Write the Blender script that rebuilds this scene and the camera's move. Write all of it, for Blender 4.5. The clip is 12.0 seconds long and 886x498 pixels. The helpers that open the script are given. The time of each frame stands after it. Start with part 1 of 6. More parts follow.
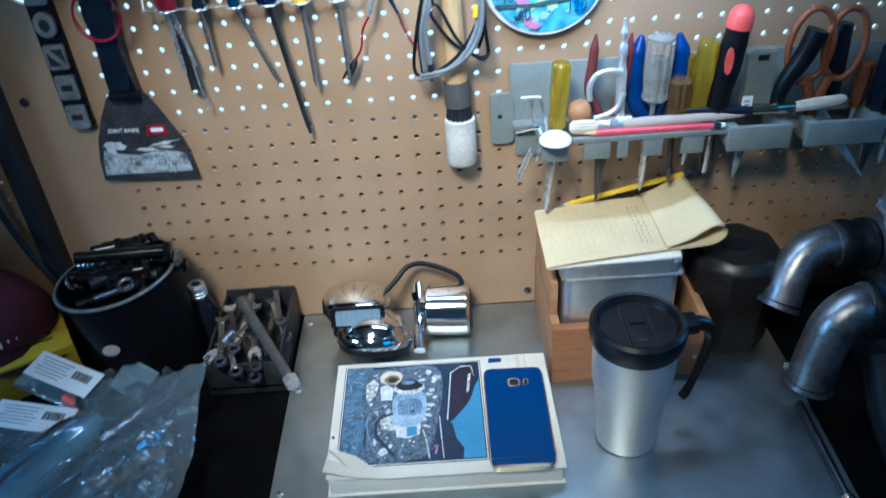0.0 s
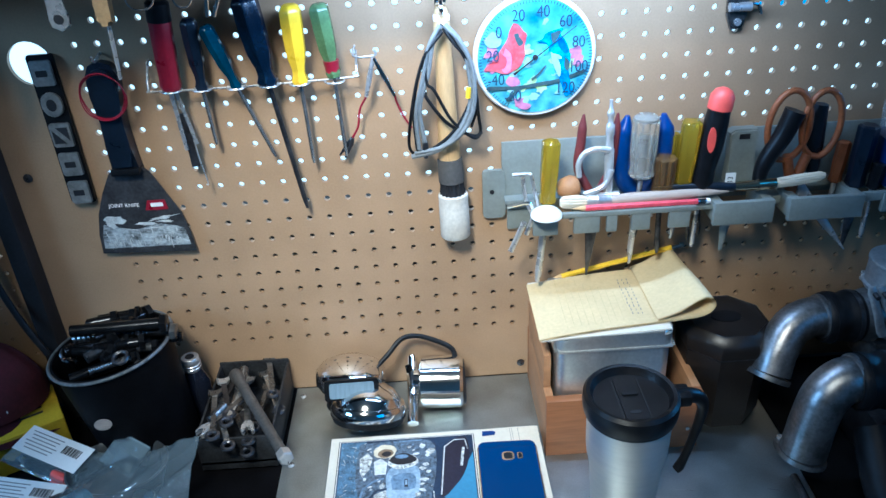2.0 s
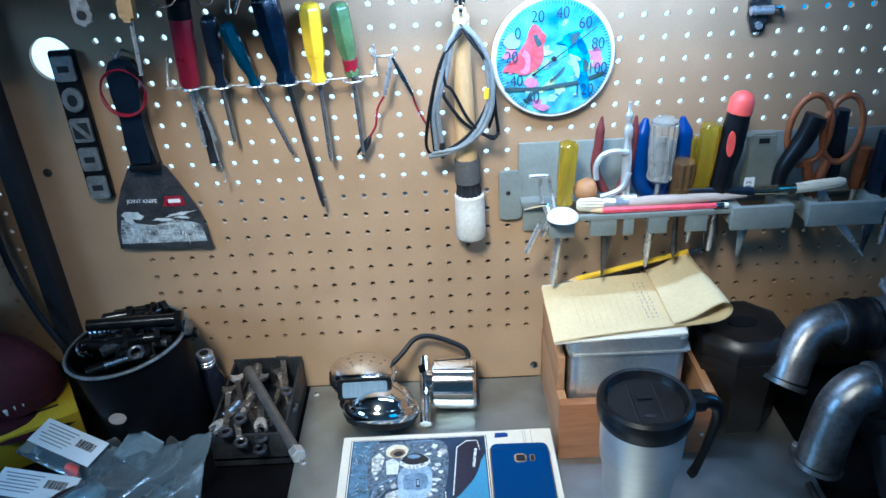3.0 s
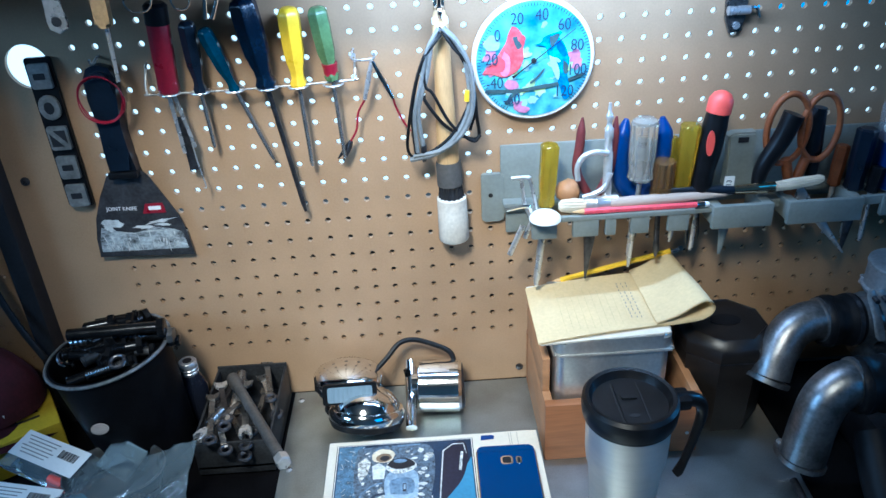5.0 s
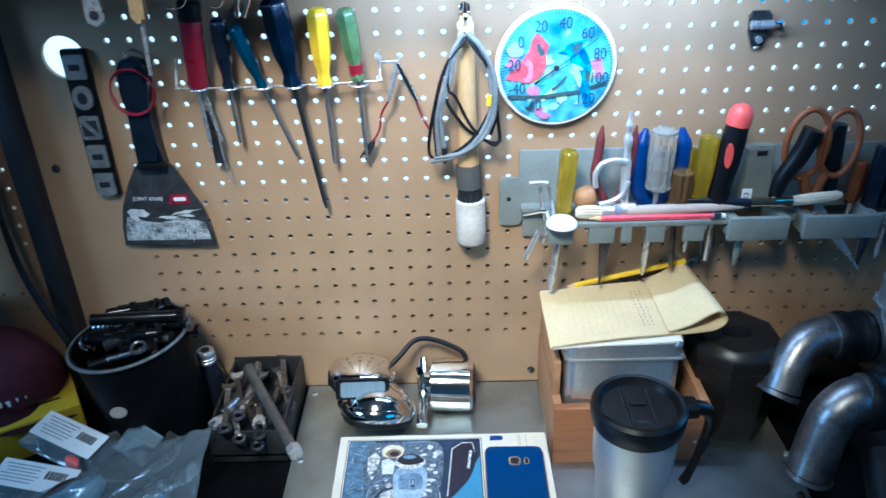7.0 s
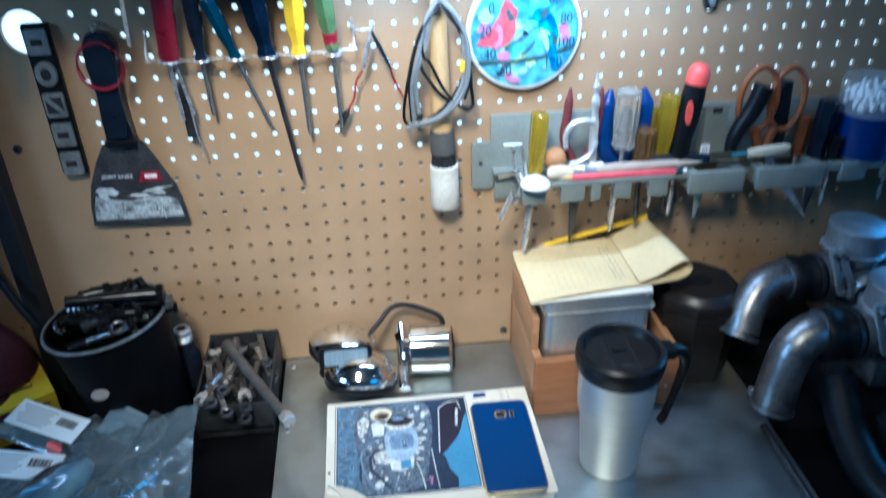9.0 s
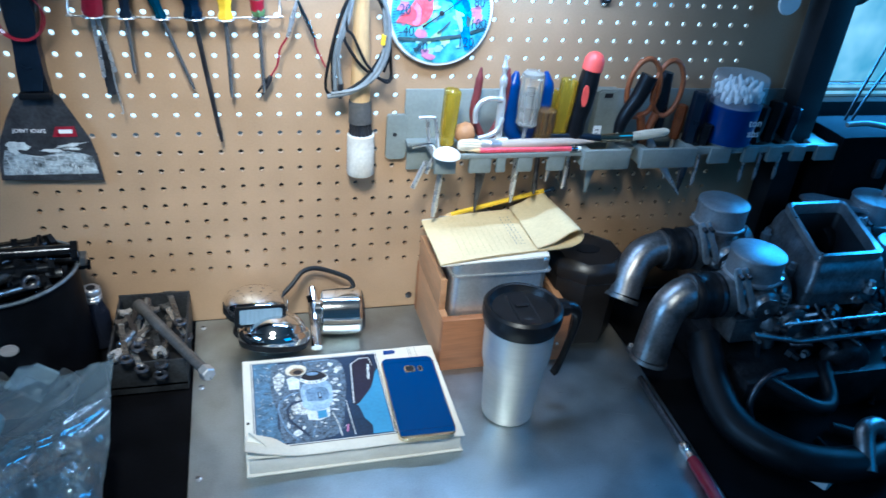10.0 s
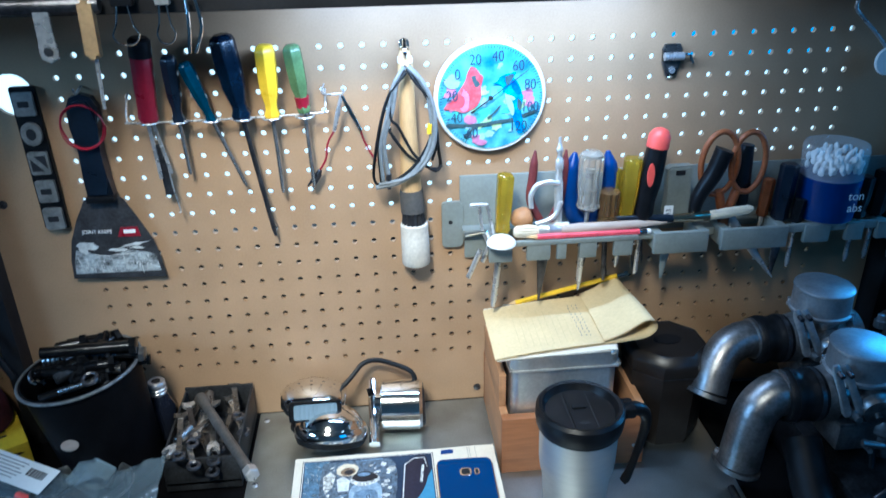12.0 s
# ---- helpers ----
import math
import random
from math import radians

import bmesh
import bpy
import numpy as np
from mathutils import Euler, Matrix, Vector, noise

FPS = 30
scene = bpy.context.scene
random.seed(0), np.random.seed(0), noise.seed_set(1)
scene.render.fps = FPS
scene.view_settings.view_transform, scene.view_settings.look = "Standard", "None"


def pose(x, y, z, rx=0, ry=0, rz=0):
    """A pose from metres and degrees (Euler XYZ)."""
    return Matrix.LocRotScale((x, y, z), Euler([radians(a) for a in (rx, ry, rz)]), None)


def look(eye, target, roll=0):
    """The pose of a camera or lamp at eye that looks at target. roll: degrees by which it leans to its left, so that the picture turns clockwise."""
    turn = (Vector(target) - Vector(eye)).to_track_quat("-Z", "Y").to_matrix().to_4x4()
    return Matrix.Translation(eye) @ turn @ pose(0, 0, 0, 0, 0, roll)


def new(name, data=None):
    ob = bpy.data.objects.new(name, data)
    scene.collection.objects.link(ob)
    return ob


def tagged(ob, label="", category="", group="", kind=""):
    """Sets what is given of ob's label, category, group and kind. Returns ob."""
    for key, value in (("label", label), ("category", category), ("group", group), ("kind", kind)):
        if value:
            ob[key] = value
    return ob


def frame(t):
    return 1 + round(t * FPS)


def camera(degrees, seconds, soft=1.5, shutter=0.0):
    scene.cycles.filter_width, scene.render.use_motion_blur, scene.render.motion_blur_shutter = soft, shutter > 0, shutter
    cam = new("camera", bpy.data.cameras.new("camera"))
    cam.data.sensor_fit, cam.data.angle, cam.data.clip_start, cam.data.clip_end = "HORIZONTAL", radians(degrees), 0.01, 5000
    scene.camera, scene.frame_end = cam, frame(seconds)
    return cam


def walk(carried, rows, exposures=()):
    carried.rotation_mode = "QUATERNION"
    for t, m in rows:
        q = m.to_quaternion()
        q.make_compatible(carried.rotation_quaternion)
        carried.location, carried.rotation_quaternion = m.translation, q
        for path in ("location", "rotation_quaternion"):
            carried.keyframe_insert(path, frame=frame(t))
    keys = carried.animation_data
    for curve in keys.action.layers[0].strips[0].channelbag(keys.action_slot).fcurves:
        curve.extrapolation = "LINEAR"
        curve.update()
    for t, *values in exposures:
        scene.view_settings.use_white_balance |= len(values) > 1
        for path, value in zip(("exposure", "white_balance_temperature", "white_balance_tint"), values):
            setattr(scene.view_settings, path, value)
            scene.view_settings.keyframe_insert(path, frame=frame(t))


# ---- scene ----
cam = camera(61.2, 12.0, shutter=0.4)
PATH = [
    (0, (0.384, -0.836, 0.666), (0.374, 0.819, -0.458), -3.8),
    (0.5, (0.388, -0.847, 0.671), (0.451, 0.887, -0.324), -4.7),
    (1, (0.394, -0.851, 0.678), (0.516, 0.914, -0.256), -3.9),
    (1.5, (0.378, -0.85, 0.679), (0.396, 0.911, -0.268), -3.1),
    (2, (0.38, -0.847, 0.676), (0.4075, 0.904, -0.288), -3.2),
    (2.5, (0.381, -0.847, 0.677), (0.388, 0.926, -0.248), -2.7),
    (3, (0.376, -0.847, 0.674), (0.3715, 0.907, -0.2835), -2.8),
    (3.5, (0.38, -0.847, 0.674), (0.4175, 0.901, -0.291), -3.0),
    (5.5, (0.379, -0.846, 0.673), (0.410, 0.913, -0.2765), -3.1),
    (6, (0.373, -0.847, 0.677), (0.409, 0.906, -0.281), -1.0),
    (6.5, (0.382, -0.85, 0.677), (0.4545, 0.909, -0.272), -1.7),
    (7, (0.38, -0.859, 0.678), (0.367, 0.902, -0.2665), -1.6),
    (7.2, (0.371, -0.869, 0.675), (0.332, 0.91, -0.2365), -1.5),
    (8.8, (0.334, -0.879, 0.659), (0.469, 0.797, -0.424), -2.7),
    (9, (0.313, -0.886, 0.669), (0.497, 0.844, -0.318), -1.2),
    (9.5, (0.244, -0.911, 0.7), (0.58, 0.859, -0.169), 6.5),
    (10, (0.255, -0.946, 0.672), (0.759, 0.709, -0.331), 5.4),
    (10.5, (0.283, -0.945, 0.696), (0.811, 0.803, -0.119), 12.9),
    (11, (0.364, -0.909, 0.692), (0.519, 0.896, -0.155), 3.6),
    (11.5, (0.378, -0.899, 0.695), (0.54, 0.921, -0.118), -2.0),
    (12, (0.368, -0.91, 0.678), (0.525, 0.892, -0.174), -1.1),
]
walk(cam, [(t, look(eye, target, roll)) for t, eye, target, roll in PATH],
     [(0.0, -1.21, 4800, 5), (0.6, -1.11, 4850, 5), (1.2, -1.03, 4850, 5), (7.2, -1.04, 4850, 5), (9.3, -0.97, 5000, 5), (10.0, -0.88, 4750, 5), (10.5, -0.80, 5200, 5), (11.2, -0.96, 5080, 5), (12.0, -0.99, 4950, 5)])

# ---- world and light ----
world = bpy.data.worlds.new("world")
scene.world = world
world.use_nodes = True
world.node_tree.nodes["Background"].inputs[0].default_value = (0.2, 0.5, 1.0, 1)
world.node_tree.nodes["Background"].inputs[1].default_value = 0.03


def area(name, eye, target, sx, sy, watts, color):
    d = bpy.data.lights.new(name, "AREA")
    d.shape, d.size, d.size_y, d.energy, d.color = "RECTANGLE", sx, sy, watts, color
    ob = new(name, d)
    ob.matrix_world = look(eye, target)
    return ob


area("strip_light", (0.50, -0.100, 0.574), (0.50, -0.01, 0.44), 0.44, 0.03, 5.0, (0.62, 0.78, 1.0))
# cool lamp added at the left to brighten the bag and boxes, no door there
area("left_fill", (-1.4, -0.95, 1.0), (-0.04, -0.32, 0.05), 0.6, 0.4, 33.0, (0.42, 0.70, 1.0))
# unseen blue lamp added behind the camera to lift the dark right side
area("right_fill", (2.3, -2.0, 1.3), (1.0, -0.1, 0.2), 1.2, 1.0, 11.0, (0.07, 0.45, 1.0))
area("window_daylight", (1.32, 0.05, 0.455), (1.32, -1.0, 0.455), 0.40, 0.24, 22.0, (0.12, 0.48, 1.0))
area("window_daylight", (1.72, 0.03, 0.64), (0.85, -0.4, 0.0), 0.6, 0.55, 30.0, (0.12, 0.50, 1.0))
spot = bpy.data.lights.new("work_lamp", "SPOT")
spot.energy, spot.color, spot.shadow_soft_size, spot.spot_size, spot.spot_blend = 345.0, (1.0, 0.86, 0.63), 0.16, radians(39), 1.0
new("work_lamp", spot).matrix_world = look((0.12, -1.02, 1.38), (0.36, -0.03, 0.19))


# ---- materials ----
def mat(name, color, rough=0.5, metal=0.0, vary=0.25, scale=30.0, bump=0.15, fine=250.0, coat=0.0,
        trans=0.0, ior=1.45, alpha=1.0, tint=None, spec=0.5, stain=0.0, stain_color=(0.02, 0.018, 0.015), stretch=(1, 1, 1)):
    m = bpy.data.materials.new(name)
    m.use_nodes = True
    nt = m.node_tree
    b = nt.nodes["Principled BSDF"]
    tc = nt.nodes.new("ShaderNodeTexCoord")
    mp = nt.nodes.new("ShaderNodeMapping")
    mp.inputs["Scale"].default_value = stretch
    nt.links.new(tc.outputs["Object"], mp.inputs[0])
    n1 = nt.nodes.new("ShaderNodeTexNoise")
    n1.inputs["Scale"].default_value, n1.inputs["Detail"].default_value = scale, 5
    n2 = nt.nodes.new("ShaderNodeTexNoise")
    n2.inputs["Scale"].default_value, n2.inputs["Detail"].default_value = fine, 3
    nt.links.new(mp.outputs[0], n1.inputs["Vector"])
    nt.links.new(mp.outputs[0], n2.inputs["Vector"])
    mix = nt.nodes.new("ShaderNodeMix")
    mix.data_type = "RGBA"
    lo = [max(0, c * (1 - vary)) for c in color]
    hi = [min(1, c * (1 + vary * 0.7)) for c in (tint or color)]
    mix.inputs[6].default_value, mix.inputs[7].default_value = (*lo, 1), (*hi, 1)
    add = nt.nodes.new("ShaderNodeMath")
    add.operation = "MULTIPLY_ADD"
    add.inputs[1].default_value = 0.4
    nt.links.new(n2.outputs[0], add.inputs[0])
    sc = nt.nodes.new("ShaderNodeMath")
    sc.operation, sc.inputs[1].default_value = "MULTIPLY", 0.6
    nt.links.new(n1.outputs[0], sc.inputs[0])
    nt.links.new(sc.outputs[0], add.inputs[2])
    ramp = nt.nodes.new("ShaderNodeValToRGB")
    ramp.color_ramp.elements[0].position, ramp.color_ramp.elements[1].position = 0.33, 0.67
    nt.links.new(add.outputs[0], ramp.inputs[0])
    nt.links.new(ramp.outputs[0], mix.inputs[0])
    out = mix.outputs[2]
    if stain:
        n3 = nt.nodes.new("ShaderNodeTexNoise")
        n3.inputs["Scale"].default_value, n3.inputs["Detail"].default_value = scale * 0.35, 8
        nt.links.new(tc.outputs["Object"], n3.inputs["Vector"])
        r3 = nt.nodes.new("ShaderNodeValToRGB")
        r3.color_ramp.elements[0].position, r3.color_ramp.elements[1].position = 0.52, 0.75
        r3.color_ramp.elements[1].color = (stain, stain, stain, 1)
        nt.links.new(n3.outputs[0], r3.inputs[0])
        m3 = nt.nodes.new("ShaderNodeMix")
        m3.data_type = "RGBA"
        m3.inputs[7].default_value = (*stain_color, 1)
        nt.links.new(r3.outputs[0], m3.inputs[0])
        nt.links.new(out, m3.inputs[6])
        out = m3.outputs[2]
    nt.links.new(out, b.inputs["Base Color"])
    b.inputs["Metallic"].default_value = metal
    rr = nt.nodes.new("ShaderNodeMapRange")
    rr.inputs[3].default_value, rr.inputs[4].default_value = max(0.02, rough * 0.75), min(1, rough * 1.25)
    nt.links.new(n1.outputs[0], rr.inputs[0])
    nt.links.new(rr.outputs[0], b.inputs["Roughness"])
    if bump:
        bp = nt.nodes.new("ShaderNodeBump")
        bp.inputs["Strength"].default_value, bp.inputs["Distance"].default_value = bump, 0.001
        nt.links.new(add.outputs[0], bp.inputs["Height"])
        nt.links.new(bp.outputs[0], b.inputs["Normal"])
    b.inputs["Specular IOR Level"].default_value = spec
    b.inputs["Coat Weight"].default_value = coat
    b.inputs["Transmission Weight"].default_value = trans
    b.inputs["IOR"].default_value = ior
    b.inputs["Alpha"].default_value = alpha
    return m


M_BOARD = mat("hardboard", (0.37, 0.242, 0.14), 0.42, vary=0.14, scale=14, fine=420, bump=0.12, stain=0.18, stain_color=(0.2, 0.12, 0.06))
M_WALL = mat("back_wall_paint", (0.05, 0.05, 0.052), 0.8, scale=8)
M_ROOM = mat("room_paint", (0.34, 0.33, 0.31), 0.8, scale=6)
M_BLACK = mat("black_paint", (0.012, 0.012, 0.014), 0.55, scale=20, vary=0.5)
M_BENCH = mat("black_bench_top", (0.004, 0.004, 0.005), 0.75, scale=20, vary=0.5, spec=0.05)
M_PLATE = mat("galvanised_sheet", (0.42, 0.475, 0.495), 0.42, metal=1.0, vary=0.16, scale=22, fine=500, bump=0.05, stain=0.5, stain_color=(0.16, 0.14, 0.11))
M_STEEL = mat("steel", (0.55, 0.55, 0.55), 0.28, metal=0.7, scale=60, vary=0.2)
M_DARKSTEEL = mat("dark_steel", (0.1, 0.1, 0.11), 0.38, metal=0.9, scale=60, vary=0.5)
M_CHROME = mat("chrome", (0.9, 0.89, 0.87), 0.09, metal=1, scale=60, vary=0.08, bump=0.01, stain=0.1)
M_TOOLBRIGHT = mat("drawn_tool_steel", (0.42, 0.42, 0.42), 0.25, metal=0.85, scale=60, vary=0.3)
M_GREYWIRE = mat("grey_wire_sleeve", (0.17, 0.18, 0.18), 0.4, scale=60, vary=0.3)
M_SATIN = mat("satin_bright_steel", (0.74, 0.75, 0.75), 0.2, metal=0.6, scale=60, vary=0.12, bump=0.02)
M_ALU = mat("cast_aluminium", (0.30, 0.30, 0.305), 0.36, metal=0.9, scale=50, vary=0.45, bump=0.3, stain=0.6)
M_RUBBER = mat("black_rubber", (0.006, 0.0065, 0.008), 0.45, scale=60, vary=0.5, spec=0.3)
M_BLACKPL = mat("black_plastic", (0.006, 0.0065, 0.008), 0.35, scale=60, vary=0.4, spec=0.3)
M_GREYPL = mat("grey_plastic", (0.20, 0.22, 0.205), 0.5, scale=40, vary=0.15, stain=0.35, stain_color=(0.1, 0.09, 0.08))
M_PINE = mat("pine", (0.3, 0.125, 0.05), 0.5, scale=25, vary=0.3, stretch=(0.2, 1, 3), fine=120)
M_OAK = mat("stained_wood", (0.40, 0.21, 0.10), 0.5, scale=25, vary=0.25, stretch=(3, 0.3, 3))
M_PALEWOOD = mat("pale_wood", (0.55, 0.36, 0.17), 0.5, scale=25, vary=0.2, stretch=(3, 3, 0.4))
M_OLDWOOD = mat("weathered_wood", (0.4, 0.33, 0.28), 0.65, scale=40, vary=0.25, stretch=(0.3, 3, 3))
M_PAPER = mat("aged_paper", (0.66, 0.62, 0.53), 0.8, scale=25, vary=0.08, stain=0.25, stain_color=(0.4, 0.33, 0.22))
M_YPAPER = mat("yellow_paper", (0.64, 0.51, 0.29), 0.8, scale=16, vary=0.12, stain=0.5, stain_color=(0.40, 0.27, 0.10))
M_TOOLSTEEL = mat("oily_tool_steel", (0.2, 0.2, 0.2), 0.28, metal=0.9, scale=60, vary=0.5, stain=0.5)
M_WHITE = mat("white_plastic", (0.8, 0.79, 0.76), 0.5, scale=30, vary=0.06, stain=0.15, stain_color=(0.5, 0.45, 0.38))
M_RED = mat("red_plastic", (0.24, 0.010, 0.026), 0.3, scale=40, vary=0.2)
M_CORAL = mat("coral_plastic", (0.75, 0.1, 0.08), 0.4, scale=40, vary=0.12)
M_YELLOW = mat("yellow_plastic", (0.75, 0.48, 0.02), 0.3, scale=40, vary=0.12)
M_AMBER = mat("amber_acetate", (0.8, 0.58, 0.05), 0.07, scale=60, vary=0.2, trans=0.82, bump=0.05)
M_INKBLUE = mat("dark_blue_acetate", (0.003, 0.010, 0.024), 0.22, scale=40, vary=0.4)
M_CLEAR = mat("clear_acetate", (0.85, 0.82, 0.74), 0.08, scale=60, vary=0.15, trans=0.8, bump=0.03)
M_GREEN = mat("green_acetate", (0.1, 0.17, 0.07), 0.25, scale=40, vary=0.35)
M_TEAL = mat("teal_acetate", (0.0, 0.035, 0.065), 0.2, scale=40, vary=0.4)
M_NAVY = mat("navy_plastic", (0.006, 0.011, 0.021), 0.3, scale=40, vary=0.4)
M_BLUE = mat("blue_plastic", (0.006, 0.04, 0.2), 0.3, scale=40, vary=0.2)
M_PHONE = mat("blue_satin_case", (0.0, 0.034, 0.14), 0.4, metal=0.0, spec=0.25, scale=80, vary=0.06, bump=0.03)
M_GOLD = mat("polished_gold_trim", (0.75, 0.62, 0.42), 0.15, metal=1, scale=60, vary=0.1)
M_ORANGE = mat("orange_rubber", (0.24, 0.075, 0.025), 0.45, scale=40, vary=0.3)
M_MAROON = mat("maroon_cloth", (0.07, 0.012, 0.02), 0.95, scale=60, vary=0.35, bump=0.6)
M_BOXYEL = mat("yellow_card", (0.62, 0.44, 0.02), 0.5, scale=20, vary=0.15)
M_TIN = mat("tin_plate", (0.66, 0.67, 0.66), 0.33, metal=0.9, scale=28, vary=0.2, bump=0.2, stain=0.35, stain_color=(0.2, 0.19, 0.18))
M_MUG = mat("brushed_stainless", (0.72, 0.7, 0.66), 0.42, metal=0.85, scale=30, vary=0.08, stretch=(1, 1, 6), fine=600, bump=0.05)
M_BAG = bpy.data.materials.new("clear_polythene")
M_BAG.use_nodes = True
_nt = M_BAG.node_tree
_tr, _gl, _df, _mx, _mx2, _fr = (_nt.nodes.new("ShaderNode" + k) for k in ("BsdfTransparent", "BsdfGlossy", "BsdfDiffuse", "MixShader", "MixShader", "Fresnel"))
_tr.inputs[0].default_value, _gl.inputs[0].default_value, _gl.inputs[1].default_value = (0.93, 0.96, 0.98, 1), (1, 1, 1, 1), 0.07
_df.inputs[0].default_value = (0.62, 0.80, 0.90, 1)
_fr.inputs[0].default_value = 1.45
_mx2.inputs[0].default_value = 0.12
_nt.links.new(_tr.outputs[0], _mx2.inputs[1])
_nt.links.new(_df.outputs[0], _mx2.inputs[2])
_nt.links.new(_fr.outputs[0], _mx.inputs[0])
_nt.links.new(_mx2.outputs[0], _mx.inputs[1])
_nt.links.new(_gl.outputs[0], _mx.inputs[2])
_nt.links.new(_mx.outputs[0], _nt.nodes["Material Output"].inputs[0])
M_PRINT = mat("printed_black", (0.02, 0.02, 0.022), 0.6, scale=60, vary=0.4)
M_GREYINK = mat("grey_ink", (0.25, 0.24, 0.23), 0.7, scale=60)


# ---- mesh tools ----
def link(name, bm, material, parent=None, label="", smooth=True):
    me = bpy.data.meshes.new(name)
    bmesh.ops.recalc_face_normals(bm, faces=bm.faces)
    bm.to_mesh(me)
    bm.free()
    me.materials.append(material)
    if smooth:
        me.polygons.foreach_set("use_smooth", [True] * len(me.polygons))
        me.set_sharp_from_angle(angle=radians(38))
    ob = new(name, me)
    if parent is not None:
        ob.parent = parent
    if label:
        ob["label"] = label
    return ob


part = link


def thing(name, label, category, at=(0, 0, 0), turn=(0, 0, 0), group="", kind=""):
    ob = new(name)
    ob.matrix_world = pose(*at, *turn)
    ob.empty_display_size = 0.02
    return tagged(ob, label, category, group, kind)


def box(bm, c, s, bevel=0.0, m=None):
    vs = []
    for dx in (-.5, .5):
        for dy in (-.5, .5):
            for dz in (-.5, .5):
                v = Vector((c[0] + dx * s[0], c[1] + dy * s[1], c[2] + dz * s[2]))
                vs.append(bm.verts.new(m @ v if m else v))
    fs = [bm.faces.new([vs[i] for i in f]) for f in ((0, 1, 3, 2), (4, 6, 7, 5), (0, 4, 5, 1), (2, 3, 7, 6), (0, 2, 6, 4), (1, 5, 7, 3))]
    if bevel:
        es = list({e for f in fs for e in f.edges})
        bmesh.ops.bevel(bm, geom=es, offset=bevel, segments=2, affect="EDGES", profile=0.6)
    return bm


def B(c, s, bevel=0.0, m=None):
    return box(bmesh.new(), c, s, bevel, m)


def rings(bm, loops, cap=True, close=True):
    rows = [[bm.verts.new(p) for p in lp] for lp in loops]
    n = len(rows[0])
    for a, b in zip(rows, rows[1:]):
        for i in range(n if close else n - 1):
            bm.faces.new((a[i], a[(i + 1) % n], b[(i + 1) % n], b[i]))
    if cap:
        bm.faces.new(rows[0][::-1])
        bm.faces.new(rows[-1])
    return bm


def axis_frame(d):
    d = Vector(d).normalized()
    u = d.orthogonal().normalized()
    return u, d.cross(u)


def rod(bm, p0, p1, prof, seg=16, flutes=0, depth=0.0, flat=1.0):
    """A turned piece from p0 to p1; prof: pairs of place along it (0 to 1) and radius."""
    p0, p1 = Vector(p0), Vector(p1)
    d = (p1 - p0)
    up = Vector((0, -1, 0)) if abs(d.normalized().y) < 0.9 else Vector((1, 0, 0))
    u = d.cross(up).normalized()
    w = d.cross(u).normalized()
    loops = []
    for f, r in prof:
        lp = []
        for k in range(seg):
            a = 2 * math.pi * k / seg
            rr = r * (1 - depth * (0.5 + 0.5 * math.cos(a * flutes))) if flutes else r
            lp.append(p0 + d * f + u * rr * math.cos(a) + w * rr * flat * math.sin(a))
        loops.append(lp)
    return rings(bm, loops)


def R(p0, p1, r, seg=14, **k):
    prof = r if isinstance(r, (list, tuple)) else [(0, r), (1, r)]
    return rod(bmesh.new(), p0, p1, prof, seg, **k)


def spline(pts, n=8):
    pts = [Vector(p) for p in pts]
    q = [pts[0] * 2 - pts[1]] + pts + [pts[-1] * 2 - pts[-2]]
    out = []
    for i in range(1, len(q) - 2):
        a, b, c, d = q[i - 1:i + 3]
        for k in range(n):
            t = k / n
            out.append(0.5 * ((2 * b) + (c - a) * t + (2 * a - 5 * b + 4 * c - d) * t * t + (3 * b - a - 3 * c + d) * t ** 3))
    return out + [pts[-1]]


def tube(bm, pts, r, seg=8, n=8, radii=None):
    ps = spline(pts, n)
    u = None
    loops = []
    for i, p in enumerate(ps):
        d = (ps[min(i + 1, len(ps) - 1)] - ps[max(i - 1, 0)]).normalized()
        u = d.orthogonal().normalized() if u is None else (u - d * u.dot(d)).normalized()
        w = d.cross(u)
        rr = r if radii is None else np.interp(i / (len(ps) - 1), np.linspace(0, 1, len(radii)), radii)
        loops.append([p + (u * math.cos(2 * math.pi * k / seg) + w * math.sin(2 * math.pi * k / seg)) * rr for k in range(seg)])
    return rings(bm, loops)


def T(pts, r, seg=8, n=8, radii=None):
    return tube(bmesh.new(), pts, r, seg, n, radii)


def slab(bm, pts, t, m=None, bevel=0.0):
    """A flat piece with the outline pts (x, y), from z = 0 to t, laid by m."""
    m = m or Matrix()
    lo = [bm.verts.new(m @ Vector((x, y, 0))) for x, y in pts]
    hi = [bm.verts.new(m @ Vector((x, y, t))) for x, y in pts]
    fs = [bm.faces.new(lo[::-1]), bm.faces.new(hi)]
    n = len(pts)
    for i in range(n):
        fs.append(bm.faces.new((lo[i], lo[(i + 1) % n], hi[(i + 1) % n], hi[i])))
    if bevel:
        bmesh.ops.bevel(bm, geom=list(fs[1].edges), offset=bevel, segments=2, affect="EDGES")
    return bm


def S(pts, t, m=None, bevel=0.0):
    return slab(bmesh.new(), pts, t, m, bevel)


def rrect(x0, y0, x1, y1, r, n=5):
    out = []
    for cx, cy, a0 in ((x1 - r, y1 - r, 0), (x0 + r, y1 - r, 90), (x0 + r, y0 + r, 180), (x1 - r, y0 + r, 270)):
        for k in range(n + 1):
            a = radians(a0 + 90 * k / n)
            out.append((cx + r * math.cos(a), cy + r * math.sin(a)))
    return out


def circle(cx, cy, r, n=24, ry=None):
    return [(cx + r * math.cos(2 * math.pi * k / n), cy + (ry or r) * math.sin(2 * math.pi * k / n)) for k in range(n)]


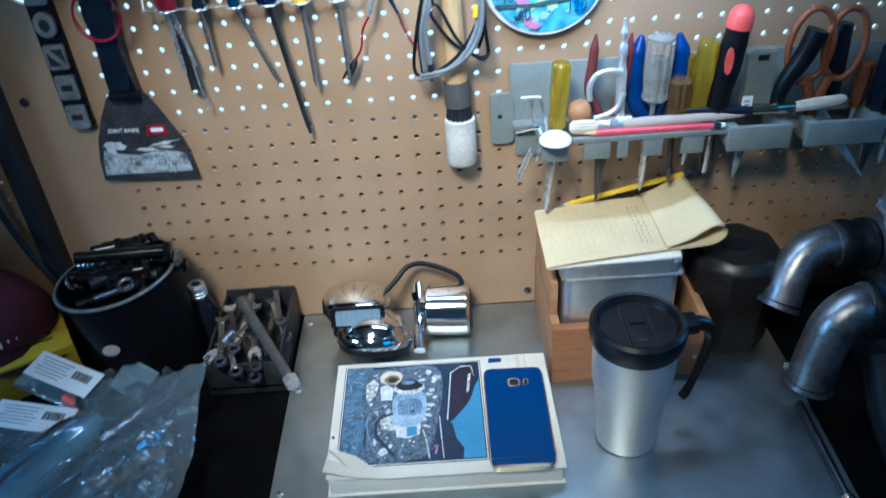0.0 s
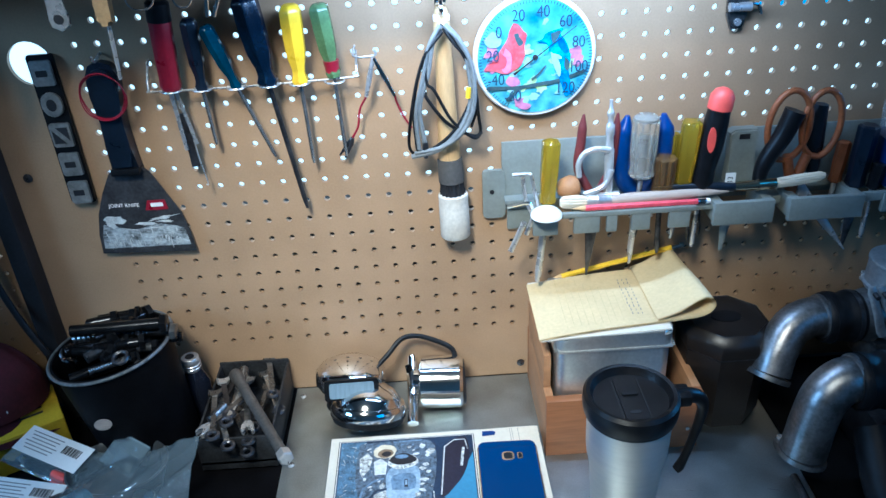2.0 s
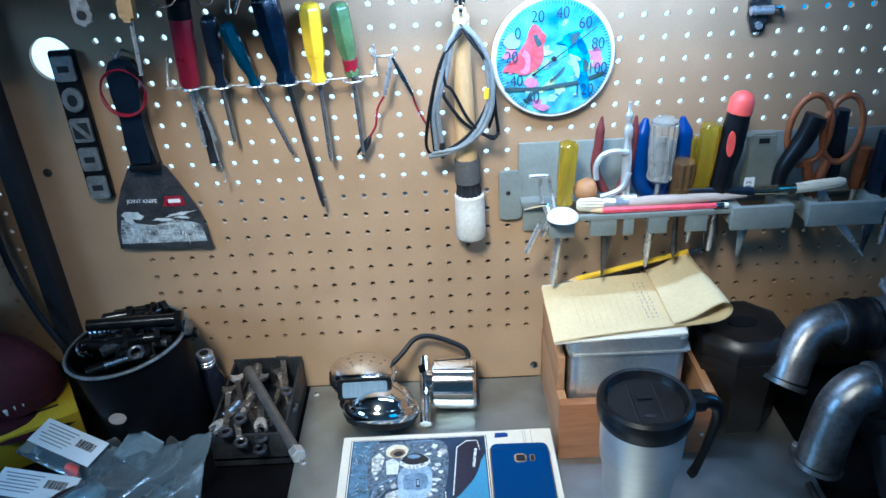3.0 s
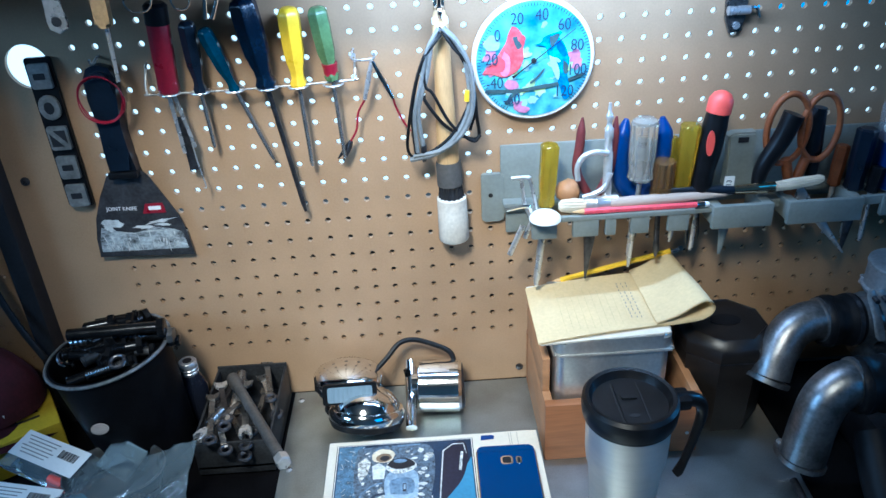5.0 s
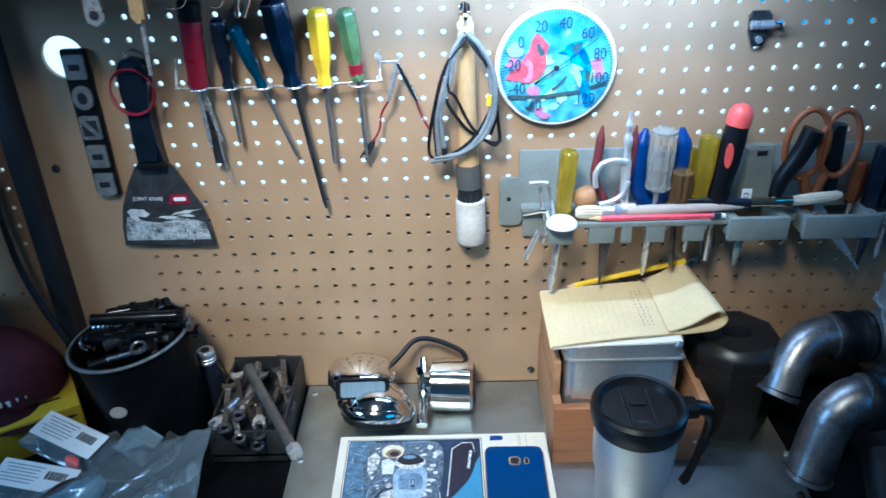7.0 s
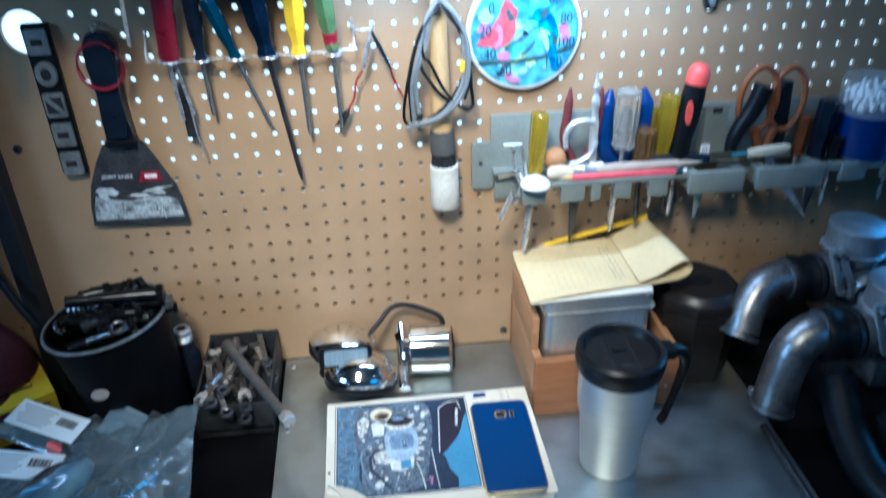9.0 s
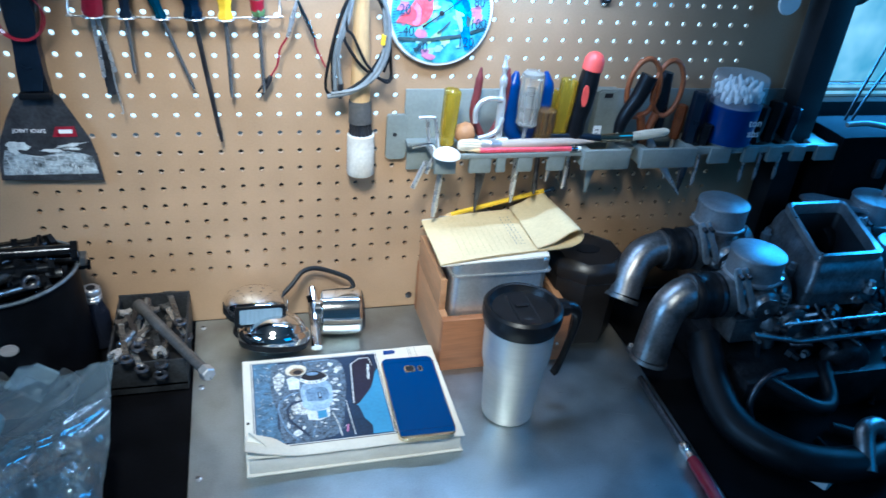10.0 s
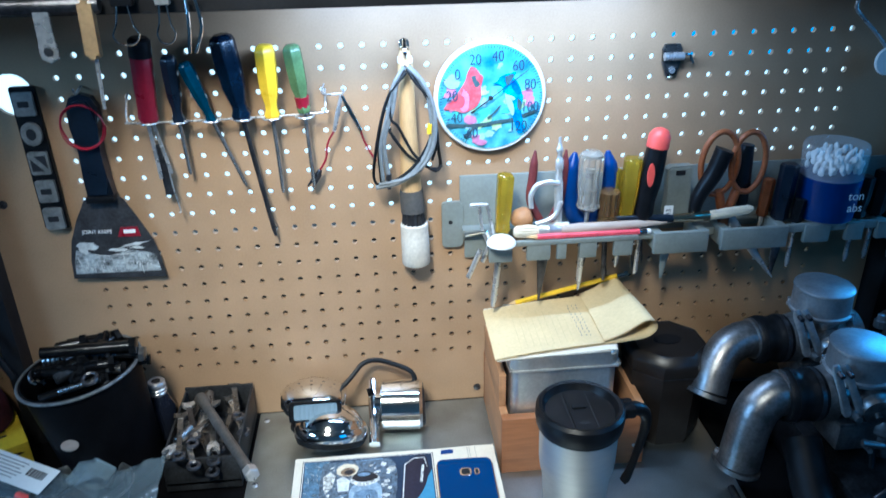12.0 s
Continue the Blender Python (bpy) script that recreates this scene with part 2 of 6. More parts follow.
ON_WALL = Matrix(((1, 0, 0, 0), (0, 0, -1, 0), (0, 1, 0, 0), (0, 0, 0, 1)))   # outline x, z; thickness towards the viewer


def wall_at(x, y, z, turn=0):
    return Matrix.Translation((x, y, z)) @ ON_WALL @ Matrix.Rotation(radians(turn), 4, "Z")


def text(name, words, size, material, m, parent=None, squeeze=1.0):
    cu = bpy.data.curves.new(name, "FONT")
    cu.body, cu.size, cu.extrude, cu.align_x, cu.align_y = words, size, 0.00015, "CENTER", "CENTER"
    tmp = bpy.data.objects.new(name, cu)
    me = bpy.data.meshes.new_from_object(tmp)
    bpy.data.objects.remove(tmp)
    me.transform(m @ Matrix.Diagonal((squeeze, 1, 1, 1)))
    me.materials.append(material)
    ob = new(name, me)
    if parent is not None:
        ob.parent = parent
    return ob


# ---- structure ----
PITCH, TOPROW, COLS, ROWS = 0.0254, 0.52, 39, 18
X0, X1, Z1 = -0.125, 1.06, 0.575
THICK = 0.006


def pierced(bm, cx, cz, h, r, n):
    """A square of board round a drilled hole, with the hole's wall."""
    outer, inner, back, outer_b = [], [], [], []
    for k in range(n):
        a = 2 * math.pi * k / n
        c, s = math.cos(a), math.sin(a)
        q = h / max(abs(c), abs(s))
        outer.append(bm.verts.new((cx + q * c, 0, cz + q * s)))
        inner.append(bm.verts.new((cx + r * c, 0, cz + r * s)))
        back.append(bm.verts.new((cx + r * c, THICK, cz + r * s)))
        outer_b.append(bm.verts.new((cx + q * c, THICK, cz + q * s)))
    for k in range(n):
        j = (k + 1) % n
        bm.faces.new((outer[k], outer[j], inner[j], inner[k]))
        bm.faces.new((inner[k], inner[j], back[j], back[k]))
        bm.faces.new((back[k], back[j], outer_b[j], outer_b[k]))


def pegboard():
    bm = bmesh.new()
    h = PITCH / 2
    for i in range(COLS):
        for j in range(ROWS):
            pierced(bm, i * PITCH, TOPROW - j * PITCH, h, 0.0035, 16)
    gx0, gx1 = -h, (COLS - 0.5) * PITCH
    gz0, gz1 = TOPROW - (ROWS - 0.5) * PITCH, TOPROW + h
    cx, cz, ch = -0.053, 0.477, 0.0375
    pierced(bm, cx, cz, ch, 0.0245, 40)

    def sheet(xa, xb, za, zb):
        box(bm, ((xa + xb) / 2, THICK / 2, (za + zb) / 2), (xb - xa, THICK, zb - za))
    sheet(X0, X1, gz1, Z1)
    sheet(X0, X1, 0.0, gz0)
    sheet(gx1, X1, gz0, gz1)
    sheet(X0, gx0, gz0, cz - ch)
    sheet(X0, gx0, cz + ch, gz1)
    sheet(X0, cx - ch, cz - ch, cz + ch)
    sheet(cx + ch, gx0, cz - ch, cz + ch)
    bmesh.ops.remove_doubles(bm, verts=bm.verts[:], dist=0.00002)
    ob = link("wall_pegboard", bm, M_BOARD, smooth=False)
    return tagged(ob, "tan hardboard pegboard with rows of drilled holes", "pegboard", kind="structure")


pegboard()


def structure(name, bm, material, label, category):
    return tagged(link(name, bm, material), label, category, kind="structure")


structure("bench_top", B((0.45, -0.45, -0.022), (2.9, 0.9, 0.036), 0.003), M_BENCH, "black painted wooden workbench top", "workbench")
structure("metal_sheet", S([(0.176, -0.9), (0.80, -0.9), (0.80, -0.0015), (0.176, -0.0015)], 0.004, Matrix.Translation((0, 0, -0.004)), 0.0006), M_PLATE,
          "dull galvanised sheet metal covering the bench", "metal sheet")
structure("back_wall", B((0.6, 0.09, -0.12), (5.2, 0.08, 0.74)), M_WALL, "dark painted wall below the window", "wall")
structure("wall_above", B((0.6, 0.09, 1.65), (5.2, 0.08, 1.3)), M_WALL, "dark painted wall above the window", "wall")
structure("wall_left", B((-2.05, -1.5, 0.75), (0.1, 3.2, 3.2)), M_ROOM, "pale garage side wall", "wall")
structure("wall_right", B((3.25, -1.5, 0.75), (0.1, 3.2, 3.2)), M_ROOM, "pale garage side wall", "wall")
structure("wall_rear", B((0.6, -3.1, 0.75), (5.4, 0.1, 3.2)), M_ROOM, "pale garage rear wall", "wall")
structure("floor", B((0.6, -1.5, -0.9), (5.4, 3.2, 0.06)), mat("concrete", (0.2, 0.2, 0.19), 0.8, scale=6, stain=0.4), "grey concrete garage floor", "floor")
structure("ceiling", B((0.6, -1.5, 2.33), (5.4, 3.2, 0.06)), M_ROOM, "pale garage ceiling", "ceiling")
structure("shelf_above", B((0.55, -0.055, 0.7165), (2.0, 0.125, 0.277), 0.002), M_BLACK, "black shelf unit above the pegboard", "shelf")
structure("post_left", B((-0.1285, -0.012, 0.35), (0.022, 0.03, 0.75), 0.002), M_BLACK, "black upright post at the edge of the pegboard", "post")
structure("post_right", B((1.085, -0.012, 0.35), (0.045, 0.05, 0.75), 0.002), M_BLACK, "black upright post at the edge of the pegboard", "post")

# daylight outside the window behind the board
day = bpy.data.materials.new("daylight")
day.use_nodes = True
nt = day.node_tree
em = nt.nodes.new("ShaderNodeEmission")
tc = nt.nodes.new("ShaderNodeTexCoord")
mpd = nt.nodes.new("ShaderNodeMapping")
mpd.inputs["Location"].default_value = (-0.965 / 0.175, 0, -0.472 / 0.062)
mpd.inputs["Scale"].default_value = (1 / 0.175, 0, 1 / 0.062)
nt.links.new(tc.outputs["Object"], mpd.inputs[0])
ln = nt.nodes.new("ShaderNodeVectorMath")
ln.operation = "LENGTH"
nt.links.new(mpd.outputs[0], ln.inputs[0])
rp = nt.nodes.new("ShaderNodeValToRGB")
rp.color_ramp.elements[0].position, rp.color_ramp.elements[1].position = 0.8, 1.0
rp.color_ramp.elements[1].color, rp.color_ramp.elements[0].color = (0.74, 0.92, 0.96, 1), (0.03, 0.27, 0.52, 1)
nt.links.new(ln.outputs["Value"], rp.inputs[0])
yard = nt.nodes.new("ShaderNodeTexNoise")
yard.inputs["Scale"].default_value, yard.inputs["Detail"].default_value = 9.0, 3
nt.links.new(tc.outputs["Object"], yard.inputs["Vector"])
tone = nt.nodes.new("ShaderNodeValToRGB")
tone.color_ramp.elements[0].position, tone.color_ramp.elements[1].position = 0.35, 0.68
tone.color_ramp.elements[0].color, tone.color_ramp.elements[1].color = (0.06, 0.20, 0.26, 1), (0.24, 0.42, 0.46, 1)
nt.links.new(yard.outputs[0], tone.inputs[0])
sep = nt.nodes.new("ShaderNodeSeparateXYZ")
nt.links.new(tc.outputs["Object"], sep.inputs[0])
edge = nt.nodes.new("ShaderNodeMapRange")
edge.inputs[1].default_value, edge.inputs[2].default_value = 1.24, 1.34
nt.links.new(sep.outputs[0], edge.inputs[0])
both = nt.nodes.new("ShaderNodeMix")
both.data_type = "RGBA"
nt.links.new(edge.outputs[0], both.inputs[0])
nt.links.new(rp.outputs[0], both.inputs[6])
nt.links.new(tone.outputs[0], both.inputs[7])
nt.links.new(both.outputs[2], em.inputs[0])
em.inputs[1].default_value = 3.4
nt.links.new(em.outputs[0], nt.nodes["Material Output"].inputs[0])
structure("backdrop", B((0.9, 0.25, 0.62), (4.4, 0.01, 0.9)), day, "bright daylight outside the window", "backdrop")

rs = random.Random(2)
sheet_ob = bpy.data.objects["metal_sheet"]
for k in range(16):
    x, y, a, l = rs.uniform(.5, .78), rs.uniform(-.6, -.2), rs.uniform(-.6, .2), rs.uniform(.008, .03)
    c, sn = math.cos(a), math.sin(a)
    w = rs.uniform(.00015, .0003)
    part("scratch", S([(x, y), (x + l * c, y + l * sn), (x + l * c - w * sn, y + l * sn + w * c), (x - w * sn, y + w * c)], .0001), M_STEEL, sheet_ob)


# ---- things on the pegboard ----
def screw(x, y, z, axis, r=0.004, label="small steel screw head", name="screw"):
    t = thing(name, label, "screw", (x, y, z), group=name + "s")
    d = Vector(axis)
    part("head", R((0, 0, 0), d * 0.0022, [(0, r), (0.6, r * 0.95), (1, r * 0.6)], 14), M_STEEL if axis[2] else M_DARKSTEEL, t)
    u, w = axis_frame(d)
    bm = bmesh.new()
    for s in (u, w):
        rod(bm, d * 0.0021 - s * r * 0.5, d * 0.0021 + s * r * 0.5, [(0, 0.0006), (1, 0.0006)], 6)
    part("recess", bm, M_BLACK, t)
    return t


screw(-0.098, 0, 0.342, (0, -1, 0), 0.0055, "dark screw in the edge of the pegboard", "board_screw")
screw(0.494, 0, 0.019, (0, -1, 0), 0.0055, "dark screw low in the pegboard", "board_screw")
for yy in (-0.02, -0.151, -0.308, -0.47):
    screw(0.187, yy, 0, (0, 0, 1), 0.0042, "small steel screw in the metal sheet", "sheet_screw")


def badge():
    t = thing("vehicle_badge", "dark metal badge strip with raised silver letter blocks", "badge", (-0.038, -0.002, 0.40), (0, 0, 0))
    silver = mat("tarnished_silver", (0.2, 0.2, 0.19), 0.45, metal=0.3, scale=70, vary=0.4)
    plate = part("plate", S(rrect(-0.0145, -0.091, 0.0145, 0.088, 0.003), 0.005, wall_at(0, 0, 0, .5), 0.001), M_BLACKPL, t)
    for k in range(5):
        z = 0.068 - k * 0.036
        blk = part("raised_block", S(rrect(-0.0115, z - 0.014, 0.0115, z + 0.014, 0.002 if k != 1 else 0.011), 0.004, wall_at(0, -0.0052, 0, .5), 0.001), silver, plate, "worn silver raised block")
        if k in (0, 3, 4):
            part("recess", S(rrect(-0.0065, z - 0.0035, 0.006, z + 0.0035, 0.001), 0.0006, wall_at(0, -0.0093, 0, .5)), M_BLACK, plate)
        if k == 1:
            part("recess", S(circle(0, z, 0.0055, 20, .007), 0.0006, wall_at(0, -0.0093, 0, .5)), M_BLACK, plate)
        if k == 2:
            for sg in (-1, 1):
                part("recess", S([(sg * .009, z - sg * .006), (sg * .009, z + sg * .0095), (sg * -.004, z + sg * .0095)], 0.0006, wall_at(0, -0.0093, 0, .5)), M_BLACK, plate)
    return t


badge()


def joint_knife():
    t = thing("joint_knife", "wide steel joint knife with dark blue handle and printed blade", "scraper", (0.026, -0.006, 0.35))
    blade = [(-0.013, 0.004), (-0.024, -0.005), (-0.038, -0.03), (-0.05, -0.058), (-0.056, -0.085), (-0.058, -0.111), (0.058, -0.115), (0.055, -0.085), (0.05, -0.06),
             (0.036, -0.03), (0.024, -0.005), (0.013, 0.004)]
    blade_ob = part("blade", S(blade, 0.0015, wall_at(0, -0.002, 0), 0.0003), mat("worn_blade", (0.06, 0.06, 0.065), 0.5, metal=0.5, scale=40, vary=0.5), t, "dark worn blade")
    h = [(-0.016, 0.0), (-0.014, 0.03), (-0.0125, 0.06), (-0.016, 0.09), (-0.018, 0.112), (-0.012, 0.124), (0.0, 0.128), (0.012, 0.124), (0.018, 0.112), (0.016, 0.09), (0.0125, 0.06), (0.014, 0.03), (0.016, 0.0)]
    part("handle", S(h, 0.018, wall_at(0, 0.004, 0), 0.006), M_NAVY, t, "dark blue moulded handle")
    part("collar", B((0, -0.005, -0.001), (0.034, 0.019, 0.008), 0.002), M_BLACKPL, t)
    text("lettering", "JOINT KNIFE", 0.0068, M_WHITE, wall_at(-0.016, -0.0042, -0.047, -2), blade_ob, 0.95)
    part("brand_patch", S([(0.008, -0.055), (0.013, -0.042), (0.034, -0.042), (0.036, -0.055)], 0.0005, wall_at(0, -0.0037, 0)), M_RED, blade_ob, "red label patch")
    part("brand_mark", S(rrect(0.016, -0.0505, 0.031, -0.0455, 0.001), 0.0003, wall_at(0, -0.0043, 0)), M_WHITE, blade_ob)
    worn = mat("worn_print", (0.055, 0.06, 0.066), 0.55, scale=75, vary=0.95, tint=(0.34, 0.37, 0.38), fine=420, bump=0.2, stretch=(0.55, 1, 1.0))
    part("worn_print", S([(-0.0535, -0.104), (-0.052, -0.088), (-0.047, -0.071), (-0.030, -0.076), (-0.012, -0.081), (0.006, -0.077), (0.022, -0.074), (0.040, -0.078), (0.050, -0.082), (0.053, -0.105)],
                          0.0002, wall_at(0, -0.0036, 0)), worn, blade_ob, "scuffed grey print with plaster smears")
    plaster = mat("dried_plaster", (0.52, 0.54, 0.53), 0.8, scale=120, vary=0.35, fine=600, bump=0.4)
    rnd = random.Random(4)

    def smear(cx, cz, w, h, turn, rough=0.3, n=18):
        ca, sa = math.cos(radians(turn)), math.sin(radians(turn))
        pts = []
        for k in range(n):
            a = 2 * math.pi * k / n
            q = 1 + rnd.uniform(-rough, rough)
            pts.append((cx + w * q * math.cos(a) * ca - h * q * math.sin(a) * sa, cz + w * q * math.cos(a) * sa + h * q * math.sin(a) * ca))
        part("plaster_smear", S(pts, 0.0004, wall_at(0, -0.0038, 0)), plaster, blade_ob)
    smear(-0.032, -0.066, 0.0125, 0.0062, 6)
    smear(-0.037, -0.073, 0.006, 0.003, -20)
    smear(0.004, -0.073, 0.012, 0.0022, -4)
    smear(0.026, -0.066, 0.015, 0.0022, 10, 0.5)
    smear(0.030, -0.071, 0.010, 0.0012, -4, 0.5)
    smear(-0.014, -0.080, 0.010, 0.0010, -12, 0.5)
    smear(0.016, -0.079, 0.014, 0.0009, 2, 0.5)
    for k in range(46):
        x = rnd.uniform(-0.047, 0.047)
        smear(x, -0.083 - 0.018 * rnd.random(), rnd.uniform(0.0003, 0.0009), rnd.uniform(0.002, 0.006), rnd.uniform(-14, 14) - x * 300, 0.4, 8)
    bm = bmesh.new()
    for k in range(3):
        pts = [(0.001 + (0.0235 + 0.001 * k) * math.cos(a) * (1 + .05 * math.sin(3 * a + k)), -0.019 - 0.001 * k, 0.092 + (0.025 + 0.0008 * k) * math.sin(a)) for a in np.linspace(0, 2 * math.pi, 14)]
        tube(bm, pts, 0.0007, 6, 4)
    w = thing("wire_coil", "thin red wire coiled round the knife handle", "wire", (0.026, -0.006, 0.35))
    part("coil", bm, M_RED, w)
    hk = thing("peg_hook", "steel peg hook holding the joint knife", "hook", (0.026, 0, 0.474))
    part("wire", T([(0, 0.004, 0.01), (0, -0.004, 0.01), (0, -0.02, 0.006), (0.0, -0.026, 0.012)], 0.0016), M_STEEL, hk)
    return t


joint_knife()


def screwdriver(top, neck, tip, r, material, label, flutes=6, shaft=0.003, cap=None, shaft_mat=None, group="screwdrivers on the rail", fl=None):
    top, neck, tip = Vector(top), Vector(neck), Vector(tip)
    t = thing("screwdriver", label, "screwdriver", neck, group=group)
    a, b = top - neck, tip - neck
    prof = [(0, r * .55), (0.03, r * .85), (0.08, r), (0.3, r), (0.6, r * .92), (0.78, r * .62), (0.86, r * .6), (0.93, r * .8), (1, r * .62)]
    part("handle", R(a, (0, 0, 0), prof, 24, flutes=flutes, depth=0.16), material, t)
    if cap:
        part("cap", R(a * 1.012, a * 0.82, [(0, r * .5), (0.1, r * .85), (0.4, r * 1.02), (1, r * 1.03)], 20), cap, t)
    part("shaft", R((0, 0, 0), b, [(0, shaft * .82), (0.93, shaft * .82), (1, shaft * .5)], 12), shaft_mat or M_TOOLBRIGHT, t, "steel shaft")
    return t


screwdriver((0.136, -0.024, 0.521), (0.136, -0.02, 0.441), (0.138, -0.016, 0.376), 0.0095, M_NAVY, "screwdriver with navy plastic handle on a wire rail")
screwdriver((0.153, -0.028, 0.513), (0.175, -0.02, 0.441), (0.203, -0.014, 0.356), 0.0085, M_TEAL, "screwdriver with translucent teal handle hanging askew")
screwdriver((0.198, -0.026, 0.542), (0.210, -0.02, 0.442), (0.231, -0.016, 0.288), 0.0155, M_INKBLUE, "large screwdriver with dark blue handle and long dark shaft", shaft=0.0035, shaft_mat=M_DARKSTEEL)
screwdriver((0.245, -0.026, 0.529), (0.245, -0.02, 0.441), (0.247, -0.016, 0.346), 0.0125, M_YELLOW, "screwdriver with bright yellow handle on a wire rail", shaft=0.0032)
gs = screwdriver((0.275, -0.026, 0.528), (0.283, -0.02, 0.448), (0.286, -0.016, 0.352), 0.0115, M_GREEN, "screwdriver with green handle and red band")
part("band", R((-0.0016, -0.0012, 0.019), (-0.001, -0.0004, 0.006), [(0, 0.0088), (0.5, 0.008), (1, 0.0079)], 20), M_RED, gs, "red band")


def awl():
    t = thing("contact_file_set", "red handled tool with black cap and thin metal gauges below", "hand tool", (0.102, -0.02, 0.445))
    part("handle", R((0.006, -0.006, 0.092), (0, 0, 0), [(0, .0105), (.05, .0125), (.6, .0122), (.85, .0115), (.95, .0125), (1, .0105)], 24, flutes=8, depth=.12), M_RED, t)
    part("cap", R((0.007, -0.0065, 0.097), (0.005, -0.005, 0.075), [(0, .009), (.15, .0125), (1, .0128)], 20), M_BLACKPL, t)
    part("gauge", S(rrect(-0.0035, -0.072, 0.001, 0.006, 0.002), 0.001, wall_at(0, -0.002, 0, 3)), M_STEEL, t)
    part("gauge", S(rrect(0.001, -0.068, 0.005, 0.006, 0.002), 0.001, wall_at(0, 0.001, 0, 10)), M_STEEL, t)
    part("pick", T([(0.011, 0.002, -0.055), (0.013, 0.002, -0.085), (0.017, 0.002, -0.115), (0.015, 0, -0.117)], 0.0009, 6), M_STEEL, t)
    part("blade", S(rrect(-0.002, -0.095, 0.008, -0.03, 0.001), 0.001, wall_at(0.001, 0.004, 0, 2)), M_DARKSTEEL, t)


awl()


def tool_rail():
    t = thing("tool_rail", "thin steel wire rail with loops hooked into the pegboard", "tool rail", (0.19, 0, 0.446))
    part("wire", T([(-0.113, 0.004, 0.03), (-0.113, -0.01, 0.02), (-0.113, -0.02, 0.0), (-0.105, -0.02, -0.003), (0.0, -0.02, -0.003), (0.11, -0.02, 0.0), (0.117, -0.02, 0.003), (0.118, -0.012, 0.016), (0.118, 0.004, 0.026)], 0.0013), M_STEEL, t)
    for x in (-0.088, -0.054, -0.016, 0.02, 0.054, 0.093):
        part("loop", T([(x + .011 * math.cos(a), -0.02 + .011 * math.sin(a), -0.003) for a in np.linspace(0, 2 * math.pi, 9)], 0.0011, 6, 4), M_STEEL, t)


tool_rail()


def test_leads():
    t = thing("test_lead", "red and dark test lead with small steel clips on a hook", "test lead", (0.325, -0.016, 0.465))
    part("hook", T([(-0.018, 0.02, 0.012), (-0.018, -0.004, 0.004), (0.004, -0.006, 0.004), (0.006, -0.006, 0.01)], 0.0014), M_STEEL, t)
    part("clip", R((0.003, -0.006, 0.002), (-0.009, -0.004, -0.042), [(0, .002), (.5, .0032), (1, .0022)], 10), M_STEEL, t)
    part("clip", R((0.0035, -0.007, 0.002), (0.023, -0.005, -0.042), [(0, .002), (.5, .0034), (1, .0022)], 10), M_CHROME, t)
    part("red_wire", T([(-0.009, -0.004, -0.042), (-0.018, 0, -0.058), (-0.022, 0, -0.078), (-0.03, 0.002, -0.092)], 0.0013), M_RED, t)
    part("red_wire", T([(0.023, -0.005, -0.042), (0.026, 0, -0.056), (0.034, 0, -0.074), (0.04, 0.002, -0.084)], 0.0012), M_RED, t)
    part("dark_clip", R((-0.03, 0.002, -0.092), (-0.041, 0.002, -0.116), [(0, .0025), (.3, .004), (1, .0012)], 10), M_DARKSTEEL, t)
    part("dark_clip", R((-0.03, 0.002, -0.092), (-0.047, 0.0, -0.112), [(0, .002), (.4, .003), (1, .001)], 10), M_BLACKPL, t)


test_leads()


def brush_handle():
    t = thing("hanging_brush", "round brush with pale wooden handle and white sleeve on a hook", "brush", (0.408, -0.016, 0.30))
    part("handle", R((-0.003, 0, 0.215), (-0.001, 0, 0.035), [(0, .006), (.05, .009), (.5, .0105), (.85, .0125), (1, .0135)], 20), M_PALEWOOD, t)
    part("grey_band", R((-0.001, 0, 0.042), (0, 0, 0.012), [(0, .0142), (.06, .015), (1, .0155)], 20), mat("grey_tape", (0.07, 0.065, 0.06), 0.7, scale=60), t)
    bm = R((0, 0, 0.014), (0.001, 0, -0.008), [(0, .0145), (.5, .0148), (1, .017)], 32, flutes=16, depth=.12)
    part("bristles", bm, M_BLACK, t, "black bristles")
    part("white_sleeve", R((0.001, 0, -0.004), (0.002, 0, -0.062), [(0, .0165), (.03, .0180), (.5, .0184), (.98, .0186), (1, .0178)], 28), mat("chipped_white_paint", (.62, .58, .51), .7, scale=60, vary=.2, bump=.5, stain=.5, stain_color=(.36, .29, .2)), t, "worn white plastic sleeve")
    h = thing("peg_hook", "bright steel hook holding wires and brush", "hook", (0.405, 0, 0.515))
    part("plate", S(rrect(-0.006, -0.008, 0.006, 0.012, 0.005), 0.004, wall_at(0, -0.0005, 0), .0012), M_CHROME, h)
    part("collar", B((0, -0.018, -0.010), (0.018, 0.012, 0.007), 0.002), M_WHITE, h)
    part("wire", T([(0, -0.003, 0.012), (0, -0.012, 0.014), (0, -0.022, 0.004), (0, -0.026, -0.006), (0, -0.034, 0.0)], 0.0022), M_CHROME, h)


brush_handle()


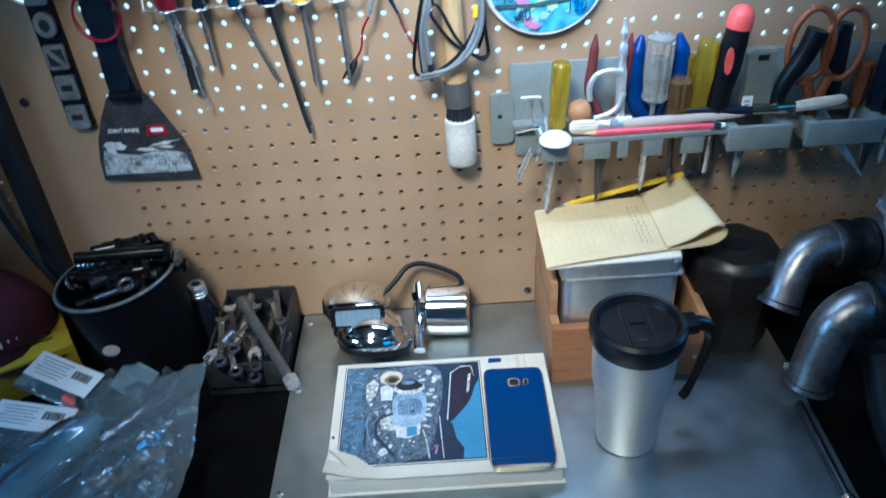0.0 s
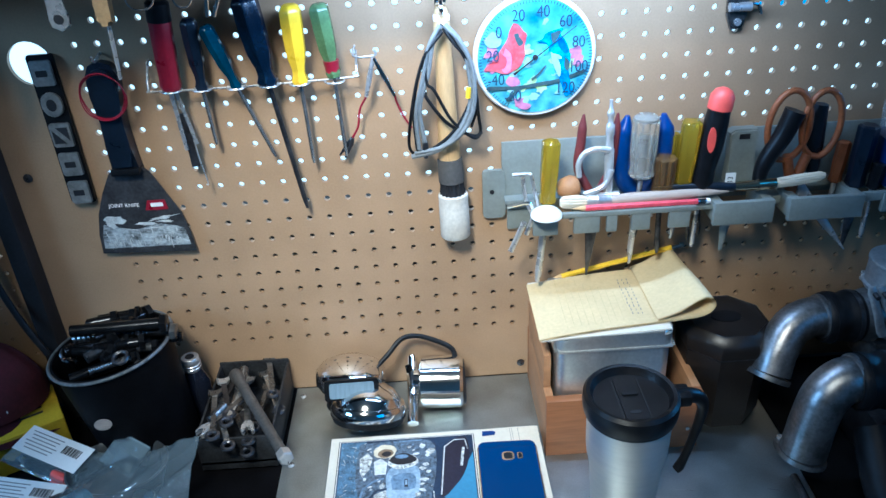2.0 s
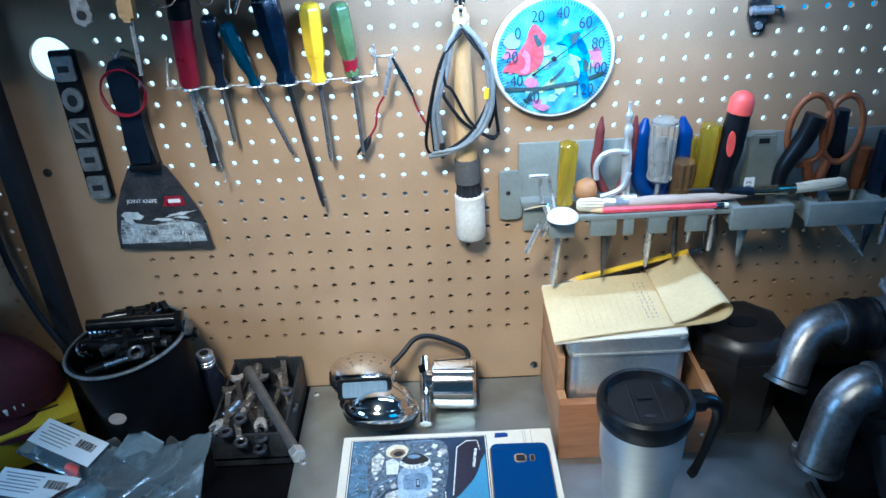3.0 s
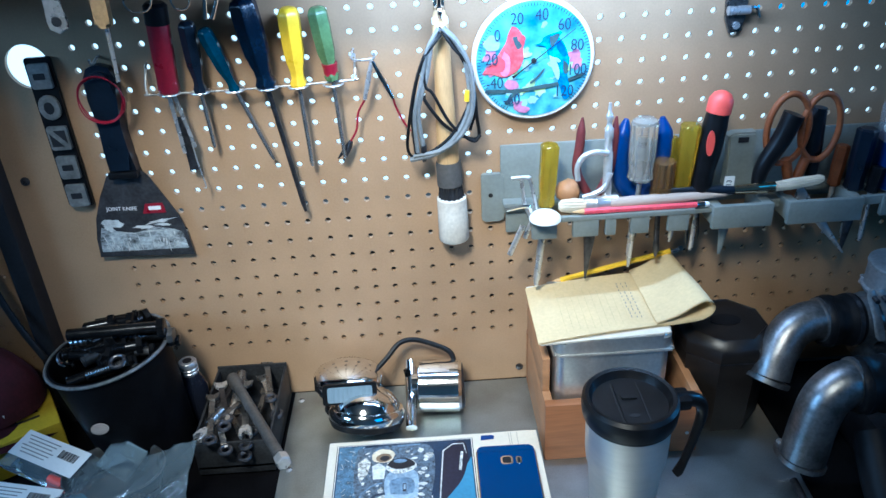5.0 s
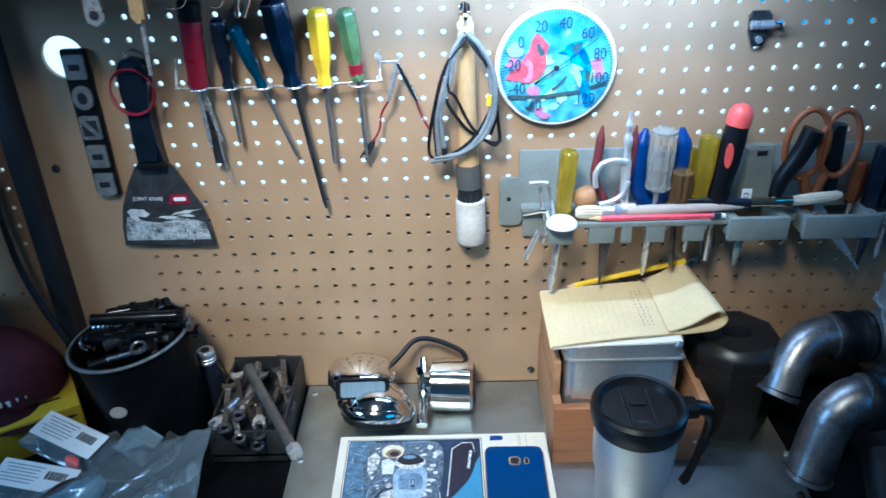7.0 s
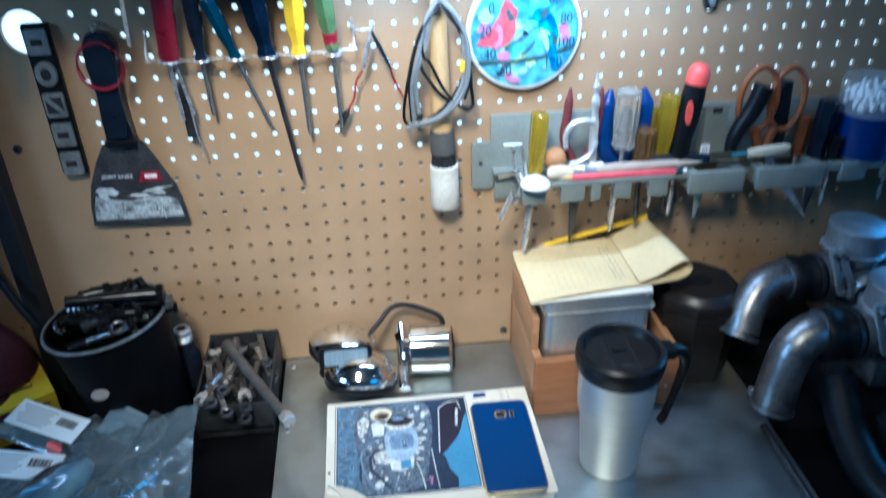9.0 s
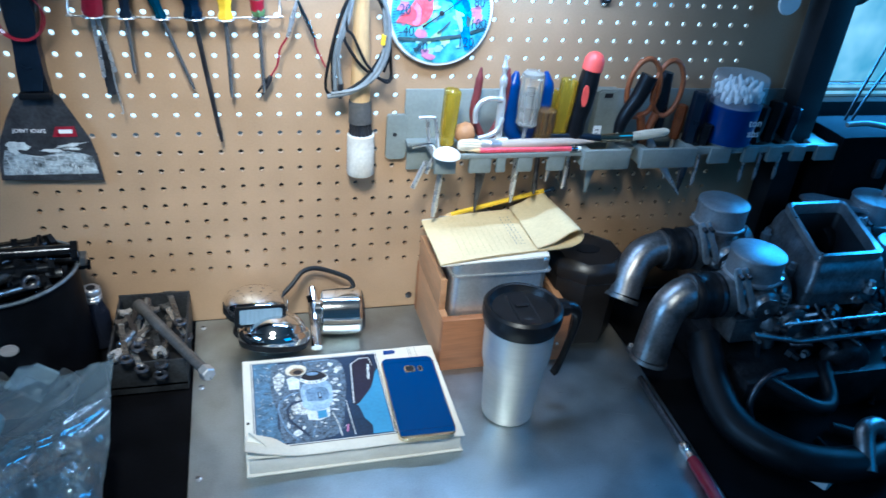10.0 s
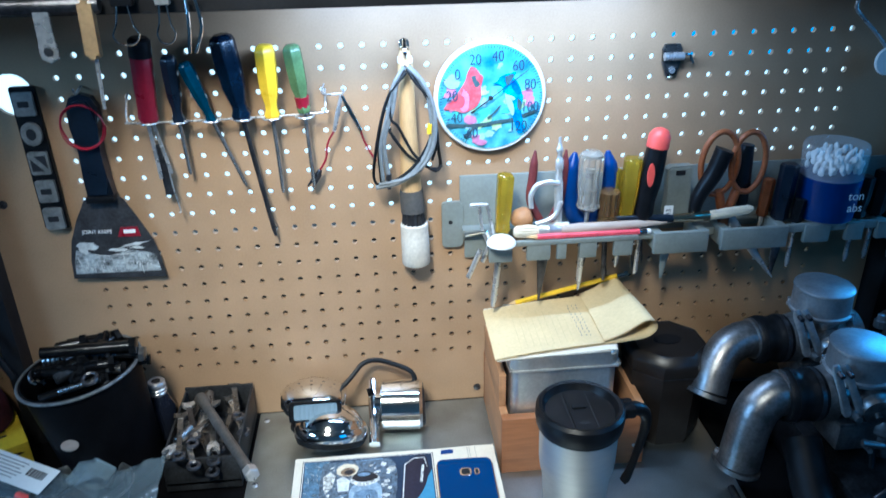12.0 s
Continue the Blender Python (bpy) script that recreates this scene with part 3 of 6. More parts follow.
def wire_bundle():
    t = thing("wire_bundle", "loose bundle of black and grey wires looped over a hook", "wires", (0.405, -0.03, 0.50))
    loops = [
        ("grey_wire", [(0.004, -.005, -.002), (.020, -.009, -.02), (.031, -.009, -.05), (.031, -.009, -.09), (.018, -.010, -.118), (-.006, -.008, -.136), (-.038, -.004, -.143)], 0.0026, M_GREYWIRE),
        ("grey_wire", [(-.004, -.005, -.002), (-.016, -.008, -.022), (-.024, -.008, -.055), (-.034, -.008, -.095), (-.033, -.006, -.138)], 0.0024, M_GREYWIRE),
        ("black_wire", [(.0, -.007, -.006), (-.022, -.009, -.034), (-.036, -.006, -.085), (-.036, -.004, -.13), (-.034, -.004, -.146)], 0.0018, M_RUBBER),
        ("black_wire", [(0, 0, 0), (-.012, -.004, -.015), (-.028, -.004, -.05), (-.04, -.002, -.1), (-.044, 0, -.138), (-.03, -.002, -.145), (0, -.006, -.126), (.02, -.006, -.1), (.03, -.004, -.07), (.022, -.003, -.03), (0.004, 0, 0)], 0.0019, M_RUBBER),
        ("black_wire", [(0.003, -.002, -.005), (.02, -.006, -.03), (.032, -.006, -.06), (.036, -.004, -.1), (.038, 0, -.125), (.025, -.003, -.125), (0, -.006, -.108), (-.02, -.006, -.08), (-.022, -.004, -.072)], 0.002, M_RUBBER),
        ("grey_wire", [(0.002, -.003, 0), (.016, -.006, -.015), (.026, -.006, -.04), (.028, -.006, -.085), (.012, -.008, -.12), (-.012, -.006, -.14), (-.042, -.002, -.148)], 0.0033, M_GREYWIRE),
        ("grey_wire", [(-.002, -.003, 0), (-.012, -.006, -.02), (-.018, -.006, -.05), (-.03, -.006, -.09), (-.026, -.004, -.135), (-.027, -.002, -.142)], 0.003, M_GREYWIRE),
        ("black_wire", [(.001, -.004, -.003), (.012, -.008, -.02), (.03, -.008, -.045), (.034, -.006, -.09), (.028, -.005, -.115)], 0.0018, M_RUBBER),
        ("black_wire", [(-.001, -.006, -.004), (-.018, -.007, -.03), (-.02, -.008, -.06), (-.012, -.008, -.07), (.006, -.009, -.105), (.03, -.006, -.128), (.04, -.004, -.122)], 0.0018, M_RUBBER),
    ]
    for n, pts, r, m in loops:
        part(n, T(pts, r, 8, 7), m, t)
    part("connector", R((.026, -.008, -.068), (.025, -.008, -.08), [(0, .003), (1, .003)], 8), M_YELLOW, t, "small yellow connector")
    part("plug", R((-.026, -.004, -.13), (-.026, -.003, -.15), [(0, .0035), (.7, .004), (1, .0025)], 10), M_DARKSTEEL, t)


wire_bundle()


def thermometer():
    t = thing("dial_thermometer", "round outdoor dial thermometer with white rim and colourful nature picture", "thermometer", (0.508, -0.001, 0.4545))
    part("case", R((0, 0, 0), (0, -0.010, 0), [(0, .066), (.1, .069), (.7, .0695), (1, .0675)], 64), M_WHITE, t, "white rim")
    sky = mat("dial_print", (0.03, 0.27, 0.47), 0.4, scale=30, vary=0.5, tint=(0.18, 0.50, 0.58), bump=0.0, fine=70)
    dial = part("dial", S(circle(0, 0, 0.0645, 64), 0.0008, wall_at(0, -0.0102, 0)), sky, t, "turquoise printed dial")
    rnd = random.Random(7)
    cols = {"teal": mat("print_teal", (0.12, 0.5, 0.45), .5, scale=80, vary=.3), "pink": mat("print_pink", (0.5, 0.2, 0.34), .5, scale=80, vary=.3), "red": mat("print_red", (0.62, 0.08, 0.11), .5, scale=80, vary=.25),
            "blue": mat("print_blue", (0.01, 0.12, 0.46), .5, scale=80, vary=.4), "dark": mat("print_dark", (0.05, 0.09, 0.1), .5, scale=80, vary=.4), "pale": mat("print_pale", (0.32, 0.52, 0.58), .5, scale=80, vary=.2),
            "lime": mat("print_lime", (0.4, 0.6, 0.3), .5, scale=80, vary=.3)}
    lay = [0]

    def blot(name, col, cx, cz, w, h, turn=0, rough=.25, n=14):
        lay[0] += 1
        ca, sa = math.cos(radians(turn)), math.sin(radians(turn))
        pts = []
        for k in range(n):
            a = 2 * math.pi * k / n
            q = 1 + rnd.uniform(-rough, rough)
            x, z = w * q * math.cos(a), h * q * math.sin(a)
            pts.append((cx + x * ca - z * sa, cz + x * sa + z * ca))
        part(name, S(pts, 0.0001, wall_at(0, -0.0110 - 0.00004 * lay[0], 0)), cols[col], dial)
    for k in range(18):
        a, rr = rnd.uniform(3.3, 6.1), rnd.uniform(.02, .054)
        blot("leaf_patch", rnd.choice(["teal", "lime", "pale", "teal", "dark"]), rr * math.cos(a), rr * math.sin(a), rnd.uniform(.004, .011), rnd.uniform(.003, .007), rnd.uniform(0, 90))
    for x, z in ((-.047, .02), (-.05, .008), (-.05, -.008), (.05, -.006), (-.018, -.052), (.046, .004)):
        blot("blossom_patch", "pink", x, z, .0075, .006, rnd.uniform(0, 90), .35)
    for k in range(16):
        a, rr = rnd.uniform(0, 6.28), rnd.uniform(.01, .05)
        blot("leaf_patch", rnd.choice(["teal", "pale", "lime", "pale", "dark", "teal"]), rr * math.cos(a), rr * math.sin(a), rnd.uniform(.002, .006), rnd.uniform(.002, .005), rnd.uniform(0, 90), .4)
    Q = 0.0665
    cols["coral"] = mat("print_coral", (0.52, 0.05, 0.075), .5, scale=50, vary=.3, tint=(0.60, 0.12, 0.14), bump=0)
    cols["jay"] = mat("print_jay", (0.01, 0.16, 0.56), .5, scale=60, vary=.6, tint=(0.02, 0.3, 0.7), bump=0)

    def shape(name, col, pts):
        lay[0] += 1
        loop = spline([(u * Q, v * Q, 0) for u, v in pts + pts[:1]], 4)[:-1]
        part(name, S([(p.x, p.y) for p in loop], 0.0001, wall_at(0, -0.0110 - 0.00004 * lay[0], 0)), cols[col], dial)
    shape("branch_shape", "dark", [(-.82, -.46), (-.3, -.48), (.1, -.43), (.42, -.39), (.84, -.26), (.84, -.31), (.42, -.45), (.1, -.5), (-.28, -.56), (-.42, -.74), (-.5, -.7), (-.36, -.55), (-.8, -.53)])
    shape("branch_shape", "dark", [(-.06, -.36), (.05, -.28), (.17, -.15), (.18, -.18), (.08, -.3), (-.04, -.4)])
    shape("red_shape", "coral", [(-.37, .58), (-.28, .55), (-.17, .40), (-.15, .33), (-.18, .2), (-.17, .05), (-.24, -.12), (-.36, -.21), (-.5, -.26), (-.7, -.2), (-.86, -.17), (-.7, -.02), (-.58, .15), (-.47, .32), (-.43, .46)])
    shape("feather_shade", "pink", [(-.5, .18), (-.4, .05), (-.42, -.2), (-.52, -.24), (-.58, -.1)])
    shape("red_shape", "red", [(-.58, .1), (-.48, .0), (-.52, -.16), (-.72, -.16), (-.78, -.13)])
    shape("mask_shape", "dark", [(-.36, .40), (-.28, .41), (-.25, .34), (-.2, .25), (-.26, .2), (-.31, .26)])
    shape("beak_shape", "coral", [(-.28, .42), (-.18, .43), (-.14, .36), (-.2, .32), (-.26, .34)])
    shape("blue_shape", "jay", [(.0, .255), (.12, .29), (.17, .37), (.28, .42), (.46, .45), (.42, .36), (.5, .26), (.57, .1), (.6, -.06), (.57, -.25), (.62, -.5), (.66, -.62), (.53, -.7), (.46, -.5), (.38, -.28), (.28, -.05), (.24, .1), (.2, .21), (.12, .24)])
    shape("feather_shade", "pale", [(.26, .08), (.36, .0), (.44, -.2), (.42, -.36), (.34, -.22), (.28, -.04)])
    shape("feather_shade", "blue", [(.36, .34), (.48, .26), (.56, .08), (.5, .04), (.4, .16)])
    shape("feather_shade", "dark", [(.5, -.02), (.58, -.1), (.56, -.26), (.5, -.2)])
    shape("feather_shade", "dark", [(.26, .38), (.42, .42), (.38, .3), (.3, .22), (.27, .28)])
    shape("feather_shade", "pale", [(.3, .05), (.4, .02), (.46, -.04), (.4, -.05)])
    shape("blossom_patch", "pink", [(-.45, -.3), (-.3, -.34), (-.26, -.44), (-.4, -.48), (-.5, -.4)])
    shape("blossom_patch", "pink", [(-.3, -.8), (-.18, -.78), (-.06, -.83), (-.14, -.9), (-.26, -.87)])
    shape("blossom_patch", "pale", [(-.86, .3), (-.72, .46), (-.58, .36), (-.6, .22), (-.76, .2)])
    zf = -0.0152
    ink = mat("dial_ink", (0.02, 0.05, 0.1), .6, bump=0)
    for k, w in enumerate(("-60", "-40", "-20", "0", "20", "40", "60", "80", "100", "120")):
        a = radians(239.5 - k * 31.8)
        text("number", w, 0.0182, ink, wall_at(0.0502 * math.cos(a), zf, 0.0502 * math.sin(a), 0), dial, 0.82)
    bm = bmesh.new()
    for k in range(91):
        a = radians(239.5 - k * 31.8 * 9 / 90)
        l = .0035 if k % 10 else .005
        slab(bm, [(.0635 - l, -.00045), (.0635, -.00045), (.0635, .00045), (.0635 - l, .00045)], .0001, wall_at(0, zf, 0) @ Matrix.Rotation(a, 4, "Z"))
    tagged(part("scale_marks", bm, ink, dial), kind="stuff")
    part("pointer", S([(-.03, -.0016), (-.022, -.0008), (.056, -.0003), (.056, .0003), (-.022, .0008), (-.03, .0016)], .0006, wall_at(0, -.0156, 0, 36)), M_BLACK, t, "thin black pointer")
    part("hub", R((0, -.0124, 0), (0, -.0172, 0), [(0, .003), (.7, .003), (1, .002)], 14), M_BLACK, t)


thermometer()


def spring_clip():
    t = thing("spring_clip", "small black and steel spring clip fixed to the pegboard", "clip", (0.734, 0, 0.49))
    part("jaw", S([(-.012, .014), (-.009, .02), (.009, .02), (.012, .014), (.011, -.004), (.007, -.018), (-.005, -.02), (-.011, -.004)], .007, wall_at(0, -.002, 0), .002), M_TOOLSTEEL, t)
    part("barrel", R((-.012, -.013, .006), (.012, -.013, .006), .005, 14), M_STEEL, t)
    part("lever", T([(.01, -.012, .009), (.02, -.012, .007), (.025, -.011, -.003)], .002), M_CHROME, t)
    part("pivot", R((0, -.009, -.011), (0, -.012, -.011), .004, 14), M_STEEL, t)


spring_clip()


def clip_bar():
    t = thing("magnetic_bar", "grey steel bar with hanging ring tabs above the tools", "bar", (0.0597, -0.13, 0.5894))
    part("bar", R((-.16, 0, 0), (.049, 0, 0), [(0, .0085), (.98, .0085), (1, .007)], 18), M_DARKSTEEL, t)
    for x in (-0.115, -0.005):
        bm = bmesh.new()
        slab(bm, [(-.008, 0), (-.007, -.03), (-.0095, -.04), (-.008, -.049), (0, -.053), (.008, -.049), (.0095, -.04), (.007, -.03), (.008, 0)], .003, wall_at(x, -.004, 0), .0008)
        part("ring_tab", bm, M_STEEL, t)
        part("tab_hole", R((x, -.0068, -.042), (x, -.0078, -.042), .0045, 14), M_BLACK, t)
    f = thing("flat_brush", "narrow wooden handled tool hanging beneath the shelf", "hand tool", (0.0969, -0.13, 0.5735))
    part("handle", S(rrect(-.0068, -.034, .0068, .022, .004), .010, wall_at(0, 0, 0, -2), .003), mat("grubby_wood", (.34, .22, .10), .6, scale=40, vary=.35, stain=.6), f)
    part("shank", R((0, -.004, -.034), (-.003, -.002, -.085), [(0, .0022), (1, .0018)], 10), M_STEEL, f)
    for x, w in ((0.10, .013), (0.143, .009)):
        c = thing("binder_clip", "black binder clip with bent wire handle", "clip", (.368 + (x - .368) * .886, -0.13, 0.5867), group="binder clips")
        part("spine", B((0, 0, .008), (w * 1.6, .012, .014), .002), M_BLACKPL if w > .01 else M_STEEL, c)
        part("wire_handle", T([(-w * .35, -.004, .005), (-w * .6, -.006, -.015), (-w * .95, -.007, -.026), (-w * .5, -.008, -.034), (w * .5, -.008, -.034), (w * .95, -.007, -.026), (w * .6, -.006, -.015), (w * .35, -.004, .005)], .0009, 6), M_CHROME, c)
    s = thing("spring_pegs", "pair of bright wire pegs hanging from the shelf", "clip", (0.1943, -0.13, 0.5867))
    for k in (-1, 1):
        part("wire", T([(k * .004, 0, .01), (k * .006 + .002, -.004, -.02), (k * .003 - .004, -.004, -.045)], .0019, 8), M_CHROME, s)


clip_bar()


# ---- tool rack ----
def tool_rack():
    t = thing("tool_rack", "long grey plastic tool rack with slots and a notched front lip", "tool rack", (0.47, 0, 0.285))
    ox = 0.47

    def bx(name, x0, x1, y0, y1, z0, z1, bev=.0012):
        part(name, B(((x0 + x1) / 2 - ox, (y0 + y1) / 2, (z0 + z1) / 2 - .285), (x1 - x0, y1 - y0, z1 - z0), bev), M_GREYPL, t)
    bx("back_plate", .470, 1.135, -.005, -.0005, .262, .352)
    part("end_tab", S(rrect(-.024, -.034, .004, .03, .005), .006, wall_at(0, -.0005, .002), .001), M_GREYPL, t)
    part("tab_hole", R((-.0125, -.0064, .004), (-.0125, -.0072, .004), .0028, 12), M_BLACK, t)
    bx("lower_plate", .476, .53, -.0065, -.0008, .236, .262)
    bx("shelf_rear", .472, 1.13, -.022, -.005, .277, .283)
    for x0, x1 in ((.498, .527), (.549, .556), (.578, .586), (.597, .616), (.636, .66), (.683, .711)):
        bx("bridge", x0 - .001, x1 + .001, -.068, -.021, .2775, .2825, .001)
    for x0, x1 in ((.499, .5285), (.547, .5775), (.5855, .598), (.615, .637), (.659, .684)):
        bx("lip", x0, x1, -.072, -.066, .258, .284)
    bx("front_rail", .499, .69, -.0725, -.0665, .279, .2855, .001)
    for x0, x1 in ((.711, .782), (.800, .888)):
        bx("holder_front", x0, x1, -.074, -.067, .258, .287)
        bx("holder_side", x0, x0 + .012, -.068, -.02, .262, .286)
        bx("holder_side", x1 - .012, x1, -.068, -.02, .262, .286)
    bx("front_rail", .782, .80, -.05, -.02, .27, .281)
    bx("front_rail", .888, 1.13, -.07, -.064, .276, .287)
    for x0, x1 in ((.911, .945), (.968, .991), (1.01, 1.033), (1.052, 1.075), (1.095, 1.13)):
        bx("lip", x0, x1, -.073, -.066, .262, .286)
        bx("bridge", x0 + .002, x1 - .002, -.066, -.02, .277, .283)
    return t


tool_rack()


def handled(name, label, category, top, bottom, r, material, flutes=6, tip=None, depth=.18, flat=1.0, shaft=.003):
    top, bottom = Vector(top), Vector(bottom)
    t = thing(name, label, category, bottom)
    part("handle", R(top - bottom, (0, 0, 0), [(0, r * .8), (.03, r), (.55, r * .97), (.8, r * .85), (.95, r * .95), (1, r * .7)], 24, flutes=flutes, depth=depth, flat=flat), material, t)
    if tip:
        part("shaft", R((0, 0, 0), Vector(tip) - bottom, [(0, shaft), (.9, shaft), (1, shaft * .6)], 10), M_STEEL, t)
    return t


handled("screwdriver", "screwdriver with clear yellow handle standing in the rack", "screwdriver", (.523, -.045, .366), (.519, -.045, .288), .0115, M_AMBER, tip=(.508, -.05, .183), shaft=.0045)
c = handled("screwdriver", "screwdriver with clear fluted handle standing in the rack", "screwdriver", (.629, -.05, .388), (.628, -.05, .316), .0165, M_CLEAR, 8, (.625, -.04, .195))
part("end_ring", R((.001, 0, .076), (.001, 0, .070), [(0, .010), (.5, .0145), (1, .0145)], 20), M_CLEAR, c)
part("core", R((.001, 0, .055), (0, 0, .003), [(0, .006), (.5, .0075), (1, .007)], 12), M_STEEL, c)
handled("screwdriver", "screwdriver with square yellow handle in the rack", "screwdriver", (.684, -.045, .38), (.679, -.045, .295), .0125, M_AMBER, 4, (.672, -.045, .23), .22)
handled("screwdriver", "stubby screwdriver with amber handle in the rack", "screwdriver", (.655, -.05, .34), (.655, -.048, .294), .0145, mat("amber_old", (0.5, 0.3, 0.12), .12, trans=.8, scale=60), 8)
handled("screwdriver", "yellow handled screwdriver half hidden in the rack", "screwdriver", (.668, -.03, .36), (.666, -.03, .29), .010, M_AMBER, 6)


def red_black_driver():
    t = thing("screwdriver", "screwdriver with black soft grip and coral red top", "screwdriver", (.700, -.05, .30))
    part("grip", R((.011, 0, .098), (0, 0, 0), [(0, .0122), (.2, .0138), (.5, .0142), (.75, .0118), (.9, .0130), (1, .0105)], 26, flutes=6, depth=.06), M_BLACKPL, t)
    part("top", R((.0135, 0, .118), (.0105, 0, .094), [(0, .004), (.12, .0095), (.4, .0135), (1, .0138)], 26), M_CORAL, t, "coral red domed end")
    part("inlay", S(circle(0, 0, .0045, 20, .015), .002, wall_at(.001, -.0122, .062)), M_CORAL, t)
    part("shaft", R((0, 0, 0), (-.002, 0, -.08), [(0, .003), (1, .003)], 10), M_STEEL, t)


red_black_driver()


def pliers(label, handles, material, jaw, r=.0055):
    t = thing("pliers", label, "pliers", jaw[0])
    o = Vector(jaw[0])
    for pts in handles:
        part("handle_grip", T([Vector(p) - o for p in pts], r, 14, 10, [r * .25, r * .92, r, r, r, r * .95, r * .9]), material, t)
    part("joint", R((0, .006, 0), (0, -.008, 0), .008, 16), M_DARKSTEEL, t)
    part("jaw", R((0, 0, .004), Vector(jaw[1]) - o, [(0, .009), (.35, .008), (1, .0012)], 10, flat=.7), M_DARKSTEEL, t)


pliers("needle nose pliers with dull red grips in the rack", [[(.561, -.036, .392), (.559, -.036, .36), (.557, -.036, .325), (.574, -.038, .292)], [(.600, -.036, .391), (.598, -.036, .355), (.594, -.036, .32), (.580, -.038, .292)]],
       mat("dull_red_grip", (0.14, 0.028, 0.03), .5, scale=60), [(.577, -.04, .28), (.571, -.042, .183)])
pliers("pliers with bright blue grips in the rack", [[(.613, -.03, .385), (.609, -.03, .35), (.612, -.03, .31), (.627, -.032, .288)], [(.655, -.03, .385), (.659, -.03, .35), (.654, -.03, .31), (.638, -.032, .288)]],
       M_BLUE, [(.632, -.034, .276), (.630, -.036, .225)], .0112)


def chrome_tool():
    t = thing("chrome_hook_tool", "chrome hand tool with curved finger hook in the rack", "hand tool", (.590, -.05, .30))
    part("stem", R((-.002, 0, .112), (0, 0, .0), [(0, .0018), (.10, .0024), (.12, .0040), (.16, .0044), (.18, .0030), (.24, .0034), (.26, .0050), (.36, .0052), (.38, .0040), (.5, .0046), (.52, .0056), (1, .0056)], 16), M_SATIN, t)
    part("finger_hook", T([(-.002, -.004, .054), (-.016, -.006, .057), (-.030, -.006, .053), (-.037, -.006, .040), (-.036, -.006, .024)], .0034, 12), M_SATIN, t, "bright curved finger hook")
    part("guard_loop", T([(.002, -.005, .03), (-.004, -.006, .014), (-.016, -.007, .006), (-.03, -.007, .002)], .0034, 12), M_SATIN, t)
    part("base", R((-.026, -.006, -.004), (.012, -.004, -.004), .006, 12), M_SATIN, t)


chrome_tool()


def clamp():
    t = thing("grey_clamp", "grey metal bracket tool with small printed label", "bracket", (.752, -.028, .295))
    part("body", S([(-.016, 0), (-.015, .03), (-.018, .062), (-.012, .066), (.014, .066), (.016, .06), (.012, .034), (.02, .0)], .014, wall_at(0, .007, 0), .002), M_GREYPL, t)
    part("slot", B((-.001, -.0075, .058), (.012, .0012, .006)), M_BLACK, t)
    part("label", S(rrect(-.026, -.002, -.014, .022, .001), .0005, wall_at(0, -.0275, 0)), M_WHITE, t, "small white printed label")
    text("label_text", "7-13", .0085, M_PRINT, wall_at(-.020, -.0282, .010, 90), t)


clamp()


def scissors():
    t = thing("scissors", "pair of scissors with orange and black ring handles", "scissors", (.812, -.045, .30))
    for k, (cx, w, h) in enumerate(((-.022, .024, .042), (.022, .022, .04))):
        pts = [(cx + w * math.cos(a) + (.006 if k == 0 else 0), 0, .066 + h * math.sin(a)) for a in np.linspace(-1.35 if k == 0 else -1.9, 2 * math.pi - 1.9 if k else 2 * math.pi - 1.35, 12)]
        part("ring_handle", T(pts, .0038, 10, 5), M_ORANGE, t, "orange ring handle")
        part("shank", T([((-.012 if k == 0 else .012), 0, .03), ((-.004 if k == 0 else .004), 0, 0), (0, 0, -.02)], .006, 10), M_ORANGE, t)
    part("blades", R((0, 0, 0), (.075, -.012, -.095), [(0, .008), (.6, .005), (1, .001)], 8, flat=.4), M_STEEL, t)
    u = thing("utility_knife", "black handled knife leaning in the rack", "knife", (.775, -.052, .295))
    part("handle", T([(-.008, 0, 0), (-.004, 0, .03), (.012, 0, .062), (.022, .0, .092)], .01, 14, 8, [.007, .0095, .011, .012]), M_BLACKPL, u)
    v = thing("utility_knife", "dark grip behind the scissors in the rack", "knife", (.842, -.03, .30))
    part("handle", T([(0, 0, 0), (-.004, 0, .03), (-.006, 0, .06), (-.004, 0, .085)], .01, 14, 8, [.007, .011, .011, .008]), M_NAVY, v)


scissors()


def paint_brush(label, tip, ferrule, ferrule_end, end, r, hmat, fmat):
    tip, f0, f1, end = (Vector(p) for p in (tip, ferrule, ferrule_end, end))
    t = thing("paint_brush", label, "paint brush", f0, group="brushes lying on the rack")
    part("bristles", R(f0 - f0, tip - f0, [(0, r * .95), (.4, r * 1.1), (.9, r * .9), (1, r * .5)], 28, flutes=14, depth=.14, flat=.6), mat("bristle", (0.62, 0.55, 0.42), .8, scale=60, vary=.3, stretch=(.2, 4, 4)), t, "pale bristles")
    part("ferrule", R(f0 - f0, f1 - f0, [(0, r), (.1, r * 1.05), (.4, r * 1.02), (.45, r * 1.1), (.5, r), (1, r * .8)], 20, flat=.75), fmat, t, "metal ferrule")
    part("handle", R(f1 - f0, end - f0, [(0, r * .75), (.2, r * .9), (.6, r * .7), (1, r * .4)], 16, flat=.8), hmat, t)


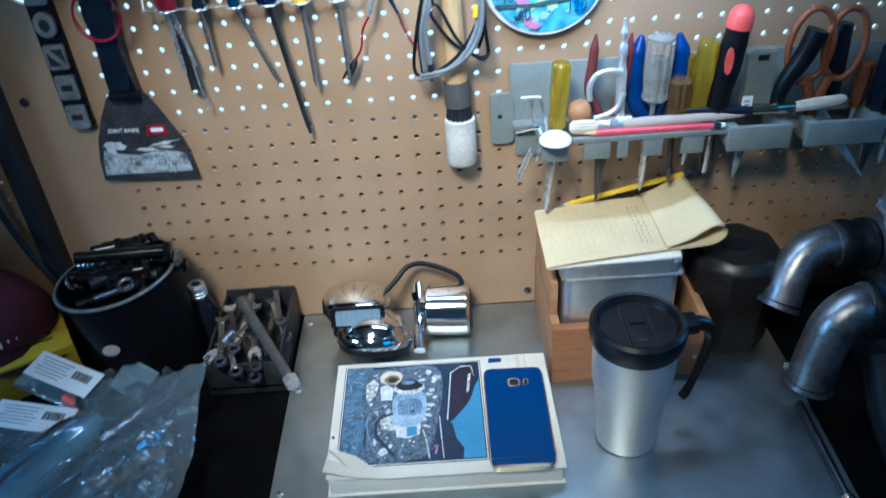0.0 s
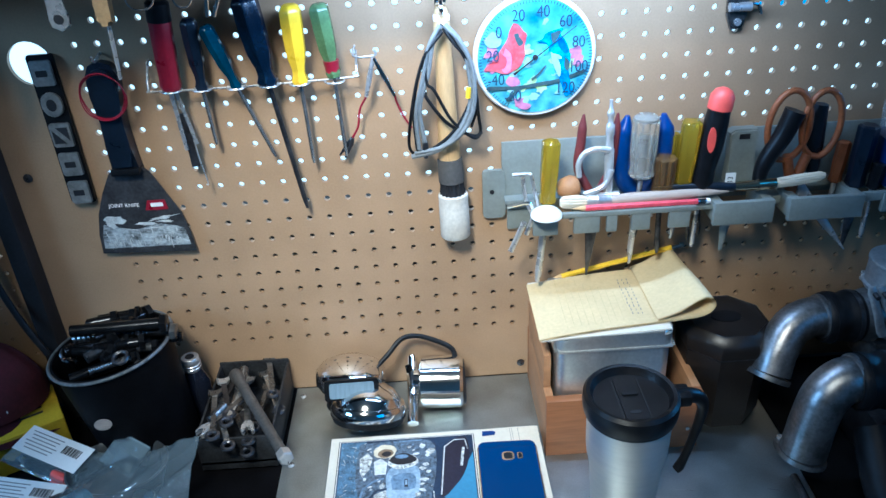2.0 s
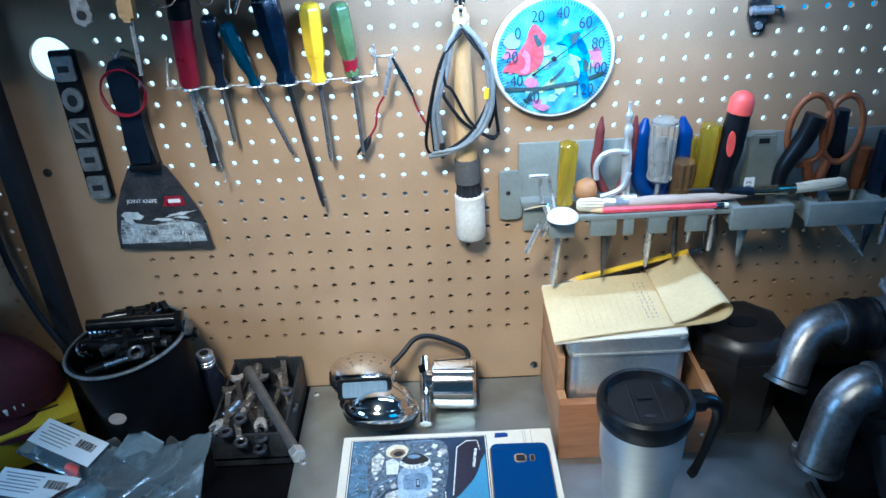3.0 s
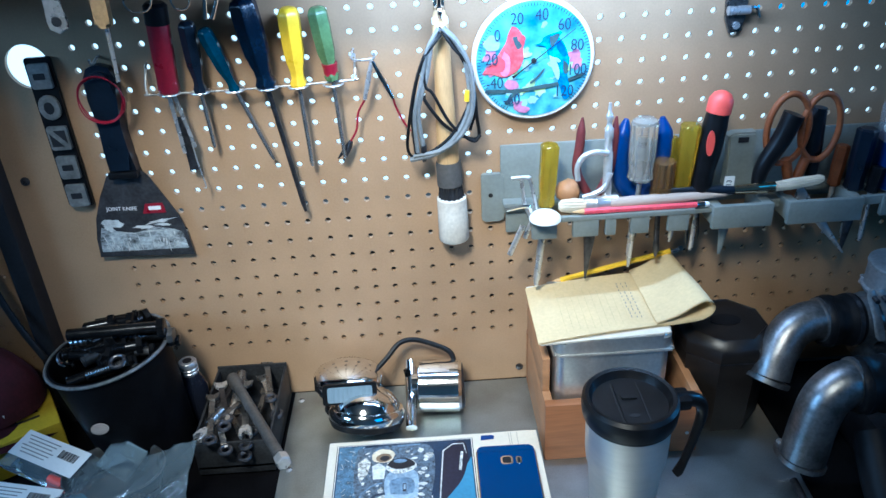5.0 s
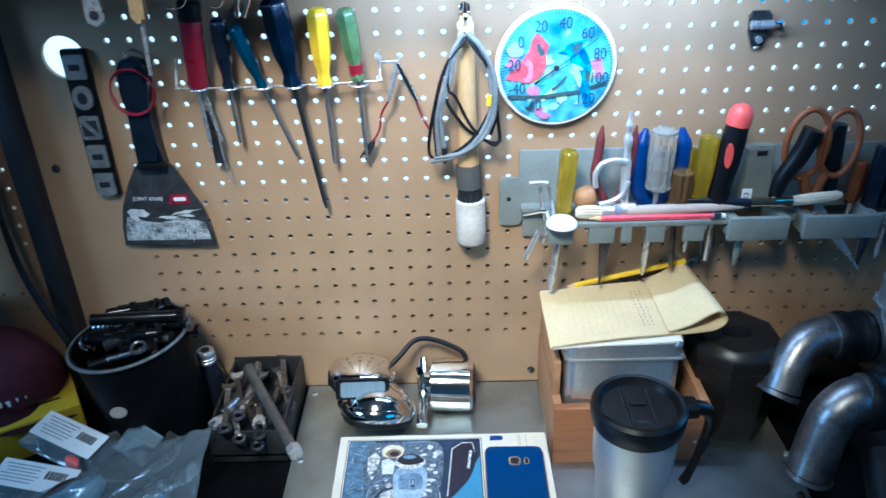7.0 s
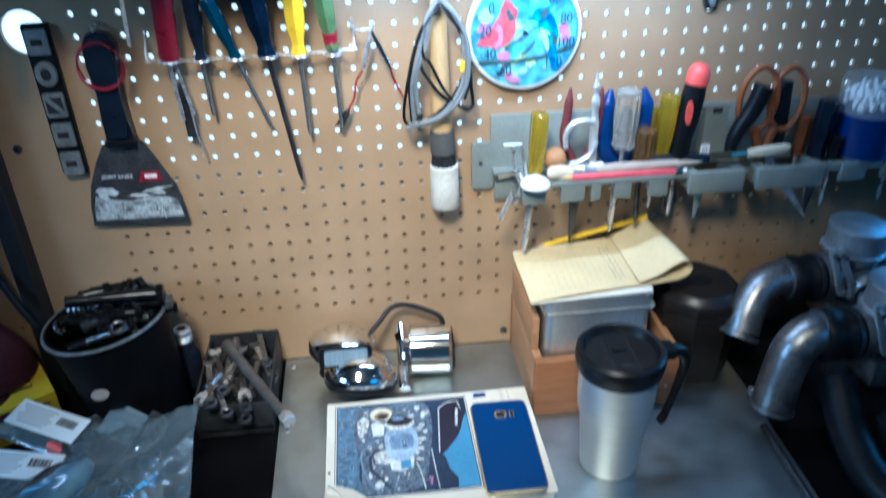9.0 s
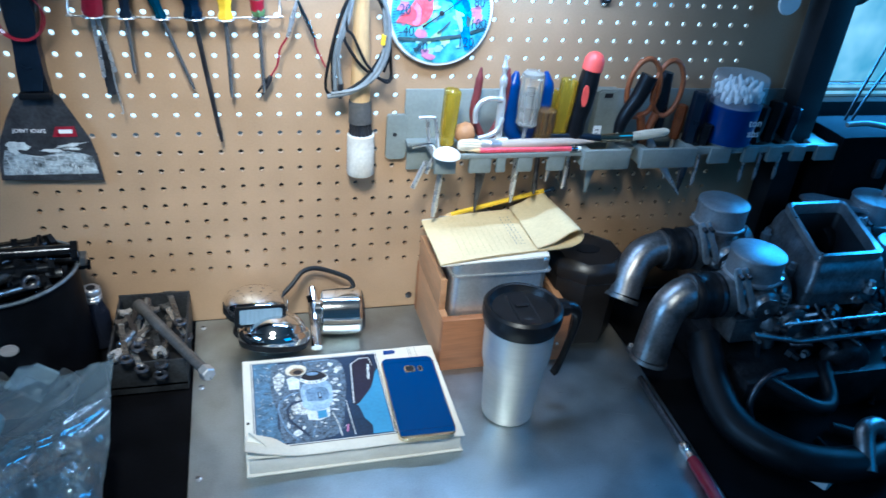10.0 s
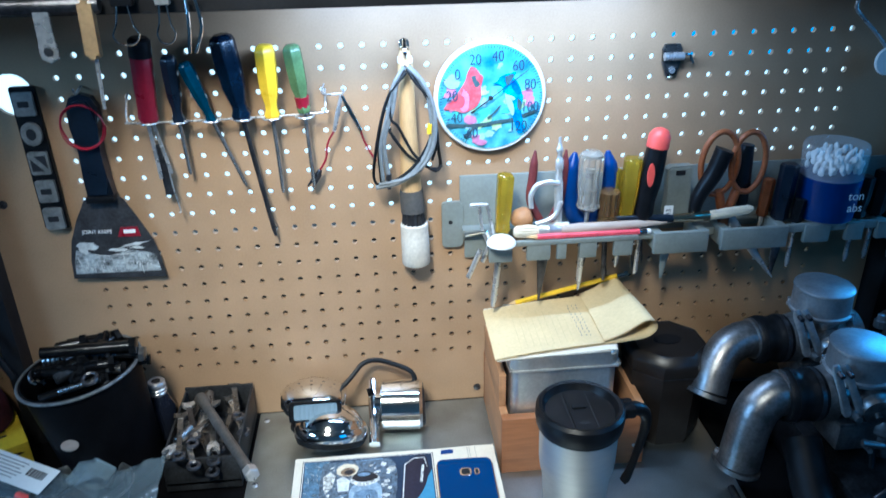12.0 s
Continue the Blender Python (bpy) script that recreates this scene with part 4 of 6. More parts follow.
paint_brush("paint brush with bare weathered wooden handle", (.532, -.058, .2935), (.563, -.06, .293), (.592, -.06, .2935), (.73, -.058, .296), .0085, M_OLDWOOD, M_STEEL)
paint_brush("paint brush with dark handle and shiny ferrule", (.842, -.06, .3085), (.785, -.06, .302), (.738, -.058, .300), (.645, -.05, .302), .0066, M_NAVY, M_GOLD)


def pencil(name, label, a, b, r, material, eraser):
    a, b = Vector(a), Vector(b)
    t = thing(name, label, "pencil", a)
    d = b - a
    part("shaft", R((0, 0, 0), d * .9, [(0, r), (1, r)], 6), material, t)
    part("ferrule", R(d * .9, d * .965, [(0, r * 1.05), (.3, r * .95), (.5, r * 1.05), (1, r)], 12), M_CHROME, t)
    part("eraser", R(d * .965, d, [(0, r * .95), (1, r * .8)], 12), eraser, t)
    part("point", R((0, 0, 0), -d.normalized() * .014, [(0, r * .95), (1, .0005)], 8), M_PALEWOOD, t)


pencil("pencil", "pinkish red pencil resting along the rack lip", (.560, -.068, .2893), (.707, -.066, .288), .0036, mat("pink_red_paint", (.65, .08, .11), .4, scale=60), M_WHITE)


def white_knob():
    t = thing("plastic_dome", "white domed plastic cap resting on the rack lip", "plastic cap", (.514, -.073, .285))
    part("dome", R((0, 0, 0), (0, 0, .012), [(0, .0185), (.3, .0178), (.6, .014), (.85, .008), (1, .002)], 28), M_WHITE, t)


white_knob()


def hex_keys():
    t = thing("hex_key", "bright steel bent key hooked on the rack end", "hex key", (.486, -.06, .30))
    part("key", T([(-.01, -.002, .034), (.008, -.002, .034), (.0125, 0, .028), (.02, .004, -.01), (.022, .004, -.03)], .0024, 6), M_STEEL, t)
    part("arm", T([(-.016, -.002, -.006), (.008, -.003, -.002), (.013, -.002, -.01)], .0022, 6), M_CHROME, t)
    part("key", T([(.002, 0, .03), (.006, 0, 0), (.014, .004, -.02)], .0022, 6), M_STEEL, t)
    u = thing("hex_key", "steel key slanting below the rack", "hex key", (.49, -.06, .262))
    part("key", R((0, 0, .01), (-.016, 0, -.028), .0035, 8), M_STEEL, u)
    part("key", R((.012, .01, .01), (.004, .01, -.012), .003, 8), M_STEEL, u)
    w = thing("wood_dowel", "round worn wooden dowel lying in the rack", "dowel", (.545, -.035, .30))
    part("knob", R((-.012, 0, 0), (.016, 0, .004), [(0, .006), (.2, .012), (.6, .0145), (.9, .011), (1, .004)], 20), M_OAK, w)
    for x, y, z0, z1, r, k in ((.626, -.036, .27, .197, .003, 0), (.655, -.045, .27, .21, .0035, 1), (.69, -.045, .272, .225, .002, 2), (.705, -.04, .272, .23, .002, 2)):
        p = thing("tool_shank", "steel tool shank hanging below the rack", "tool shank", (x, y, z0))
        part("shank", R((0, 0, 0), (.002 * k, 0, z1 - z0), [(0, r), (.6, r), (.8, r * 1.2), (1, r * .4)], 10), M_DARKSTEEL if k != 0 else M_STEEL, p)
    for x, z1 in ((.735, .214), (.887, .207)):
        p = thing("tool_shank", "flat grey blade hanging below the rack", "tool shank", (x, -.055, .27))
        part("blade", R((0, 0, 0), (-.003, 0, z1 - .27), [(0, .008), (.4, .006), (1, .002)], 10, flat=.3), M_GREYPL if x < .8 else M_DARKSTEEL, p)


hex_keys()


def swab_tub():
    t = thing("cotton_swab_tub", "clear plastic tub of white cotton swabs with blue label", "tub", (.948, -.045, .286))
    part("tub", R((0, 0, 0), (0, 0, .108), [(0, .036), (.03, .039), (.55, .0415), (.62, .043), (.95, .044), (1, .042)], 36), mat("clear_tub", (.9, .95, 1), .05, alpha=.18, bump=0), t, "clear tub wall")
    part("wrapper", R((0, 0, .004), (0, 0, .064), [(0, .0395), (1, .0423)], 36), mat("blue_wrapper", (.003, .022, .12), .3, scale=40, vary=.2), t, "blue printed wrapper")
    text("lettering", "ton", .017, M_WHITE, wall_at(.016, -.0435, .045), t)
    text("lettering", "abs", .017, M_WHITE, wall_at(.017, -.0435, .028), t)
    rnd = random.Random(3)
    bm = bmesh.new()
    for k in range(150):
        a, rr = rnd.uniform(0, 6.28), .036 * math.sqrt(rnd.random())
        z = rnd.uniform(.066, .090)
        p = Vector((rr * math.cos(a), rr * math.sin(a), z))
        rod(bm, p, p + Vector((rnd.uniform(-.002, .002), rnd.uniform(-.002, .002), .011)), [(0, .001), (.2, .003), (.7, .0034), (1, .0012)], 7)
    tagged(part("swab_tips", bm, M_WHITE, t), kind="stuff")
    t.scale = (.9, .9, .93)
    for x, y, h, r, m, lab in ((.888, -.045, .075, .012, M_NAVY, "dark handled tool standing in the rack"), (.872, -.03, .05, .008, M_ORANGE, "brown handled tool standing in the rack"), (.905, -.055, .03, .008, M_BLACKPL, "short black grip standing in the rack"), (.99, -.05, .055, .013, M_BLACKPL, "black handled tool standing in the rack"),
                               (1.02, -.045, .06, .012, M_BLACKPL, "black handled tool standing in the rack"), (1.055, -.045, .05, .009, M_NAVY, "dark handled tool standing in the rack")):
        handled("rack_tool", lab, "hand tool", (x + .003, y, .287 + h), (x, y, .285), r, m, 6, (x, y, .22))
    s = thing("socket_bit", "bright steel shaft standing before the swab tub", "tool bit", (.932, -.07, .287))
    part("shaft", R((0, 0, 0), (.001, 0, .045), .0036, 10), M_CHROME, s)


swab_tub()


def inspection_mirror():
    t = thing("inspection_mirror", "round white inspection mirror on a bent wire arm", "mirror", (1.0, -.03, .485))
    part("disc", R((0, 0, 0), (0, -.004, 0), [(0, .017), (.5, .018), (1, .0165)], 28), M_WHITE, t)
    part("arm", T([(-.004, 0, .014), (-.018, .002, .03), (-.04, .002, .05), (-.055, .0, .065), (-.05, -.002, .08), (-.035, -.004, .082)], .0022, 8), M_STEEL, t)
    b = thing("blue_tool_case", "small blue plastic case with white tabs under the shelf", "case", (.955, -.05, .588))
    part("body", B((0, 0, -.004), (.06, .03, .042), .004), M_BLUE, b)
    part("tab", B((-.034, -.004, .002), (.012, .02, .014), .003), M_WHITE, b)
    part("tab", B((.03, -.014, -.02), (.012, .01, .012), .003), M_WHITE, b)


inspection_mirror()


# ---- things on the bench ----
def manual():
    t = thing("repair_manual", "worn thick repair manual with motorcycle engine photo on its cover", "book", (.24, -.317, 0))
    w, d, h = .256, .178, .026
    part("page_block", B((w / 2, d / 2, h / 2 - .0005), (w - .006, d - .006, h - .005), .002), M_PAPER, t, "yellowed page block")
    bm = bmesh.new()
    nx, ny = 30, 20
    def z(u, v):
        curl = max(0, 1 - math.hypot(u * w, v * d * 1.3) / .06)
        return h - .0005 + .017 * curl ** 1.4 + .0007 * noise.noise((u * 5, v * 5, 1))
    for top in (0, 1):
        g = [[bm.verts.new((u / nx * w, v / ny * d, z(u / nx, v / ny) + top * .0012)) for v in range(ny + 1)] for u in range(nx + 1)]
        for u in range(nx):
            for v in range(ny):
                bm.faces.new((g[u][v], g[u + 1][v], g[u + 1][v + 1], g[u][v + 1]))
    part("front_cover", bm, M_PAPER, t, "curled off-white paper cover")
    part("back_cover", B((w / 2, d / 2, .0012), (w, d, .0018), .0005), M_PAPER, t)
    zt = h + .0012
    px0, py0, px1, py1 = .012, .018, .174, .169
    ink = mat("photo_navy", (.012, .03, .07), .35, scale=30, vary=.6, bump=0)
    part("photo_border", S([(px0 + .024, py0 - .002), (px1 + .002, py0 - .002), (px1 + .002, py1 + .002), (px0 - .002, py1 + .002), (px0 - .002, py0 + .02)], .0002, Matrix.Translation((0, 0, zt - .0002))), M_PRINT, t)
    part("photo_line", S([(px0 + .023, py0 - .001), (px1 + .001, py0 - .001), (px1 + .001, py1 + .001), (px0 - .001, py1 + .001), (px0 - .001, py0 + .019)], .0002, Matrix.Translation((0, 0, zt))), M_WHITE, t)
    part("photo", S([(px0 + .022, py0), (px1, py0), (px1, py1), (px0, py1), (px0, py0 + .018)], .0002, Matrix.Translation((0, 0, zt + .0003))), ink, t, "printed photo of an engine")
    rnd = random.Random(11)
    lay = [0]
    def blot(name, m, cx, cy, rx, ry, turn=0, rough=.25, n=12):
        lay[0] += 1
        ca, sa = math.cos(radians(turn)), math.sin(radians(turn))
        pts = []
        for k in range(n):
            a = 2 * math.pi * k / n
            q = 1 + rnd.uniform(-rough, rough)
            x, y = rx * q * math.cos(a), ry * q * math.sin(a)
            X = min(max(cx + x * ca - y * sa, px0 + .001), px1 - .001)
            Y = min(max(cy + x * sa + y * ca, py0 + .001), py1 - .001)
            if X + Y < px0 + py0 + .024:
                X = px0 + py0 + .024 - Y
            pts.append((X, Y))
        part(name, S(pts, .00008, Matrix.Translation((0, 0, zt + .0005 + lay[0] * .000005))), m, t)
    grass = mat("photo_grass", (.09, .17, .27), .4, scale=120, vary=.8, bump=0, fine=600)
    lightb = mat("photo_blue", (.07, .24, .42), .4, scale=12, vary=.2, bump=0)
    silver = mat("photo_silver", (.34, .4, .46), .4, scale=260, vary=1.0, tint=(.56, .62, .66), bump=0, fine=900)
    midb = mat("photo_steelblue", (.16, .25, .38), .4, scale=160, vary=.5, bump=0)
    blackp = mat("photo_black", (.008, .01, .018), .3, scale=60, vary=.4, bump=0)
    pale = mat("photo_white", (.62, .66, .68), .4, scale=200, vary=.35, bump=0)
    cream = mat("photo_cream", (.66, .6, .46), .4, scale=90, vary=.25, bump=0)
    brown = mat("photo_brown", (.2, .14, .09), .4, scale=90, vary=.4, bump=0)
    tank = mat("photo_tank", (.016, .016, .036), .3, scale=14, vary=.5, bump=0)
    body = mat("photo_body", (.2, .3, .44), .4, scale=45, vary=.35, tint=(.34, .45, .58), bump=0)
    pw, ph = px1 - px0, py1 - py0

    def area_of(name, m, pts, smooth=0):
        """A printed patch; its outline runs in fractions of the photo."""
        lay[0] += 1
        q = [(px0 + min(max(u, .008), .992) * pw, py0 + min(max(v, .008), .992) * ph) for u, v in pts]
        if smooth:
            q = [(p.x, p.y) for p in spline([(x, y, 0) for x, y in q + q[:1]], smooth)[:-1]]
        part(name, S(q, .00008, Matrix.Translation((0, 0, zt + .0005 + lay[0] * .000005))), m, t)

    def spot_of(name, m, u, v, ru, rv, turn=0, rough=.25, n=12):
        blot(name, m, px0 + u * pw, py0 + v * ph, ru * pw, rv * ph, turn, rough, n)

    def line_of(name, m, pts, w):
        for (u0, v0), (u1, v1) in zip(pts, pts[1:]):
            x0, y0, x1, y1 = u0 * pw, v0 * ph, u1 * pw, v1 * ph
            l = math.hypot(x1 - x0, y1 - y0) or 1
            dx, dy = -(y1 - y0) / l * w, (x1 - x0) / l * w
            area_of(name, m, [((x0 + dx) / pw, (y0 + dy) / ph), ((x1 + dx) / pw, (y1 + dy) / ph), ((x1 - dx) / pw, (y1 - dy) / ph), ((x0 - dx) / pw, (y0 - dy) / ph)])
    area_of("grass_area", grass, [(0, 1), (.2, 1), (.17, .8), (.13, .6), (.17, .4), (.16, .2), (.2, .02), (.14, .01), (.0, .14)])
    for k in range(70):
        u, v = rnd.uniform(.02, .17), rnd.uniform(.16, .96)
        line_of("grass_blade", midb if k % 3 else silver, [(u, v), (u + rnd.uniform(-.04, .04), v + rnd.uniform(-.05, .05))], .0003)
    area_of("sky_area", lightb, [(.992, .8), (.992, .008), (.84, .008), (.83, .12), (.78, .24), (.74, .36), (.86, .48), (.93, .66)])
    area_of("seat_shape", ink, [(.7, .4), (.78, .34), (.8, .2), (.85, .1), (.84, .01), (.6, .01), (.6, .3)])
    area_of("tank_shape", tank, [(.78, .88), (.86, .96), (.95, .97), (.965, .8), (.93, .62), (.86, .48), (.74, .37)], 4)
    line_of("tank_line", pale, [(.745, .38), (.785, .88), (.86, .95), (.94, .95)], .0007)
    line_of("tank_line", silver, [(.94, .95), (.955, .84)], .0006)
    line_of("brand_bar", silver, [(.925, .86), (.90, .66)], .0016)
    area_of("engine_mass", mat("photo_shadow", (.016, .024, .045), .35, scale=220, vary=1.0, tint=(.10, .14, .2), bump=0, fine=900), [(.15, .96), (.4, .98), (.68, .96), (.72, .7), (.68, .4), (.62, .1), (.5, .02), (.2, .02), (.18, .3), (.13, .6)], 3)
    area_of("metal_shape", silver, [(.16, .66), (.155, .8), (.21, .86), (.25, .8), (.23, .68), (.18, .6)])
    area_of("metal_shape", pale, [(.27, .62), (.26, .76), (.31, .79), (.36, .74), (.35, .62)])
    area_of("metal_shape", silver, [(.28, .32), (.27, .42), (.35, .46), (.42, .4), (.4, .3)])
    area_of("metal_shape", pale, [(.39, .24), (.38, .34), (.46, .38), (.56, .36), (.55, .26), (.47, .22)])
    area_of("metal_shape", lightb, [(.46, .24), (.46, .33), (.53, .34), (.53, .25)])
    area_of("engine_cover", body, [(.36, .4), (.355, .6), (.4, .69), (.5, .7), (.58, .68), (.6, .56), (.58, .4), (.5, .34), (.42, .34)], 4)
    area_of("engine_cover", midb, [(.4, .46), (.4, .6), (.55, .61), (.555, .46)], 3)
    area_of("cap_shape", silver, [(.36, .72), (.38, .8), (.47, .83), (.56, .8), (.585, .72), (.5, .67), (.42, .67)], 4)
    area_of("cap_shape", blackp, [(.37, .76), (.4, .81), (.47, .835), (.54, .81), (.575, .75), (.5, .715), (.42, .72)], 4)
    spot_of("cap_shape", midb, .465, .80, .05, .022, 0, .05, 16)
    area_of("nameplate", blackp, [(.485, .48), (.485, .56), (.51, .56), (.51, .48)])
    area_of("nameplate", body, [(.49, .5), (.49, .55), (.505, .55), (.505, .5)])
    spot_of("intake_shape", cream, .34, .865, .085, .075, 5, .06, 20)
    spot_of("intake_shape", brown, .345, .845, .058, .048, 5, .05, 18)
    spot_of("intake_shape", blackp, .352, .838, .036, .028, 5, .05, 16)
    for u, v, ru, rv, m in ((.62, .905, .022, .026, pale), (.675, .84, .03, .04, silver), (.655, .8, .018, .02, pale), (.57, .82, .03, .012, pale), (.64, .7, .02, .018, pale), (.62, .66, .028, .018, silver), (.66, .62, .016, .02, pale),
                            (.63, .545, .03, .018, pale), (.61, .5, .02, .012, silver), (.615, .44, .024, .014, pale), (.58, .4, .016, .02, silver), (.6, .33, .03, .01, pale), (.2, .58, .012, .016, pale), (.33, .5, .02, .03, silver), (.24, .5, .018, .008, silver),
                            (.26, .3, .014, .04, silver), (.24, .2, .012, .03, pale), (.3, .1, .045, .03, pale), (.35, .16, .014, .02, silver), (.3, .56, .01, .02, pale), (.22, .9, .02, .008, pale), (.52, .9, .02, .01, silver), (.47, .93, .014, .008, midb)):
        spot_of("metal_shape", m, u, v, ru, rv, rnd.uniform(-20, 40), .3)
    line_of("hose_line", midb, [(.34, .58), (.26, .55), (.19, .48), (.175, .4), (.19, .28), (.23, .14), (.3, .03)], .0011)
    line_of("hose_line", ink, [(.36, .47), (.29, .46), (.24, .38), (.25, .26), (.3, .18), (.38, .06)], .0016)
    line_of("frame_line", silver, [(.57, .3), (.6, .16), (.615, .02)], .0008)
    line_of("frame_line", silver, [(.69, .42), (.7, .2), (.71, .02)], .0006)
    line_of("frame_line", midb, [(.4, .96), (.62, .97)], .0009)
    line_of("frame_line", midb, [(.45, .22), (.4, .04)], .0008)
    for k in range(46):
        u, v = rnd.uniform(.2, .7), rnd.uniform(.04, .94)
        if .35 < u < .61 and .34 < v < .84:
            continue
        spot_of("glint", (silver, pale, midb)[k % 3], u, v, rnd.uniform(.003, .011), rnd.uniform(.003, .012), rnd.uniform(0, 180), .4, 7)
    line_of("plate_mark", mat("photo_rose", (.4, .16, .3), .4, bump=0), [(.655, .06), (.67, .14)], .0012)
    part("blue_tag", S([(.186, .165), (.202, .166), (.203, .171), (.1995, .173), (.187, .173)], .0003, Matrix.Translation((0, 0, zt + .0003))), M_BLUE, t, "small blue sticker")
    for x in (.221, .2235, .231):
        part("cover_line", S([(x, .14), (x + .0005, .14), (x + .0003, .176), (x - .0002, .176)], .0002, Matrix.Translation((0, 0, zt))), M_GREYINK, t)
    bm = bmesh.new()
    g = []
    for i in range(9):
        f = i / 8
        a = -.3 + 2.6 * f
        g.append([bm.verts.new((.001 + (.036 * q) * (1 - .25 * f) + .004 * f, .001 + .034 * (1 - q) * .2 + .030 * math.sin(a) * (1 - q * .75) * .75, zt + .011 * (1 - math.cos(a)) * (1 - q) + .0012)) for q in (0, .25, .5, .75, 1)])
    for r0, r1 in zip(g, g[1:]):
        for q in range(4):
            bm.faces.new((r0[q], r0[q + 1], r1[q + 1], r1[q]))
    part("curled_corner", bm, M_PAPER, t, "cover corner curled back")
    part("staple", R((.004, .06, zt - .001), (.004, .06, zt + .001), .0016, 8), M_DARKSTEEL, t)


manual()


def phone():
    t = thing("smartphone", "blue backed smartphone with gold trim lying face down on the manual", "phone", (.4155, -.319, .0278), (0, 0, -1))
    W, L = .0705, .149
    part("body", S(rrect(0, 0, W, L, .011, 8), .0068, None, .0012), M_GOLD, t, "gold metal frame")
    part("back_panel", S(rrect(.0012, .013, W - .0012, L - .0105, .002), .0006, Matrix.Translation((0, 0, .0068)), .0003), M_PHONE, t, "deep blue back panel")
    part("end_cap", S(rrect(.0012, L - .0098, W - .0012, L - .0008, .008, 8)[:18] + [(.0012, L - .0098), (W - .0012, L - .0098)], .0006, Matrix.Translation((0, 0, .0068))), M_PHONE, t)
    part("end_cap", S([(.0025, .0042), (W - .0025, .0042), (W - .0014, .0122), (.0014, .0122)], .0006, Matrix.Translation((0, 0, .0068))), M_PHONE, t)
    bezel = part("camera_bezel", S(rrect(.028, L - .033, .0425, L - .0195, .004), .0014, Matrix.Translation((0, 0, .0074)), .0004), M_CHROME, t)
    part("camera_lens", S(rrect(.0302, L - .031, .0403, L - .0215, .003), .0004, Matrix.Translation((0, 0, .0088))), M_BLACK, bezel)
    part("flash_bezel", S(rrect(.046, L - .0315, .0525, L - .0205, .0025), .0006, Matrix.Translation((0, 0, .0074)), .0002), M_CHROME, t)
    part("flash", S(rrect(.0475, L - .030, .051, L - .022, .0014), .0003, Matrix.Translation((0, 0, .008))), M_NAVY, t)


phone()


def travel_mug():
    t = thing("travel_mug", "stainless steel travel mug with black lid and handle", "mug", (.573, -.256, 0))
    body = [(0, .0335), (.01, .0352), (.04, .0358), (.30, .0388), (.46, .0405), (.53, .0420), (.58, .0442), (.66, .0455), (1, .0468)]
    part("body", R((0, 0, .001), (0, 0, .152), body, 56), M_MUG, t, "brushed stainless body")
    part("base_ring", R((0, 0, 0), (0, 0, .004), [(0, .029), (1, .031)], 48), M_BLACKPL, t)
    lidm = bmesh.new()
    prof = [(.0490, .146), (.0512, .150), (.0525, .160), (.0518, .168), (.0485, .1715), (.0445, .1705), (.0425, .166), (.0405, .1625), (.02, .1622), (.001, .1622)]
    rings(lidm, [[(r * math.cos(2 * math.pi * k / 56), r * math.sin(2 * math.pi * k / 56), z) for k in range(56)] for r, z in prof], cap=True)
    lid = part("lid", lidm, M_BLACKPL, t, "black plastic screw lid")
    part("slider", S(rrect(-.013, -.036, .013, .034, .003), .0016, Matrix.Translation((0, 0, .1623)), .0006), M_BLACKPL, lid)
    part("thumb_tab", S(rrect(-.009, -.004, .009, .004, .002), .0022, Matrix.Translation((0, .006, .1638)), .0008), M_RUBBER, lid)
    for sx in (-1, 1):
        part("slider_groove", B((sx * .0145, 0, .1624), (.0012, .066, .0008)), M_BLACK, lid)
    part("drink_hole", S(circle(-.001, -.024, .006, 16, .0028), .0003, Matrix.Translation((0, 0, .1641))), M_BLACK, lid)
    part("collar", R((0, 0, .144), (0, 0, .149), [(0, .0485), (.5, .0500), (1, .0500)], 48), M_BLACKPL, t)
    a = radians(10)
    dx, dy = math.cos(a), math.sin(a)
    pts = [(.045, .152), (.058, .153), (.073, .151), (.085, .144), (.090, .130), (.087, .108), (.081, .083), (.075, .062), (.070, .050), (.066, .046)]
    part("handle", T([(r * dx, r * dy, z) for r, z in pts], .0075, 12, 8, [.0125, .0095, .0085, .0075, .0065, .0055, .005, .005, .006, .005]), M_BLACKPL, t, "black open handle")
    part("handle_lug", B((.056 * dx, .056 * dy, .154), (.028, .026, .014), .005, None), M_BLACKPL, t)
    t.scale = (.94, .94, 1.0)


travel_mug()


